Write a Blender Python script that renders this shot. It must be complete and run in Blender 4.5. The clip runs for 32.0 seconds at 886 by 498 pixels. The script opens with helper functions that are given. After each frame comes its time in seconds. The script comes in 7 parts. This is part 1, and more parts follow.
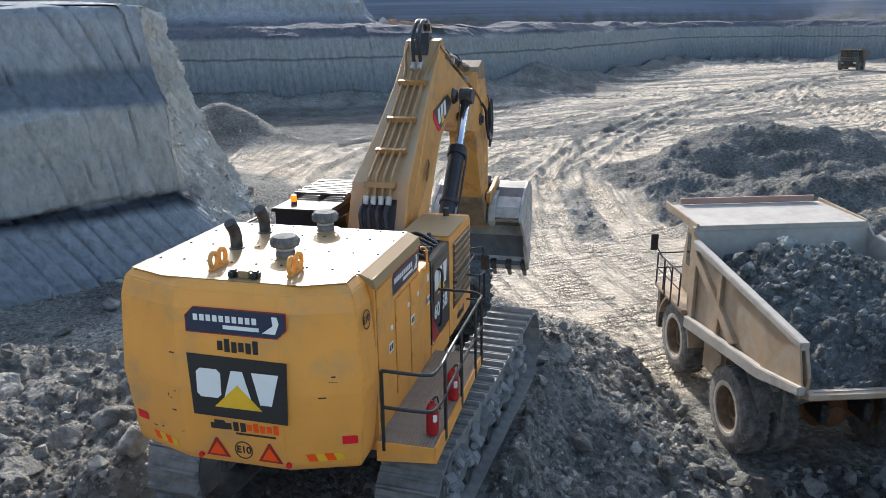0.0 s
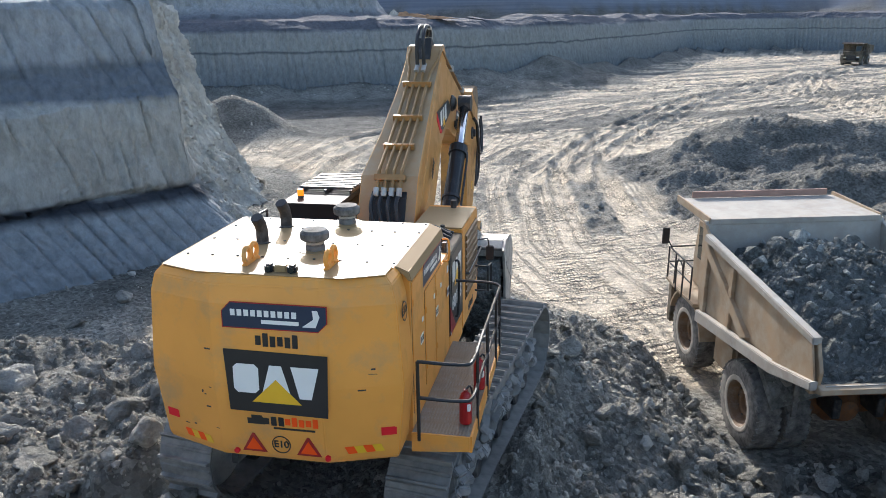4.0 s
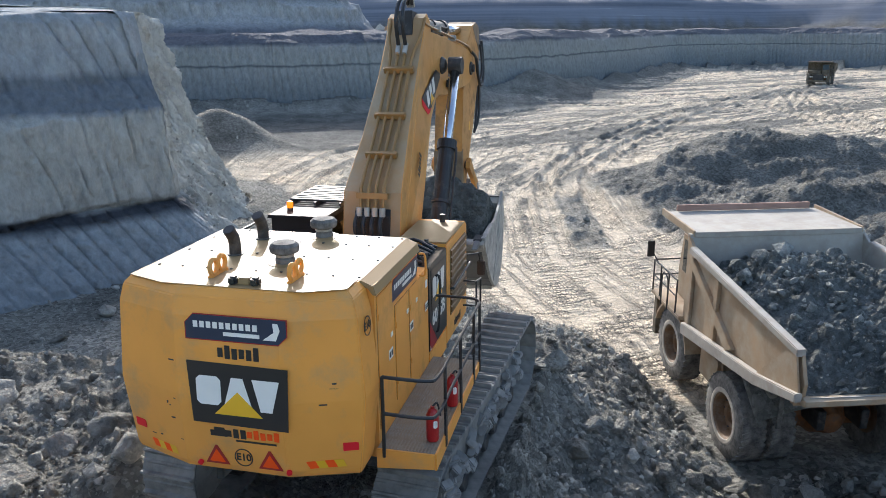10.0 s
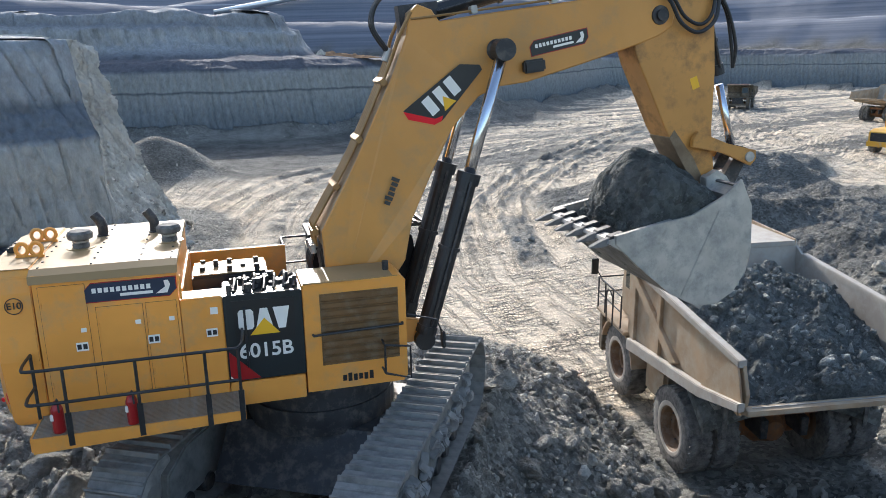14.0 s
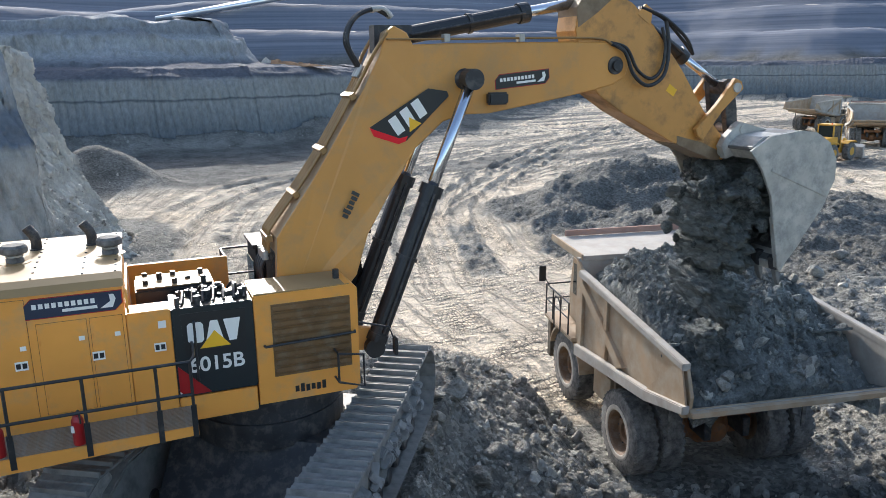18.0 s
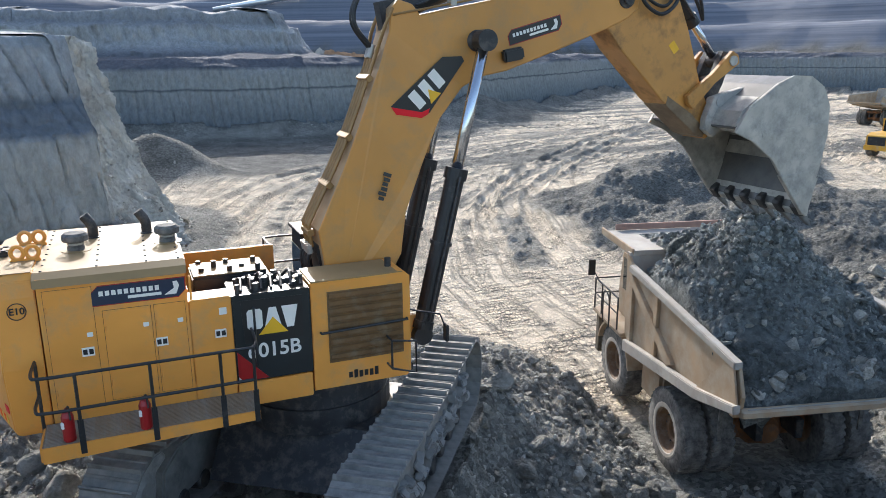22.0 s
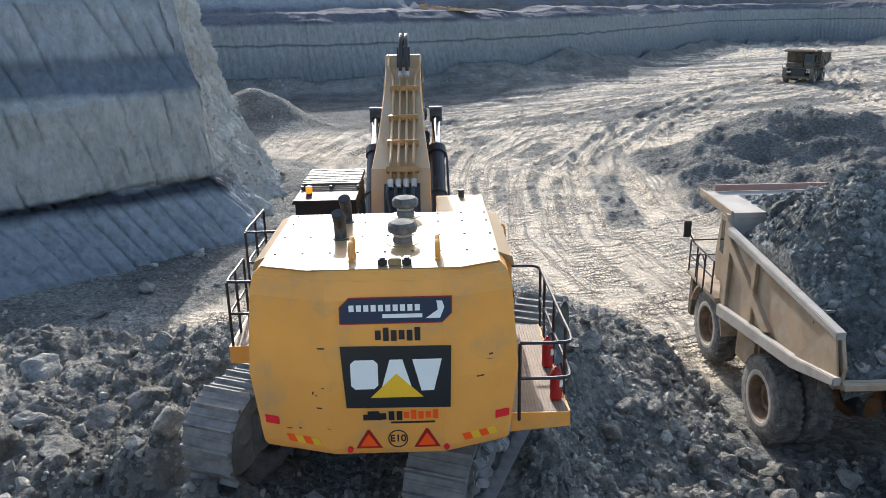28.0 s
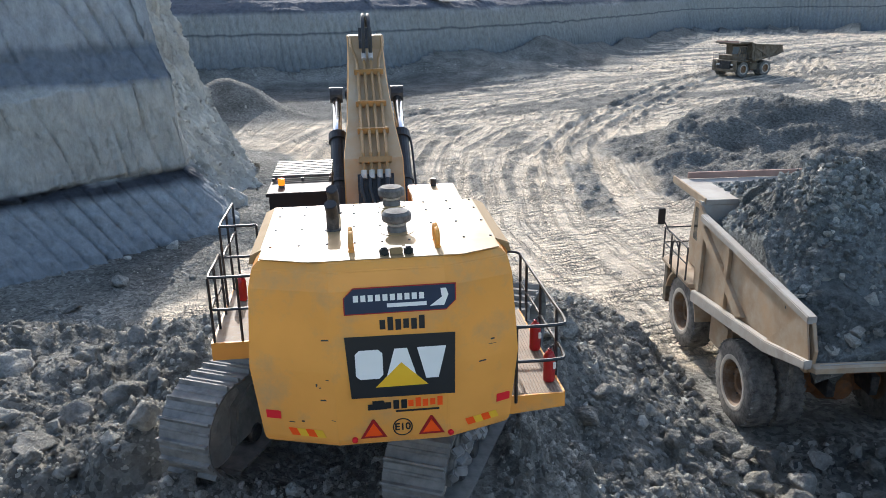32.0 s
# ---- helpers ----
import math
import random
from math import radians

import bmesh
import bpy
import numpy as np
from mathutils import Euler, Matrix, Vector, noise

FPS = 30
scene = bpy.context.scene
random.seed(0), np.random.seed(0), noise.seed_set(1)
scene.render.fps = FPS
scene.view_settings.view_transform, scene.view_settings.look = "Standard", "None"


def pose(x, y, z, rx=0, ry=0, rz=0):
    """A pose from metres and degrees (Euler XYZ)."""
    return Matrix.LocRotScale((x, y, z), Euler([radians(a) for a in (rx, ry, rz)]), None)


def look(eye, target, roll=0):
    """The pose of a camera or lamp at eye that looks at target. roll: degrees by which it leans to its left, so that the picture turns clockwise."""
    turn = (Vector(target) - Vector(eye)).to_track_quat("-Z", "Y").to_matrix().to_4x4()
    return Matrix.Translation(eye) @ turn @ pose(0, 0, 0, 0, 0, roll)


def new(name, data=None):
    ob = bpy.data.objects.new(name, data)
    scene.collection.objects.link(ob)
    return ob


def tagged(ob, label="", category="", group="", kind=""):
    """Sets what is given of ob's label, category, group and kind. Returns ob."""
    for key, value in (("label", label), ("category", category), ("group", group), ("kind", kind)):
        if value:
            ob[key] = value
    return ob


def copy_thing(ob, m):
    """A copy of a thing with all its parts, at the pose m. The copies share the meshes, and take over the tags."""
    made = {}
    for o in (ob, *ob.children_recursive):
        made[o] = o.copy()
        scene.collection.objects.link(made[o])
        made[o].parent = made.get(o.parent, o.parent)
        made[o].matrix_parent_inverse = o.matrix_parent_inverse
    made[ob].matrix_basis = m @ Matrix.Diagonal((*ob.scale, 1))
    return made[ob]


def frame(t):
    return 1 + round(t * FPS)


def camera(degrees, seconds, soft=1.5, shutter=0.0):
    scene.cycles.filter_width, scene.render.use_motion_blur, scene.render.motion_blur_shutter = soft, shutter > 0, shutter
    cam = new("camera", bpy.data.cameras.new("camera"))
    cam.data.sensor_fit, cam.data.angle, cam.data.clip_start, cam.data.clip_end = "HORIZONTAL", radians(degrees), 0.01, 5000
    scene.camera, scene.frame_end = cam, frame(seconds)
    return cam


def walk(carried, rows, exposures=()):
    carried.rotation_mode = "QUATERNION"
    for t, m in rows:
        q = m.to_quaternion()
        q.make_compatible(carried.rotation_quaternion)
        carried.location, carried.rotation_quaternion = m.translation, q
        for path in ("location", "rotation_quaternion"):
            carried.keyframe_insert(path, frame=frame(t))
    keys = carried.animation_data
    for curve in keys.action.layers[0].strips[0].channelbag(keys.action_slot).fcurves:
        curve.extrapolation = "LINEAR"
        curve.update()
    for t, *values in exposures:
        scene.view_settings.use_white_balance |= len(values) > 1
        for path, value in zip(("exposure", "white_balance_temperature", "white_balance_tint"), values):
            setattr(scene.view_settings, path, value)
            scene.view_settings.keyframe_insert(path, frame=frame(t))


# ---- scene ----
# Camera: held at one spot on the bench above the loading place, panning with the machine.
CAM_POS = (0.0, 0.0, 10.2)
# seconds, rx, ry, rz of the camera
PATH = [
    (0, 73.56, 0.7, -0), (0.5, 73.43, 0.72, 0.22), (1, 73.37, 0.71, 0.3), (1.5, 73.36, 0.68, 0.35),
    (2, 73.31, 0.72, 0.4), (2.5, 73.29, 0.73, 0.52), (3, 73.23, 0.77, 0.67), (3.5, 73.14, 0.8, 0.8),
    (5.5, 72.87, 0.86, 0.68), (6, 72.83, 0.85, 0.6), (6.5, 72.79, 0.78, 0.54), (7, 72.78, 0.79, 0.49),
    (7.5, 72.8, 0.79, 0.39), (8, 72.89, 0.79, 0.31), (8.5, 73.11, 0.78, 0.22), (9, 73.41, 0.73, 0.11),
    (9.5, 73.74, 0.68, -0.05), (10, 74.04, 0.6, -0.22), (10.5, 74.27, 0.56, -0.42), (11, 74.48, 0.47, -0.67),
    (11.5, 74.71, 0.39, -0.98), (12, 74.92, 0.41, -1.42), (12.5, 75.11, 0.5, -2.03), (13, 75.29, 0.69, -2.77),
    (13.5, 75.49, 0.93, -3.6), (14, 75.7, 1.09, -4.52), (14.5, 75.85, 1.27, -5.51), (16.5, 76.13, 1.15, -8.6),
    (17, 76.26, 0.94, -8.7), (17.5, 76.28, 0.8, -8.62), (18, 76.29, 0.71, -8.41), (18.5, 76.29, 0.72, -8.16),
    (19, 76.32, 0.7, -7.81), (19.5, 76.27, 0.78, -7.51), (20, 76.13, 0.79, -7.19), (20.5, 75.91, 0.77, -6.84),
    (21, 75.74, 0.68, -6.26), (21.5, 75.68, 0.61, -5.51), (22, 75.68, 0.55, -4.6), (22.5, 75.62, 0.56, -3.63),
    (23, 75.43, 0.67, -2.72), (23.5, 75.18, 0.9, -1.98), (24, 74.94, 1.07, -1.52), (24.5, 74.71, 1.08, -1.11),
    (25, 74.35, 1.02, -0.56), (25.5, 73.85, 0.87, 0.39), (26, 73.33, 0.8, 1.52), (26.5, 72.98, 0.8, 2.4),
    (28.5, 72.43, 1.16, 2.12), (29, 72.28, 1.16, 1.83), (29.5, 72.09, 1.2, 1.52), (30, 71.98, 1.19, 1.21),
    (30.5, 71.88, 1.18, 0.88), (31, 71.85, 1.16, 0.62), (31.5, 71.8, 1.14, 0.45), (32, 71.71, 1.1, 0.39),
]
cam = camera(60.5, 32.0, soft=0.5)
walk(cam, [(t, pose(*CAM_POS, rx, ry, rz)) for t, rx, ry, rz in PATH], exposures=[(0.0, 1.15, 6340, 10), (32.0, 1.15, 6340, 10)])

# ---- light: clear low sun ahead, blue sky ----
SUN_AZ, SUN_EL = radians(-10), radians(24.5)   # azimuth from +y towards +x
world = bpy.data.worlds.new("world")
scene.world = world
world.use_nodes = True
wn = world.node_tree.nodes
sky = wn.new("ShaderNodeTexSky")
sky.sky_type = "NISHITA"
sky.sun_disc = False
sky.sun_elevation, sky.sun_rotation = SUN_EL, SUN_AZ
sky.dust_density, sky.air_density = 2.0, 1.0
wn["Background"].inputs[1].default_value = 0.15
world.node_tree.links.new(sky.outputs[0], wn["Background"].inputs[0])
sun_dir = Vector((math.sin(SUN_AZ) * math.cos(SUN_EL), math.cos(SUN_AZ) * math.cos(SUN_EL), math.sin(SUN_EL)))
sun = new("sun", bpy.data.lights.new("sun", "SUN"))
sun.data.energy, sun.data.angle, sun.data.color = 2.75, radians(0.6), (1.0, 0.965, 0.92)
sun.matrix_world = look(sun_dir * 200, (0, 0, 0))


# ---- materials ----
def mat(name, color, rough=0.6, metal=0.0, vary=0.12, scale=3.0, fine=40.0, bump=0.15, dirt=None, dirt_amount=0.0, spec=0.5):
    """A surface with broad blotches, fine grain, relief and optional dust or grime."""
    m = bpy.data.materials.new(name)
    m.use_nodes = True
    nt = m.node_tree
    bs = nt.nodes["Principled BSDF"]
    co = nt.nodes.new("ShaderNodeTexCoord")
    n1, n2 = nt.nodes.new("ShaderNodeTexNoise"), nt.nodes.new("ShaderNodeTexNoise")
    n1.inputs["Scale"].default_value, n2.inputs["Scale"].default_value = scale, fine
    n1.inputs["Detail"].default_value, n2.inputs["Detail"].default_value = 6, 3
    for n in (n1, n2):
        nt.links.new(co.outputs["Object"], n.inputs["Vector"])
    ramp = nt.nodes.new("ShaderNodeMapRange")
    ramp.inputs[1].default_value, ramp.inputs[2].default_value = 0.3, 0.7
    ramp.inputs[3].default_value, ramp.inputs[4].default_value = 1 - vary, 1 + vary
    nt.links.new(n1.outputs[0], ramp.inputs[0])
    mul = nt.nodes.new("ShaderNodeMixRGB")
    mul.blend_type = "MULTIPLY"
    mul.inputs[0].default_value = 1
    mul.inputs[1].default_value = (*color, 1)
    nt.links.new(ramp.outputs[0], mul.inputs[2])
    out = mul.outputs[0]
    if dirt:
        dr = nt.nodes.new("ShaderNodeMapRange")
        dr.inputs[1].default_value, dr.inputs[2].default_value = 0.62 - dirt_amount * 0.45, 0.86 - dirt_amount * 0.3
        n3 = nt.nodes.new("ShaderNodeTexNoise")
        n3.inputs["Scale"].default_value, n3.inputs["Detail"].default_value, n3.inputs["Roughness"].default_value = scale * 1.7, 9, 0.68
        nt.links.new(co.outputs["Object"], n3.inputs["Vector"])
        nt.links.new(n3.outputs[0], dr.inputs[0])
        mx = nt.nodes.new("ShaderNodeMixRGB")
        nt.links.new(dr.outputs[0], mx.inputs[0])
        nt.links.new(out, mx.inputs[1])
        mx.inputs[2].default_value = (*dirt, 1)
        out = mx.outputs[0]
        rr = nt.nodes.new("ShaderNodeMapRange")
        rr.inputs[3].default_value, rr.inputs[4].default_value = rough, 0.9
        nt.links.new(dr.outputs[0], rr.inputs[0])
        nt.links.new(rr.outputs[0], bs.inputs["Roughness"])
    else:
        bs.inputs["Roughness"].default_value = rough
    nt.links.new(out, bs.inputs["Base Color"])
    bs.inputs["Metallic"].default_value = metal
    bs.inputs["Specular IOR Level"].default_value = spec
    if bump:
        b = nt.nodes.new("ShaderNodeBump")
        b.inputs["Strength"].default_value, b.inputs["Distance"].default_value = bump, 0.02
        nt.links.new(n2.outputs[0], b.inputs["Height"])
        nt.links.new(b.outputs[0], bs.inputs["Normal"])
    return m


DUST = (0.34, 0.32, 0.28)
M_YELLOW = mat("yellow_paint", (0.82, 0.345, 0.065), 0.42, vary=0.08, scale=0.9, fine=120, bump=0.02, dirt=(0.50, 0.31, 0.14), dirt_amount=0.25, spec=0.35)
M_ROOF = mat("dusty_tan_roof", (0.34, 0.225, 0.11), 0.42, vary=0.06, scale=1.0, fine=90, bump=0.015, dirt=(0.33, 0.25, 0.15), dirt_amount=0.15, spec=0.16)
M_BOOM = mat("dusty_yellow_paint", (0.60, 0.275, 0.06), 0.42, vary=0.1, scale=0.8, fine=90, bump=0.03, dirt=(0.40, 0.25, 0.11), dirt_amount=0.3)
M_BOOMBACK = mat("dust_caked_yellow_paint", (0.40, 0.25, 0.12), 0.6, vary=0.12, scale=0.8, fine=90, bump=0.03, dirt=(0.42, 0.34, 0.24), dirt_amount=0.4)
M_STICK = mat("worn_yellow_paint", (0.56, 0.26, 0.06), 0.45, vary=0.12, scale=1.3, fine=70, bump=0.05, dirt=(0.13, 0.085, 0.05), dirt_amount=0.30)
M_TOOTH = mat("blunt_tooth_steel", (0.17, 0.165, 0.16), 0.75, metal=0.1, vary=0.2, scale=4, dirt=(0.24, 0.23, 0.21), dirt_amount=0.4, spec=0.2)
M_GRIME = mat("greasy_brown_steel", (0.20, 0.135, 0.08), 0.6, metal=0.2, vary=0.3, scale=2.5, fine=40, bump=0.1, dirt=(0.33, 0.25, 0.16), dirt_amount=0.4)
# bucket shell, coloured dark for soil stains and for the shade inside it
M_SCOUR = mat("soil_stained_steel", (0.13, 0.128, 0.125), 0.42, metal=0.45, vary=0.3, scale=1.8, fine=50, bump=0.08, dirt=(0.22, 0.21, 0.195), dirt_amount=0.35)
M_BLACK = mat("black_paint", (0.018, 0.019, 0.021), 0.45, vary=0.2, scale=2, dirt=(0.12, 0.11, 0.10), dirt_amount=0.15)
M_CABBLACK = mat("flat_black_cab_paint", (0.013, 0.014, 0.016), 0.6, vary=0.2, scale=2, spec=0.15)
M_DARK = mat("dark_steel", (0.045, 0.045, 0.048), 0.5, metal=0.4, vary=0.25, scale=3, dirt=(0.2, 0.18, 0.15), dirt_amount=0.3)
M_STEEL = mat("worn_steel", (0.45, 0.43, 0.39), 0.46, metal=0.4, vary=0.2, scale=2.5, fine=60, bump=0.06, dirt=(0.30, 0.29, 0.27), dirt_amount=0.4)
M_LINE = mat("bright_roof_sheet", (0.82, 0.82, 0.80), 0.32, metal=1.0, vary=0.05, scale=0.2, bump=0.0)
M_CHROME = mat("chrome_rod", (0.62, 0.64, 0.68), 0.16, metal=1.0, vary=0.05, scale=2, bump=0.0)
M_TRACK = mat("track_steel", (0.17, 0.165, 0.155), 0.58, metal=0.15, vary=0.3, scale=3, dirt=(0.30, 0.29, 0.265), dirt_amount=0.55)
M_MUD = mat("caked_mud", (0.27, 0.265, 0.255), 0.95, vary=0.25, scale=4, fine=25, bump=0.6)
M_PIPE = mat("brown_hydraulic_pipe", (0.30, 0.17, 0.06), 0.4, metal=0.2, vary=0.15, scale=3)
M_GRILLE = mat("brown_grille", (0.16, 0.088, 0.035), 0.5, metal=0.3, vary=0.2, scale=3, dirt=(0.26, 0.2, 0.13), dirt_amount=0.3)
M_GLASS = mat("dark_glass", (0.012, 0.02, 0.02), 0.06, vary=0.0, bump=0.0)
M_WHITE = mat("white_vinyl", (0.82, 0.79, 0.73), 0.4, vary=0.03, bump=0.0)
M_PANEL = mat("black_green_vinyl", (0.012, 0.019, 0.022), 0.35, vary=0.1, bump=0.0)
M_NAVY = mat("navy_vinyl", (0.013, 0.028, 0.06), 0.35, vary=0.1, bump=0.0)
M_BKVINYL = mat("black_vinyl", (0.014, 0.016, 0.018), 0.35, vary=0.1, bump=0.0)
M_YVINYL = mat("bright_yellow_vinyl", (0.85, 0.46, 0.02), 0.4, vary=0.04, bump=0.0)
M_RED = mat("red_enamel", (0.36, 0.012, 0.014), 0.3, vary=0.1, bump=0.0)
M_REFLECT = mat("red_reflector", (0.78, 0.02, 0.03), 0.5, vary=0.05, bump=0.0, spec=0.2)
M_ORANGE = mat("orange_reflector", (1.0, 0.10, 0.012), 0.65, vary=0.05, bump=0.0, spec=0.15)
M_DECK = mat("tan_deck_plate", (0.27, 0.19, 0.12), 0.7, vary=0.15, scale=4, fine=60, bump=0.3, dirt=DUST, dirt_amount=0.3)
M_RUBBER = mat("dusty_rubber", (0.06, 0.058, 0.055), 0.85, vary=0.3, scale=3, dirt=(0.24, 0.23, 0.21), dirt_amount=0.6)
M_PALEDUST = mat("pale_dust", (0.42, 0.38, 0.32), 0.9, vary=0.2, scale=6)
M_CLAY = mat("orange_clay", (0.34, 0.19, 0.10), 0.95, vary=0.25, scale=1.5, fine=20, bump=0.5)
M_RIM = mat("faded_tan_rim", (0.17, 0.095, 0.045), 0.7, vary=0.2, scale=3, dirt=(0.24, 0.20, 0.16), dirt_amount=0.35)
M_TRUCK = mat("faded_tan_paint", (0.345, 0.237, 0.142), 0.6, vary=0.2, scale=1.2, fine=50, bump=0.06, dirt=(0.42, 0.36, 0.27), dirt_amount=0.45)
M_BED = mat("scoured_bed_steel", (0.35, 0.315, 0.27), 0.8, metal=0.0, vary=0.15, scale=1.5, fine=50, bump=0.08, dirt=(0.42, 0.40, 0.36), dirt_amount=0.4)
M_RUST = mat("rusty_orange_axle", (0.24, 0.10, 0.035), 0.8, vary=0.3, scale=3, dirt=(0.1, 0.09, 0.08), dirt_amount=0.3)
M_BOARD = mat("weathered_pink_plank", (0.36, 0.22, 0.17), 0.8, vary=0.15, scale=2, fine=60)
M_OLIVE = mat("grimy_brown_truck_paint", (0.10, 0.075, 0.045), 0.7, vary=0.2, scale=1.5, dirt=(0.2, 0.18, 0.15), dirt_amount=0.4)
M_LOADER = mat("plain_yellow_paint", (0.62, 0.33, 0.03), 0.5, vary=0.08, scale=1.5, dirt=DUST, dirt_amount=0.2)
M_LAMP = mat("amber_lens", (0.95, 0.22, 0.01), 0.25, vary=0.0, bump=0.0)
M_LAMP.node_tree.nodes["Principled BSDF"].inputs["Emission Color"].default_value = (1.0, 0.2, 0.01, 1)
M_LAMP.node_tree.nodes["Principled BSDF"].inputs["Emission Strength"].default_value = 0.7


def soil(name, dark, light, scale=0.35, road=False, speck=0.4):
    """Broken marl: blotches, crumbs and clods; the ground's form blends in pale dry clay by the mesh's 'road' values,
    dark overburden and painted shade by 'dark'.
    """
    m = bpy.data.materials.new(name)
    m.use_nodes = True
    nt = m.node_tree
    N, L = nt.nodes, nt.links
    bs = N["Principled BSDF"]
    bs.inputs["Roughness"].default_value = 0.95
    bs.inputs["Specular IOR Level"].default_value = 0.2
    co = N.new("ShaderNodeTexCoord")

    def noise_node(size, detail, rough):
        n = N.new("ShaderNodeTexNoise")
        n.inputs["Scale"].default_value, n.inputs["Detail"].default_value, n.inputs["Roughness"].default_value = size, detail, rough
        L.new(co.outputs["Object"], n.inputs["Vector"])
        return n.outputs[0]

    def cells(size, feature="F1"):
        n = N.new("ShaderNodeTexVoronoi")
        n.feature = feature
        n.inputs["Scale"].default_value = size
        L.new(co.outputs["Object"], n.inputs["Vector"])
        return n.outputs[0]

    def calc(op, a, b, c=None):
        n = N.new("ShaderNodeMath")
        n.operation = op
        for k, v in enumerate((a, b, c)):
            if v is None:
                continue
            if isinstance(v, (int, float)):
                n.inputs[k].default_value = v
            else:
                L.new(v, n.inputs[k])
        return n.outputs[0]

    def spread(v, a, b, c, d):
        n = N.new("ShaderNodeMapRange")
        for k, w in enumerate((a, b, c, d)):
            n.inputs[k + 1].default_value = w
        L.new(v, n.inputs[0])
        return n.outputs[0]

    def mixed(f, a, b, blend="MIX"):
        n = N.new("ShaderNodeMixRGB")
        n.blend_type = blend
        for k, v in enumerate((f, a, b)):
            if isinstance(v, tuple):
                n.inputs[k].default_value = (*v, 1)
            elif isinstance(v, (int, float)):
                n.inputs[k].default_value = v
            else:
                L.new(v, n.inputs[k])
        return n.outputs[0]
    broad, crumb = noise_node(scale, 10, 0.62), noise_node(7.0, 12, 0.78)
    clods, grit = cells(4.2), cells(17.0)
    out = mixed(spread(calc("MULTIPLY_ADD", crumb, 0.55, broad), 0.55, 1.0, 0, 1), dark, light)
    # single stones a shade lighter or darker than the soil
    shade = N.new("ShaderNodeTexVoronoi")
    shade.inputs["Scale"].default_value = 9.0
    L.new(co.outputs["Object"], shade.inputs["Vector"])
    tone = N.new("ShaderNodeSeparateColor")
    L.new(shade.outputs["Color"], tone.inputs[0])
    out = mixed(0.8, out, spread(tone.outputs[0], 0, 1, 1 - speck, 1 + speck), "MULTIPLY")
    if not road:
        own = N.new("ShaderNodeNewGeometry")
        out = mixed(1.0, out, spread(own.outputs["Random Per Island"], 0, 1, 0.66, 1.62), "MULTIPLY")
    height = calc("SUBTRACT", crumb, calc("MULTIPLY_ADD", clods, 0.5, calc("MULTIPLY", grit, 0.22)))
    bump = N.new("ShaderNodeBump")
    bump.inputs["Strength"].default_value, bump.inputs["Distance"].default_value = 1.0, 0.28 if road else 0.18
    if road:
        at, dk = N.new("ShaderNodeAttribute"), N.new("ShaderNodeAttribute")
        at.attribute_name, dk.attribute_name = "road", "dark"
        # tyre cleats pressed into the clay, the gaps coloured dark for their shade
        rows = N.new("ShaderNodeMapping")
        rows.inputs["Rotation"].default_value = (0, 0, radians(68))
        rows.inputs["Scale"].default_value = (1.0, 0.5, 1)
        L.new(co.outputs["Object"], rows.inputs["Vector"])
        cleat = N.new("ShaderNodeTexVoronoi")
        cleat.feature = "DISTANCE_TO_EDGE"
        cleat.inputs["Scale"].default_value = 6.5
        L.new(rows.outputs[0], cleat.inputs["Vector"])
        gap = spread(cleat.outputs[0], 0.0, 0.16, 0, 1)
        worn = spread(noise_node(0.5, 5, 0.6), 0.42, 0.62, 0.15, 1)
        dry = mixed(spread(noise_node(0.9, 9, 0.66), 0.30, 0.54, 0, 1), (0.54, 0.455, 0.345), (0.86, 0.73, 0.56))
        dry = mixed(0.75, dry, spread(crumb, 0.36, 0.64, 0.66, 1.14), "MULTIPLY")
        dry = mixed(worn, dry, mixed(gap, (0.18, 0.158, 0.13), dry))
        # streaks and tread bars of passing wheels, along the wheel tracks; dark streaks paint ridge shade
        ac = N.new("ShaderNodeAttribute")
        ac.attribute_name = "across"
        turn = N.new("ShaderNodeVectorRotate")
        turn.rotation_type = "Z_AXIS"
        turn.inputs["Angle"].default_value = radians(-24)
        L.new(co.outputs["Object"], turn.inputs["Vector"])
        lay = N.new("ShaderNodeSeparateXYZ")
        L.new(turn.outputs[0], lay.inputs[0])
        strip = N.new("ShaderNodeCombineXYZ")
        L.new(calc("MULTIPLY", ac.outputs["Fac"], 2.4), strip.inputs[0])
        L.new(calc("MULTIPLY", lay.outputs[1], 0.07), strip.inputs[1])
        line = N.new("ShaderNodeTexNoise")
        line.inputs["Scale"].default_value, line.inputs["Detail"].default_value, line.inputs["Roughness"].default_value = 1.0, 8, 0.68
        L.new(strip.outputs[0], line.inputs["Vector"])
        streak = spread(line.outputs[0], 0.38, 0.47, 0, 1)
        bar_at = N.new("ShaderNodeCombineXYZ")
        L.new(calc("MULTIPLY", ac.outputs["Fac"], 1.3), bar_at.inputs[0])
        L.new(calc("MULTIPLY", lay.outputs[1], 3.6), bar_at.inputs[1])
        bar = N.new("ShaderNodeTexNoise")
        bar.inputs["Scale"].default_value, bar.inputs["Detail"].default_value = 1.0, 3
        L.new(bar_at.outputs[0], bar.inputs["Vector"])
        bars = spread(bar.outputs[0], 0.42, 0.58, 0, 1)
        dry = mixed(calc("MAXIMUM", streak, spread(at.outputs["Fac"], 0.8, 0.95, 0, 1)), mixed(0.45, dry, (0.13, 0.12, 0.10)), dry)
        out = mixed(dk.outputs["Fac"], out, mixed(1.0, out, (0.30, 0.315, 0.335), "MULTIPLY"))
        out = mixed(at.outputs["Fac"], out, dry)
        # far beds with thin pale lines; their blue, lightened tone paints haze
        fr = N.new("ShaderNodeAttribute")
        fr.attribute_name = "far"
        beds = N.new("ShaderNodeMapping")
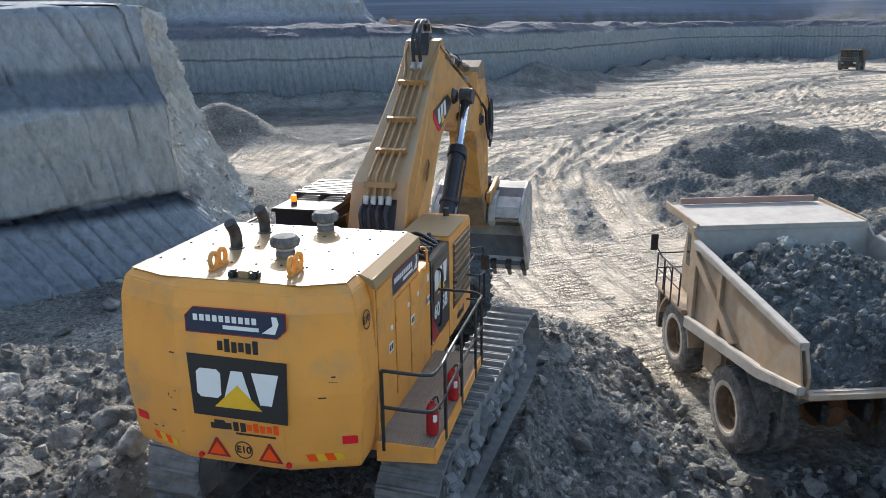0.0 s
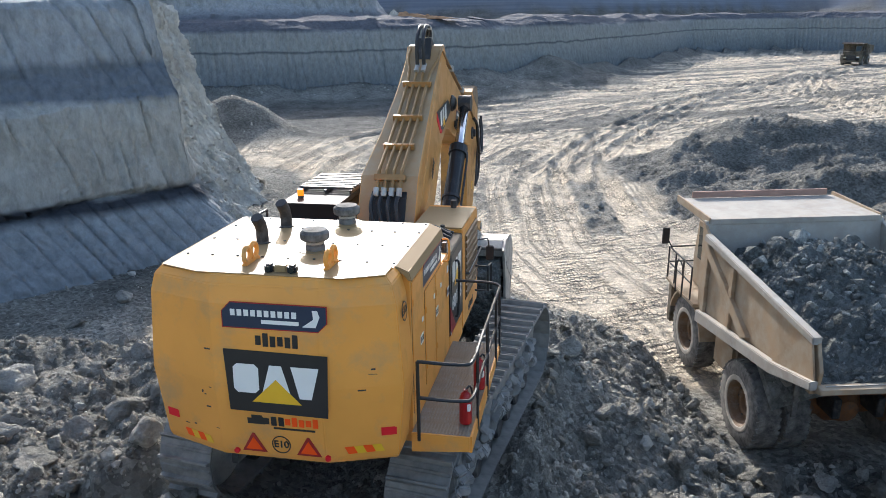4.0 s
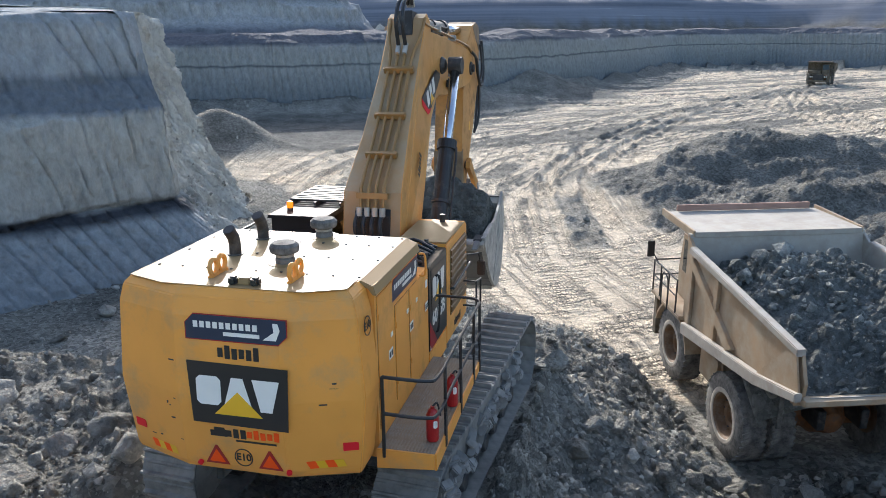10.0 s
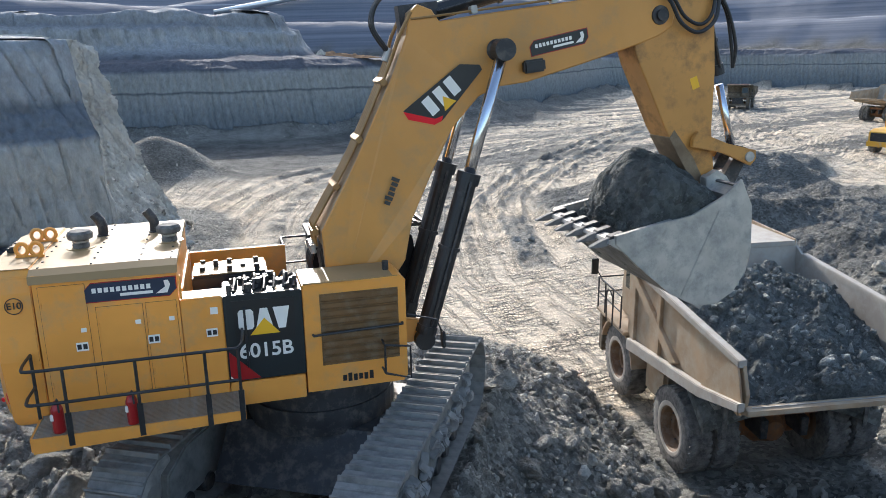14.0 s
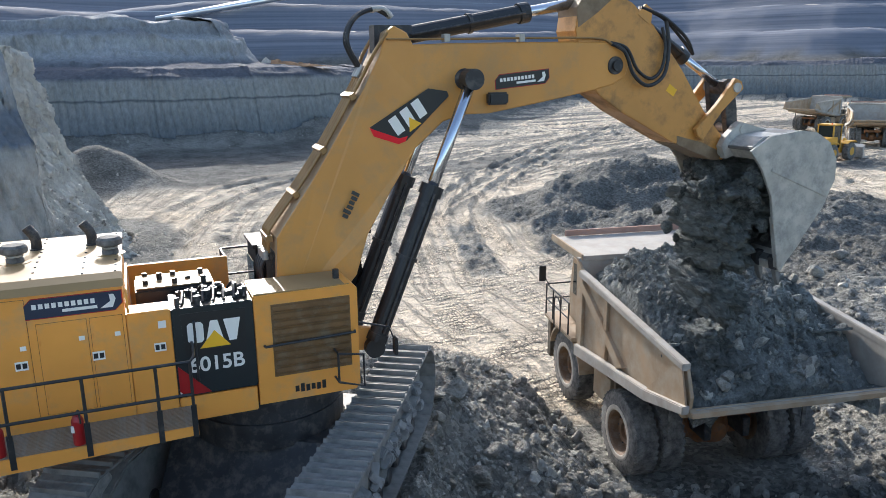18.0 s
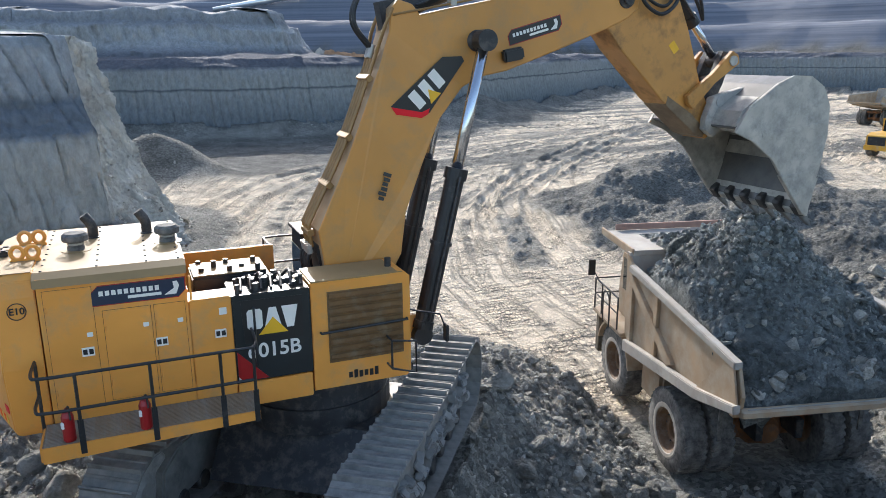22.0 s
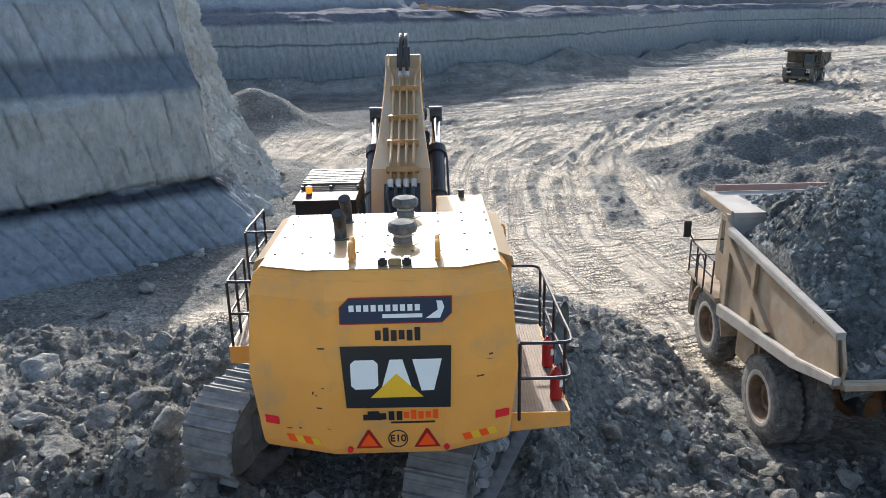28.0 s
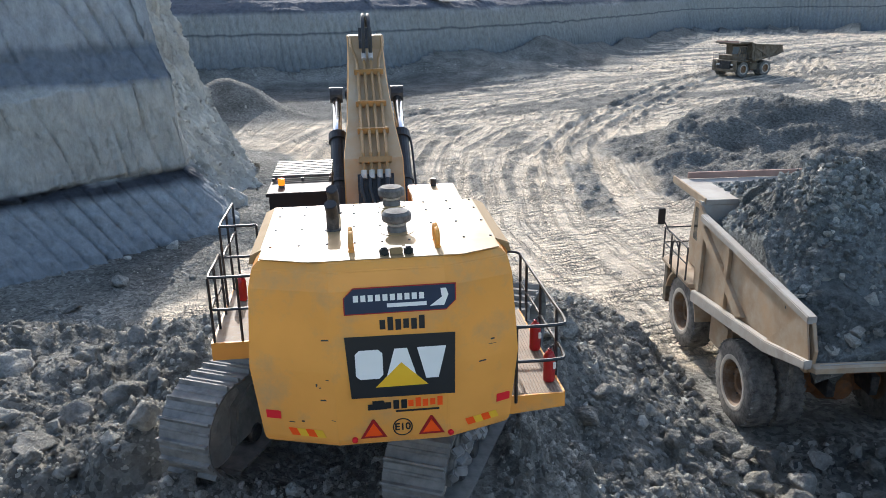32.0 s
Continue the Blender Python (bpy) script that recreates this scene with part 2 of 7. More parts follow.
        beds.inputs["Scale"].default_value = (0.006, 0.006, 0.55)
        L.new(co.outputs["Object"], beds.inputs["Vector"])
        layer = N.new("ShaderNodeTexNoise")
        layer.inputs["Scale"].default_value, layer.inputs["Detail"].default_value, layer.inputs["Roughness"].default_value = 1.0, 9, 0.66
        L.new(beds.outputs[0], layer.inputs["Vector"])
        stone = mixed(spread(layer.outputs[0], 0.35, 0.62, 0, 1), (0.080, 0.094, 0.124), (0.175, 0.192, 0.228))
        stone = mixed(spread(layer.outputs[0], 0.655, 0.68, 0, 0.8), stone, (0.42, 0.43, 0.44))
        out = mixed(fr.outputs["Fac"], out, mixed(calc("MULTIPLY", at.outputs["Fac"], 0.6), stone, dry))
        packed = calc("MULTIPLY_ADD", crumb, 0.6, calc("MULTIPLY_ADD", calc("MULTIPLY", gap, worn), 0.4, calc("MULTIPLY_ADD", streak, 0.7, calc("MULTIPLY", calc("MULTIPLY", bars, worn), 1.2))))
        keep = calc("SUBTRACT", 1.0, at.outputs["Fac"])
        height = calc("MULTIPLY_ADD", height, keep, calc("MULTIPLY", packed, calc("MULTIPLY", at.outputs["Fac"], 0.9)))
    if road:
        height = calc("MULTIPLY", height, calc("SUBTRACT", 1.0, fr.outputs["Fac"]))
    L.new(height, bump.inputs["Height"])
    L.new(out, bs.inputs["Base Color"])
    L.new(bump.outputs[0], bs.inputs["Normal"])
    return m


M_GROUND = soil("ground_marl_and_clay", (0.17, 0.168, 0.148), (0.51, 0.488, 0.43), road=True, speck=0.5)
M_RUBBLE = soil("grey_marl_rubble", (0.19, 0.186, 0.163), (0.52, 0.497, 0.44), scale=0.8, speck=0.12)
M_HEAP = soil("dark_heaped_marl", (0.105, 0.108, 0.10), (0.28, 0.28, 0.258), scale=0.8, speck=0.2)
M_PALE = soil("pale_broken_marl", (0.33, 0.318, 0.285), (0.57, 0.55, 0.495), scale=0.8, speck=0.12)
# the dumped layers: M_LOAD's marl, lightened for the sun on the heap
M_LITLOAD = soil("freshly_dumped_marl", (0.10, 0.108, 0.103), (0.29, 0.30, 0.283), scale=0.9, speck=0.3)
M_LOAD = soil("dark_loaded_marl", (0.065, 0.072, 0.069), (0.195, 0.206, 0.196), scale=0.9, speck=0.3)
M_LUMP = soil("grey_green_marl_lumps", (0.13, 0.14, 0.133), (0.34, 0.35, 0.33), scale=0.9, speck=0.2)


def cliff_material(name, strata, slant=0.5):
    """Layered marl. strata: rows of height in metres and colour."""
    m = bpy.data.materials.new(name)
    m.use_nodes = True
    nt = m.node_tree
    N, L = nt.nodes, nt.links
    bs = N["Principled BSDF"]
    bs.inputs["Roughness"].default_value = 0.95
    bs.inputs["Specular IOR Level"].default_value = 0.2
    at = N.new("ShaderNodeAttribute")
    at.attribute_name = "bed"
    co = N.new("ShaderNodeTexCoord")
    n = N.new("ShaderNodeTexNoise")
    n.inputs["Scale"].default_value, n.inputs["Detail"].default_value = 0.35, 8
    L.new(co.outputs["Object"], n.inputs["Vector"])
    h = N.new("ShaderNodeMath")
    h.operation = "MULTIPLY_ADD"
    L.new(n.outputs[0], h.inputs[0])
    h.inputs[1].default_value = 0.07
    L.new(at.outputs["Fac"], h.inputs[2])
    r = N.new("ShaderNodeValToRGB")
    els = r.color_ramp.elements
    while len(els) < len(strata):
        els.new(0.5)
    for e, (p, col) in zip(els, strata):
        e.position, e.color = p + 0.035, (*col, 1)
    L.new(h.outputs[0], r.inputs[0])
    # rills down the face
    st = N.new("ShaderNodeMapping")
    st.inputs["Rotation"].default_value = (0, radians(18) * slant, 0)
    st.inputs["Scale"].default_value = (1, 1, 0.5)
    L.new(co.outputs["Object"], st.inputs["Vector"])
    g = N.new("ShaderNodeTexNoise")
    g.inputs["Scale"].default_value, g.inputs["Detail"].default_value, g.inputs["Roughness"].default_value = 2.4, 12, 0.74
    L.new(st.outputs[0], g.inputs["Vector"])
    gm = N.new("ShaderNodeMapRange")
    gm.inputs[1].default_value, gm.inputs[2].default_value, gm.inputs[3].default_value, gm.inputs[4].default_value = 0.36, 0.64, 0.78, 1.2
    L.new(g.outputs[0], gm.inputs[0])
    mu = N.new("ShaderNodeMixRGB")
    mu.blend_type = "MULTIPLY"
    mu.inputs[0].default_value = 1
    L.new(r.outputs[0], mu.inputs[1])
    L.new(gm.outputs[0], mu.inputs[2])
    # the crumbling end is tinted pale for the sun that catches it
    fresh = N.new("ShaderNodeAttribute")
    fresh.attribute_name = "fresh"
    fm = N.new("ShaderNodeMixRGB")
    L.new(fresh.outputs["Fac"], fm.inputs[0])
    L.new(mu.outputs[0], fm.inputs[1])
    tint = N.new("ShaderNodeMixRGB")
    tint.blend_type = "MULTIPLY"
    tint.inputs[0].default_value, tint.inputs[1].default_value = 1, (0.62, 0.60, 0.54, 1)
    L.new(gm.outputs[0], tint.inputs[2])
    L.new(tint.outputs[0], fm.inputs[2])
    L.new(fm.outputs[0], bs.inputs["Base Color"])
    b = N.new("ShaderNodeBump")
    b.inputs["Strength"].default_value, b.inputs["Distance"].default_value = 1.0, 0.16
    L.new(g.outputs[0], b.inputs["Height"])
    L.new(b.outputs[0], bs.inputs["Normal"])
    return m


# ---- small builders ----
def part(name, bm, material, parent=None, label="", smooth=False):
    """Links a bmesh as one mesh object, as a thing or under one."""
    me = bpy.data.meshes.new(name)
    bm.to_mesh(me)
    bm.free()
    me.materials.append(material)
    if smooth:
        me.shade_smooth()
    ob = new(name, me)
    if parent is not None:
        ob.parent = parent
    if label:
        tagged(ob, label)
    return ob


def same(name, ob, m, parent=None, label=""):
    """Another object on the mesh of ob."""
    o = new(name, ob.data)
    o.matrix_basis = m
    if parent is not None:
        o.parent = parent
    if label:
        tagged(o, label)
    return o


def add_box(bm, lo, hi, bevel=0.0, m=None):
    """A box between two corners, its edges rounded by bevel."""
    made = bmesh.ops.create_cube(bm, size=1)["verts"]
    for v in made:
        v.co = Vector([lo[i] + (v.co[i] + 0.5) * (hi[i] - lo[i]) for i in range(3)])
    if bevel:
        edges = list({e for v in made for e in v.link_edges})
        made = [v for v in bmesh.ops.bevel(bm, geom=edges, offset=bevel, segments=2, affect="EDGES")["verts"]] + [v for v in made if v.is_valid]
    if m is not None:
        bmesh.ops.transform(bm, matrix=m, verts=list({v for v in made if v.is_valid}))
    return bm


def box(lo, hi, bevel=0.0, m=None):
    return add_box(bmesh.new(), lo, hi, bevel, m)


def add_prism(bm, outline, x0, x1, bevel=0.0, axis="x"):
    """A solid whose outline, points (y, z), runs from x0 to x1; axis 'z' takes points (x, y), 'y' takes (x, z)."""
    def at(p, d):
        return {"x": (d, p[0], p[1]), "y": (p[0], d, p[1]), "z": (p[0], p[1], d)}[axis]
    a = [bm.verts.new(at(p, x0)) for p in outline]
    b = [bm.verts.new(at(p, x1)) for p in outline]
    faces = [bm.faces.new(a), bm.faces.new(b[::-1])]
    n = len(outline)
    faces += [bm.faces.new((a[i], b[i], b[(i + 1) % n], a[(i + 1) % n])[::-1]) for i in range(n)]
    bmesh.ops.recalc_face_normals(bm, faces=faces)
    if bevel:
        edges = list({e for f in faces[:2] for e in f.edges})
        bmesh.ops.bevel(bm, geom=edges, offset=bevel, segments=2, affect="EDGES")
    return bm


def prism(outline, x0, x1, bevel=0.0, axis="x"):
    return add_prism(bmesh.new(), outline, x0, x1, bevel, axis)


def add_rod(bm, a, b, r, r2=None, n=12, caps=True):
    """A round bar from a to b."""
    a, b = Vector(a), Vector(b)
    d = b - a
    m = Matrix.Translation((a + b) / 2) @ d.to_track_quat("Z", "Y").to_matrix().to_4x4()
    bmesh.ops.create_cone(bm, cap_ends=caps, segments=n, radius1=r, radius2=r if r2 is None else r2, depth=d.length, matrix=m)
    return bm


def rod(a, b, r, r2=None, n=12):
    return add_rod(bmesh.new(), a, b, r, r2, n)


def add_tube(bm, path, r, n=8, closed=False):
    """A bent bar along a list of points."""
    pts = [Vector(p) for p in path]
    rings = []
    up = Vector((0.0123, 0.0345, 1)).normalized()
    for i, p in enumerate(pts):
        a, b = pts[i - 1] if (i or closed) else p, pts[(i + 1) % len(pts)] if (closed or i + 1 < len(pts)) else p
        d = (b - a).normalized()
        s = d.cross(up)
        if s.length < 0.05:
            s = d.cross(Vector((1, 0.02, 0.01)))
        s.normalize()
        w = d.cross(s)
        rings.append([bm.verts.new(p + r * (math.cos(2 * math.pi * k / n) * s + math.sin(2 * math.pi * k / n) * w)) for k in range(n)])
    for i in range(len(rings) - (0 if closed else 1)):
        q, w = rings[i], rings[(i + 1) % len(rings)]
        off = min(range(n), key=lambda o: sum((q[k].co - w[(k + o) % n].co).length_squared for k in range(n)))
        for k in range(n):
            bm.faces.new((q[k], q[(k + 1) % n], w[(k + 1 + off) % n], w[(k + off) % n]))
    if not closed:
        bm.faces.new(rings[0][::-1])
        bm.faces.new(rings[-1])
    return bm


def tube(path, r, n=8, closed=False):
    return add_tube(bmesh.new(), path, r, n, closed)


def arc(points, steps=6):
    """A smooth line through points."""
    pts = [Vector(p) for p in points]
    out = []
    for i in range(len(pts) - 1):
        p0, p1, p2, p3 = pts[max(i - 1, 0)], pts[i], pts[i + 1], pts[min(i + 2, len(pts) - 1)]
        for k in range(steps):
            t = k / steps
            out.append(0.5 * (2 * p1 + (p2 - p0) * t + (2 * p0 - 5 * p1 + 4 * p2 - p3) * t * t + (3 * p1 - p0 - 3 * p2 + p3) * t ** 3))
    return out + [pts[-1]]


def lathe(profile, n=32, axis="y", caps=True):
    """A turned body: points (radius, distance along the axis)."""
    bm = bmesh.new()
    rings = []
    for r, d in profile:
        ring = []
        for k in range(n):
            a = 2 * math.pi * k / n
            c, s = r * math.cos(a), r * math.sin(a)
            ring.append(bm.verts.new({"x": (d, c, s), "y": (c, d, s), "z": (c, s, d)}[axis]))
        rings.append(ring)
    for a, b in zip(rings, rings[1:]):
        for k in range(n):
            bm.faces.new((a[k], a[(k + 1) % n], b[(k + 1) % n], b[k]))
    if caps:
        bm.faces.new(rings[0])
        bm.faces.new(rings[-1])
    bmesh.ops.recalc_face_normals(bm, faces=bm.faces)
    return bm


def empty(name, label, category, m=None, group="", kind=""):
    e = new(name)
    e.empty_display_size = 0.3
    if m is not None:
        e.matrix_basis = m
    return tagged(e, label, category, group, kind)


# ---- numeric noise for the ground and rock faces ----
def lattice(ix, iy, seed):
    h = (ix.astype(np.int64) * 374761393 + iy.astype(np.int64) * 668265263 + seed * 2246822519) & 0xFFFFFFFF
    h = ((h ^ (h >> 13)) * 1274126177) & 0xFFFFFFFF
    return ((h ^ (h >> 16)) & 0xFFFF) / 65535.0


def vnoise(x, y, seed=0):
    x, y = np.asarray(x, float), np.asarray(y, float)
    ix, iy = np.floor(x), np.floor(y)
    fx, fy = x - ix, y - iy
    fx, fy = fx * fx * (3 - 2 * fx), fy * fy * (3 - 2 * fy)
    a, b = lattice(ix, iy, seed), lattice(ix + 1, iy, seed)
    c, d = lattice(ix, iy + 1, seed), lattice(ix + 1, iy + 1, seed)
    return (a + (b - a) * fx) * (1 - fy) + (c + (d - c) * fx) * fy - 0.5


def fbm(x, y, seed=0, octaves=4, gain=0.5):
    out, amp = 0.0, 1.0
    for i in range(octaves):
        out = out + amp * vnoise(x * 2.03 ** i + 17.3 * i, y * 2.03 ** i - 9.1 * i, seed + i)
        amp *= gain
    return out


def stones(x, y, cell, seed, fill=0.75):
    """Half-bedded round stones, one to a cell: the height of the highest at each point."""
    ix, iy = np.floor(x / cell), np.floor(y / cell)
    best = np.zeros(np.shape(x))
    for i in (-1, 0, 1):
        for j in (-1, 0, 1):
            a, b = ix + i, iy + j
            cx, cy = (a + lattice(a, b, seed)) * cell, (b + lattice(a, b, seed + 1)) * cell
            size = lattice(a, b, seed + 2)
            rad = cell * (0.16 + 0.50 * size * size) * (lattice(a, b, seed + 3) < fill)
            q = 1 - ((x - cx) ** 2 + (y - cy) ** 2) / np.maximum(rad * rad, 1e-9)
            best = np.maximum(best, rad * 0.8 * np.sqrt(np.clip(q, 0, 1)))
    return best


def smooth01(t):
    t = np.clip(t, 0, 1)
    return t * t * (3 - 2 * t)


def away(x, y, line):
    """The distance from points to a polyline, and the side: positive on its left."""
    best = np.full(np.shape(x), 1e9)
    side = np.zeros(np.shape(x))
    for (ax, ay), (bx, by) in zip(line, line[1:]):
        dx, dy = bx - ax, by - ay
        t = np.clip(((x - ax) * dx + (y - ay) * dy) / (dx * dx + dy * dy), 0, 1)
        ex, ey = x - ax - t * dx, y - ay - t * dy
        d = np.hypot(ex, ey)
        near = d < best
        best = np.where(near, d, best)
        side = np.where(near, np.sign(dx * ey - dy * ex), side)
    return best, side


EXC = Vector((-1.19, 11.84, 3.4))     # ground point under the excavator's swing axis

# ---- the pit: lines of the rock faces at their feet ----
CLIFF = [(-36, 6.5), (-26, 18.6), (-17.6, 28.4), (-14.2, 31.6), (-11.4, 34.0), (-11.1, 37.0), (-11.4, 42.0), (-11.9, 46.5), (-15.0, 51.0), (-28, 58), (-40, 63)]
CLIFF_END = [(-11.1, 37.5), (-11.4, 42.0), (-11.9, 46.5), (-15.0, 51.0), (-28, 58)]    # the crumbling end, which leans back
BACK = [(-48, 90), (-33, 97), (-21, 97.5), (-8.5, 101), (8, 114), (20, 128), (42, 165), (62, 205), (88, 212), (131, 172), (190, 150), (300, 150)]
RUTS = [  # centre lines of the pairs of wheel marks on the haul road
    [(5.2, 29.0), (6.9, 32.0), (7.35, 34.8), (7.55, 39.5), (7.85, 46.6), (8.7, 52.5), (11.4, 61), (16.5, 72), (27, 91), (45, 115), (62, 140)],
    [(-7.5, 26), (-9.6, 36), (-10.6, 46), (-10.2, 56), (-7.6, 66), (-2, 74)],
    [(60, 62), (54, 75), (50, 90), (50, 105), (56, 122), (72, 145)],
    [(44, 60), (46, 72), (44, 88), (46, 104), (58, 128), (84, 158)],
    [(95, 95), (72, 104), (50, 108), (30, 112), (14, 108), (4, 98)],
    [(120, 120), (90, 118), (62, 122), (40, 124), (28, 122)],
]
INNER = [(5.0, 33), (4.9, 38), (5.1, 43), (6.0, 49), (9.5, 56), (16.5, 65), (28, 77), (44, 92), (66, 112)]      # single wheel marks fan out between these two
OUTER = [(-3.5, 34), (-5.4, 41), (-6.2, 49), (-5.6, 58), (-2.6, 67), (3.0, 76), (13, 87), (29, 102), (54, 126)]
MOUNDS = [(20.5, 56, 4.5, 4.0, 2.1), (15, 51, 4.5, 4.5, 1.0), (26.5, 54, 4.5, 4.0, 2.2), (33, 46, 6, 6, 1.3), (20.5, 42, 5, 4, 1.1), (27, 40, 5, 4.5, 1.5), (36, 37, 6, 6, 1.0),
          (19, 30, 4.5, 5, 1.5), (26, 29, 6, 6, 1.9), (18, 22, 3.6, 5, 1.5), (24, 20, 6, 7, 2.2), (17.5, 14.5, 3.8, 4.5, 2.0), (-18.8, 66, 5.0, 4.6, 2.6),
          (-24, 70, 6, 6, 1.8), (4, 106, 10, 6, 2.2), (18, 120, 10, 7, 2.0), (-1.0, 24.5, 3.5, 3.0, 0.7), (3.4, 20.0, 2.0, 2.2, 0.6)]


# sideways place and narrowing of the haul lane that the wheel marks follow, by distance
SWEEP = ([10, 24, 30, 34, 40, 50, 60, 75, 92, 112, 140, 180, 260], [9.0, 8.6, 7.2, 6.4, 6.6, 6.9, 8.0, 11.5, 19, 33, 56, 90, 160], [1, 1, 0.97, 0.98, 1, 0.99, 0.98, 0.95, 0.88, 0.82, 0.76, 0.75, 0.75])


def ground_height(x, y):
    """Height of the pit floor and how pale and driven-on it is."""
    r = np.hypot(x, y)
    h = 0.12 * fbm(x / 9, y / 9, 3) + 0.02 * fbm(x / 0.8, y / 0.8, 5)
    road = np.ones_like(x)
    # the bench on which the excavator stands, with its broken slopes
    crest = 1.0 + np.minimum(y - 8.5, 7.0) * 0.16 + 0.7 * vnoise(x / 3, y / 3, 8)
    span = np.where(x < -4, 5.0, 5.0 + 3.6 * smooth01((x + 4) / 4))
    dx, dy = np.maximum(x - crest, 0) * 1.38, np.maximum(y - 15.2 - 1.0 * vnoise(x / 2.5, y * 0, 9), 0) * 5.2 / span
    d = np.maximum(np.hypot(dx, dy) + 0.6 * fbm(x / 2.2, y / 2.2, 12), 0)
    bench = np.interp(d, [0, 0.35, 1.6, 3.2, 4.8, 6.4, 7.4], [3.4, 3.05, 2.15, 1.5, 0.85, 0.25, 0.0])
    broken = smooth01((6.7 - d) / 0.9)
    # the near bank, up to where the camera stands
    bank = 3.0 * smooth01((13.6 - y + 1.4 * vnoise(x / 3, y / 3, 14)) / 6.0) * smooth01((x - 2.0) / 3)
    own = 3.6 * smooth01((5.5 - y) / 4.0)
    tx, ty = (x - 9.25) * 0.998 + (y - 16.95) * 0.063, -(x - 9.25) * 0.063 + (y - 16.95) * 0.998
    clear = smooth01((4.0 - np.abs(tx)) / 1.1) * smooth01((4.6 - np.abs(ty - 2.1)) / 1.2)      # level floor under the truck
    h = h + np.maximum(bench, bank) * (1 - clear) + own
    broken = np.maximum(broken, smooth01(bank / 0.5))
    for mx, my, rx, ry, mh in MOUNDS:
        e = ((x - mx) / rx) ** 2 + ((y - my) / ry) ** 2
        g = np.exp(-e * 1.1 + 0.7 * vnoise(x / 4, y / 4, 21))
        h = h + mh * g * (e < 9)
        broken = np.maximum(broken, smooth01((g - 0.10) / 0.25) * (e < 9))
    broken = np.maximum(broken, smooth01((19.8 - y + 1.2 * vnoise(x / 1.5, y / 1.5, 7)) / 0.8) * smooth01((x - 4.5) / 0.8))
    broken = np.maximum(broken, smooth01((15.0 - y + 1.5 * vnoise(x / 2, y / 2, 6)) / 1.2) * smooth01((x - 3) / 2))
    broken = np.maximum(broken, smooth01((x - 15.5 + 2 * vnoise(x / 3, y / 3, 4)) / 2.5) * smooth01((30 - y) / 5))
    # the wide dark heap beside the haul road
    heap = smooth01((x - np.interp(y, [22, 32, 40, 46, 53, 59, 67, 74], [15, 11.2, 10.9, 11.4, 14.2, 18.2, 25, 42]) + 1.2 * vnoise(x / 2.5, y / 2.5, 27)) / 1.4) * smooth01((y - 20) / 4) * smooth01((0.62 * y + 1 - x) / 3) * smooth01((73 - y) / 4)
    h = h + heap * (0.35 + 1.5 * np.maximum(fbm(x / 5, y / 3.6, 29, 3), -.12))
    broken = np.maximum(broken, heap)
    gap = smooth01((1.0 - np.abs(x - 7.45 - 0.045 * (y - 37)) + 0.3 * vnoise(x / .8, y / .8, 39)) / 0.3) * smooth01((6.5 - np.abs(y - 41.0)) / 1.5)     # loose soil between the wheel marks
    broken = np.maximum(broken, 0.8 * gap)
    # talus at the foot of the faces
    dc, sc = away(x, y, CLIFF)
    db, sb = away(x, y, BACK)
    tal = np.exp(-np.maximum(dc, 0) / 2.1 + 0.8 * vnoise(x / 3, y / 3, 31)) * (sc < 0)
    tb = np.exp(-np.maximum(db, 0) / 3.0 + 1.0 * vnoise(x / 6, y / 6, 33)) * (sb < 0)
    h = h + 0.5 * np.minimum(tal, 1.1) * (r < 110) + 2.2 * np.minimum(tb, 1.1)
    broken = np.maximum(broken, smooth01((tal - 0.12) / 0.2))
    broken = np.maximum(broken, smooth01((tb - 0.2) / 0.2))
    broken = np.maximum(broken, smooth01((np.interp(y, [22, 24, 28, 33, 38], [-10.8, -10.2, -8.5, -8.4, -9.4]) - x + 0.8 * vnoise(x / 1.5, y / 1.5, 15)) / 0.8) * smooth01((44 - y) / 4))
    fine_talus = smooth01((-8.8 - x) / 1.5) * smooth01((y - 19) / 2)
    # clods and lumps where it is broken, crumbs and wheel ruts where it is driven on
    lumps = 0.42 * fbm(x / 2.1, y / 2.1, 41, 5, 0.6) - 0.5 * smooth01((y - 24) / 6) * np.abs(fbm(x / 3.0, y / 3.0, 45, 4, 0.55))
    close = (r < 75) & (broken > 0.02)
    xc, yc = x[close], y[close]
    warp = 0.25 * fbm(xc / 0.7, yc / 0.7, 43, 2)
    lumps = lumps * (1 - 0.45 * smooth01((x - 1.5) / 1.5) * smooth01((27 - y) / 3))
    lumps[close] += np.where((xc > 1.5) & (yc < 26), .65, np.where(xc < 0, .72, 1)) * np.maximum(np.maximum(stones(xc + warp, yc, 1.15, 401, 0.4) * np.where(yc > 26, 0.2, 1), stones(xc, yc + warp, 0.52, 411, 0.6) * np.where(yc > 26, 0.4, 1)), stones(xc, yc, 0.27, 421, 0.7)) + 0.07 * fbm(xc / 0.3, yc / 0.3, 47, 3, 0.65)
    ex, ey = x - EXC.x, y - EXC.y
    lx, ly = ex * 0.957 - ey * 0.289, ex * 0.289 + ey * 0.957
    packed = smooth01((2.6 - np.abs(lx)) / 0.4) * smooth01((2.9 - np.abs(ly)) / 0.6)      # trodden under the tracks
    wheels = smooth01((3.0 - np.abs(tx)) / 0.5) * smooth01((3.6 - np.abs(ty - 2.1)) / 0.6)
    h = h + broken * lumps * smooth01((r - 5.5) / 3) * np.clip(1.4 - r / 140, 0.4, 1) * (1 - 0.93 * packed) * (1 - 0.7 * wheels) * (1 - 0.6 * fine_talus) - 0.10 * packed
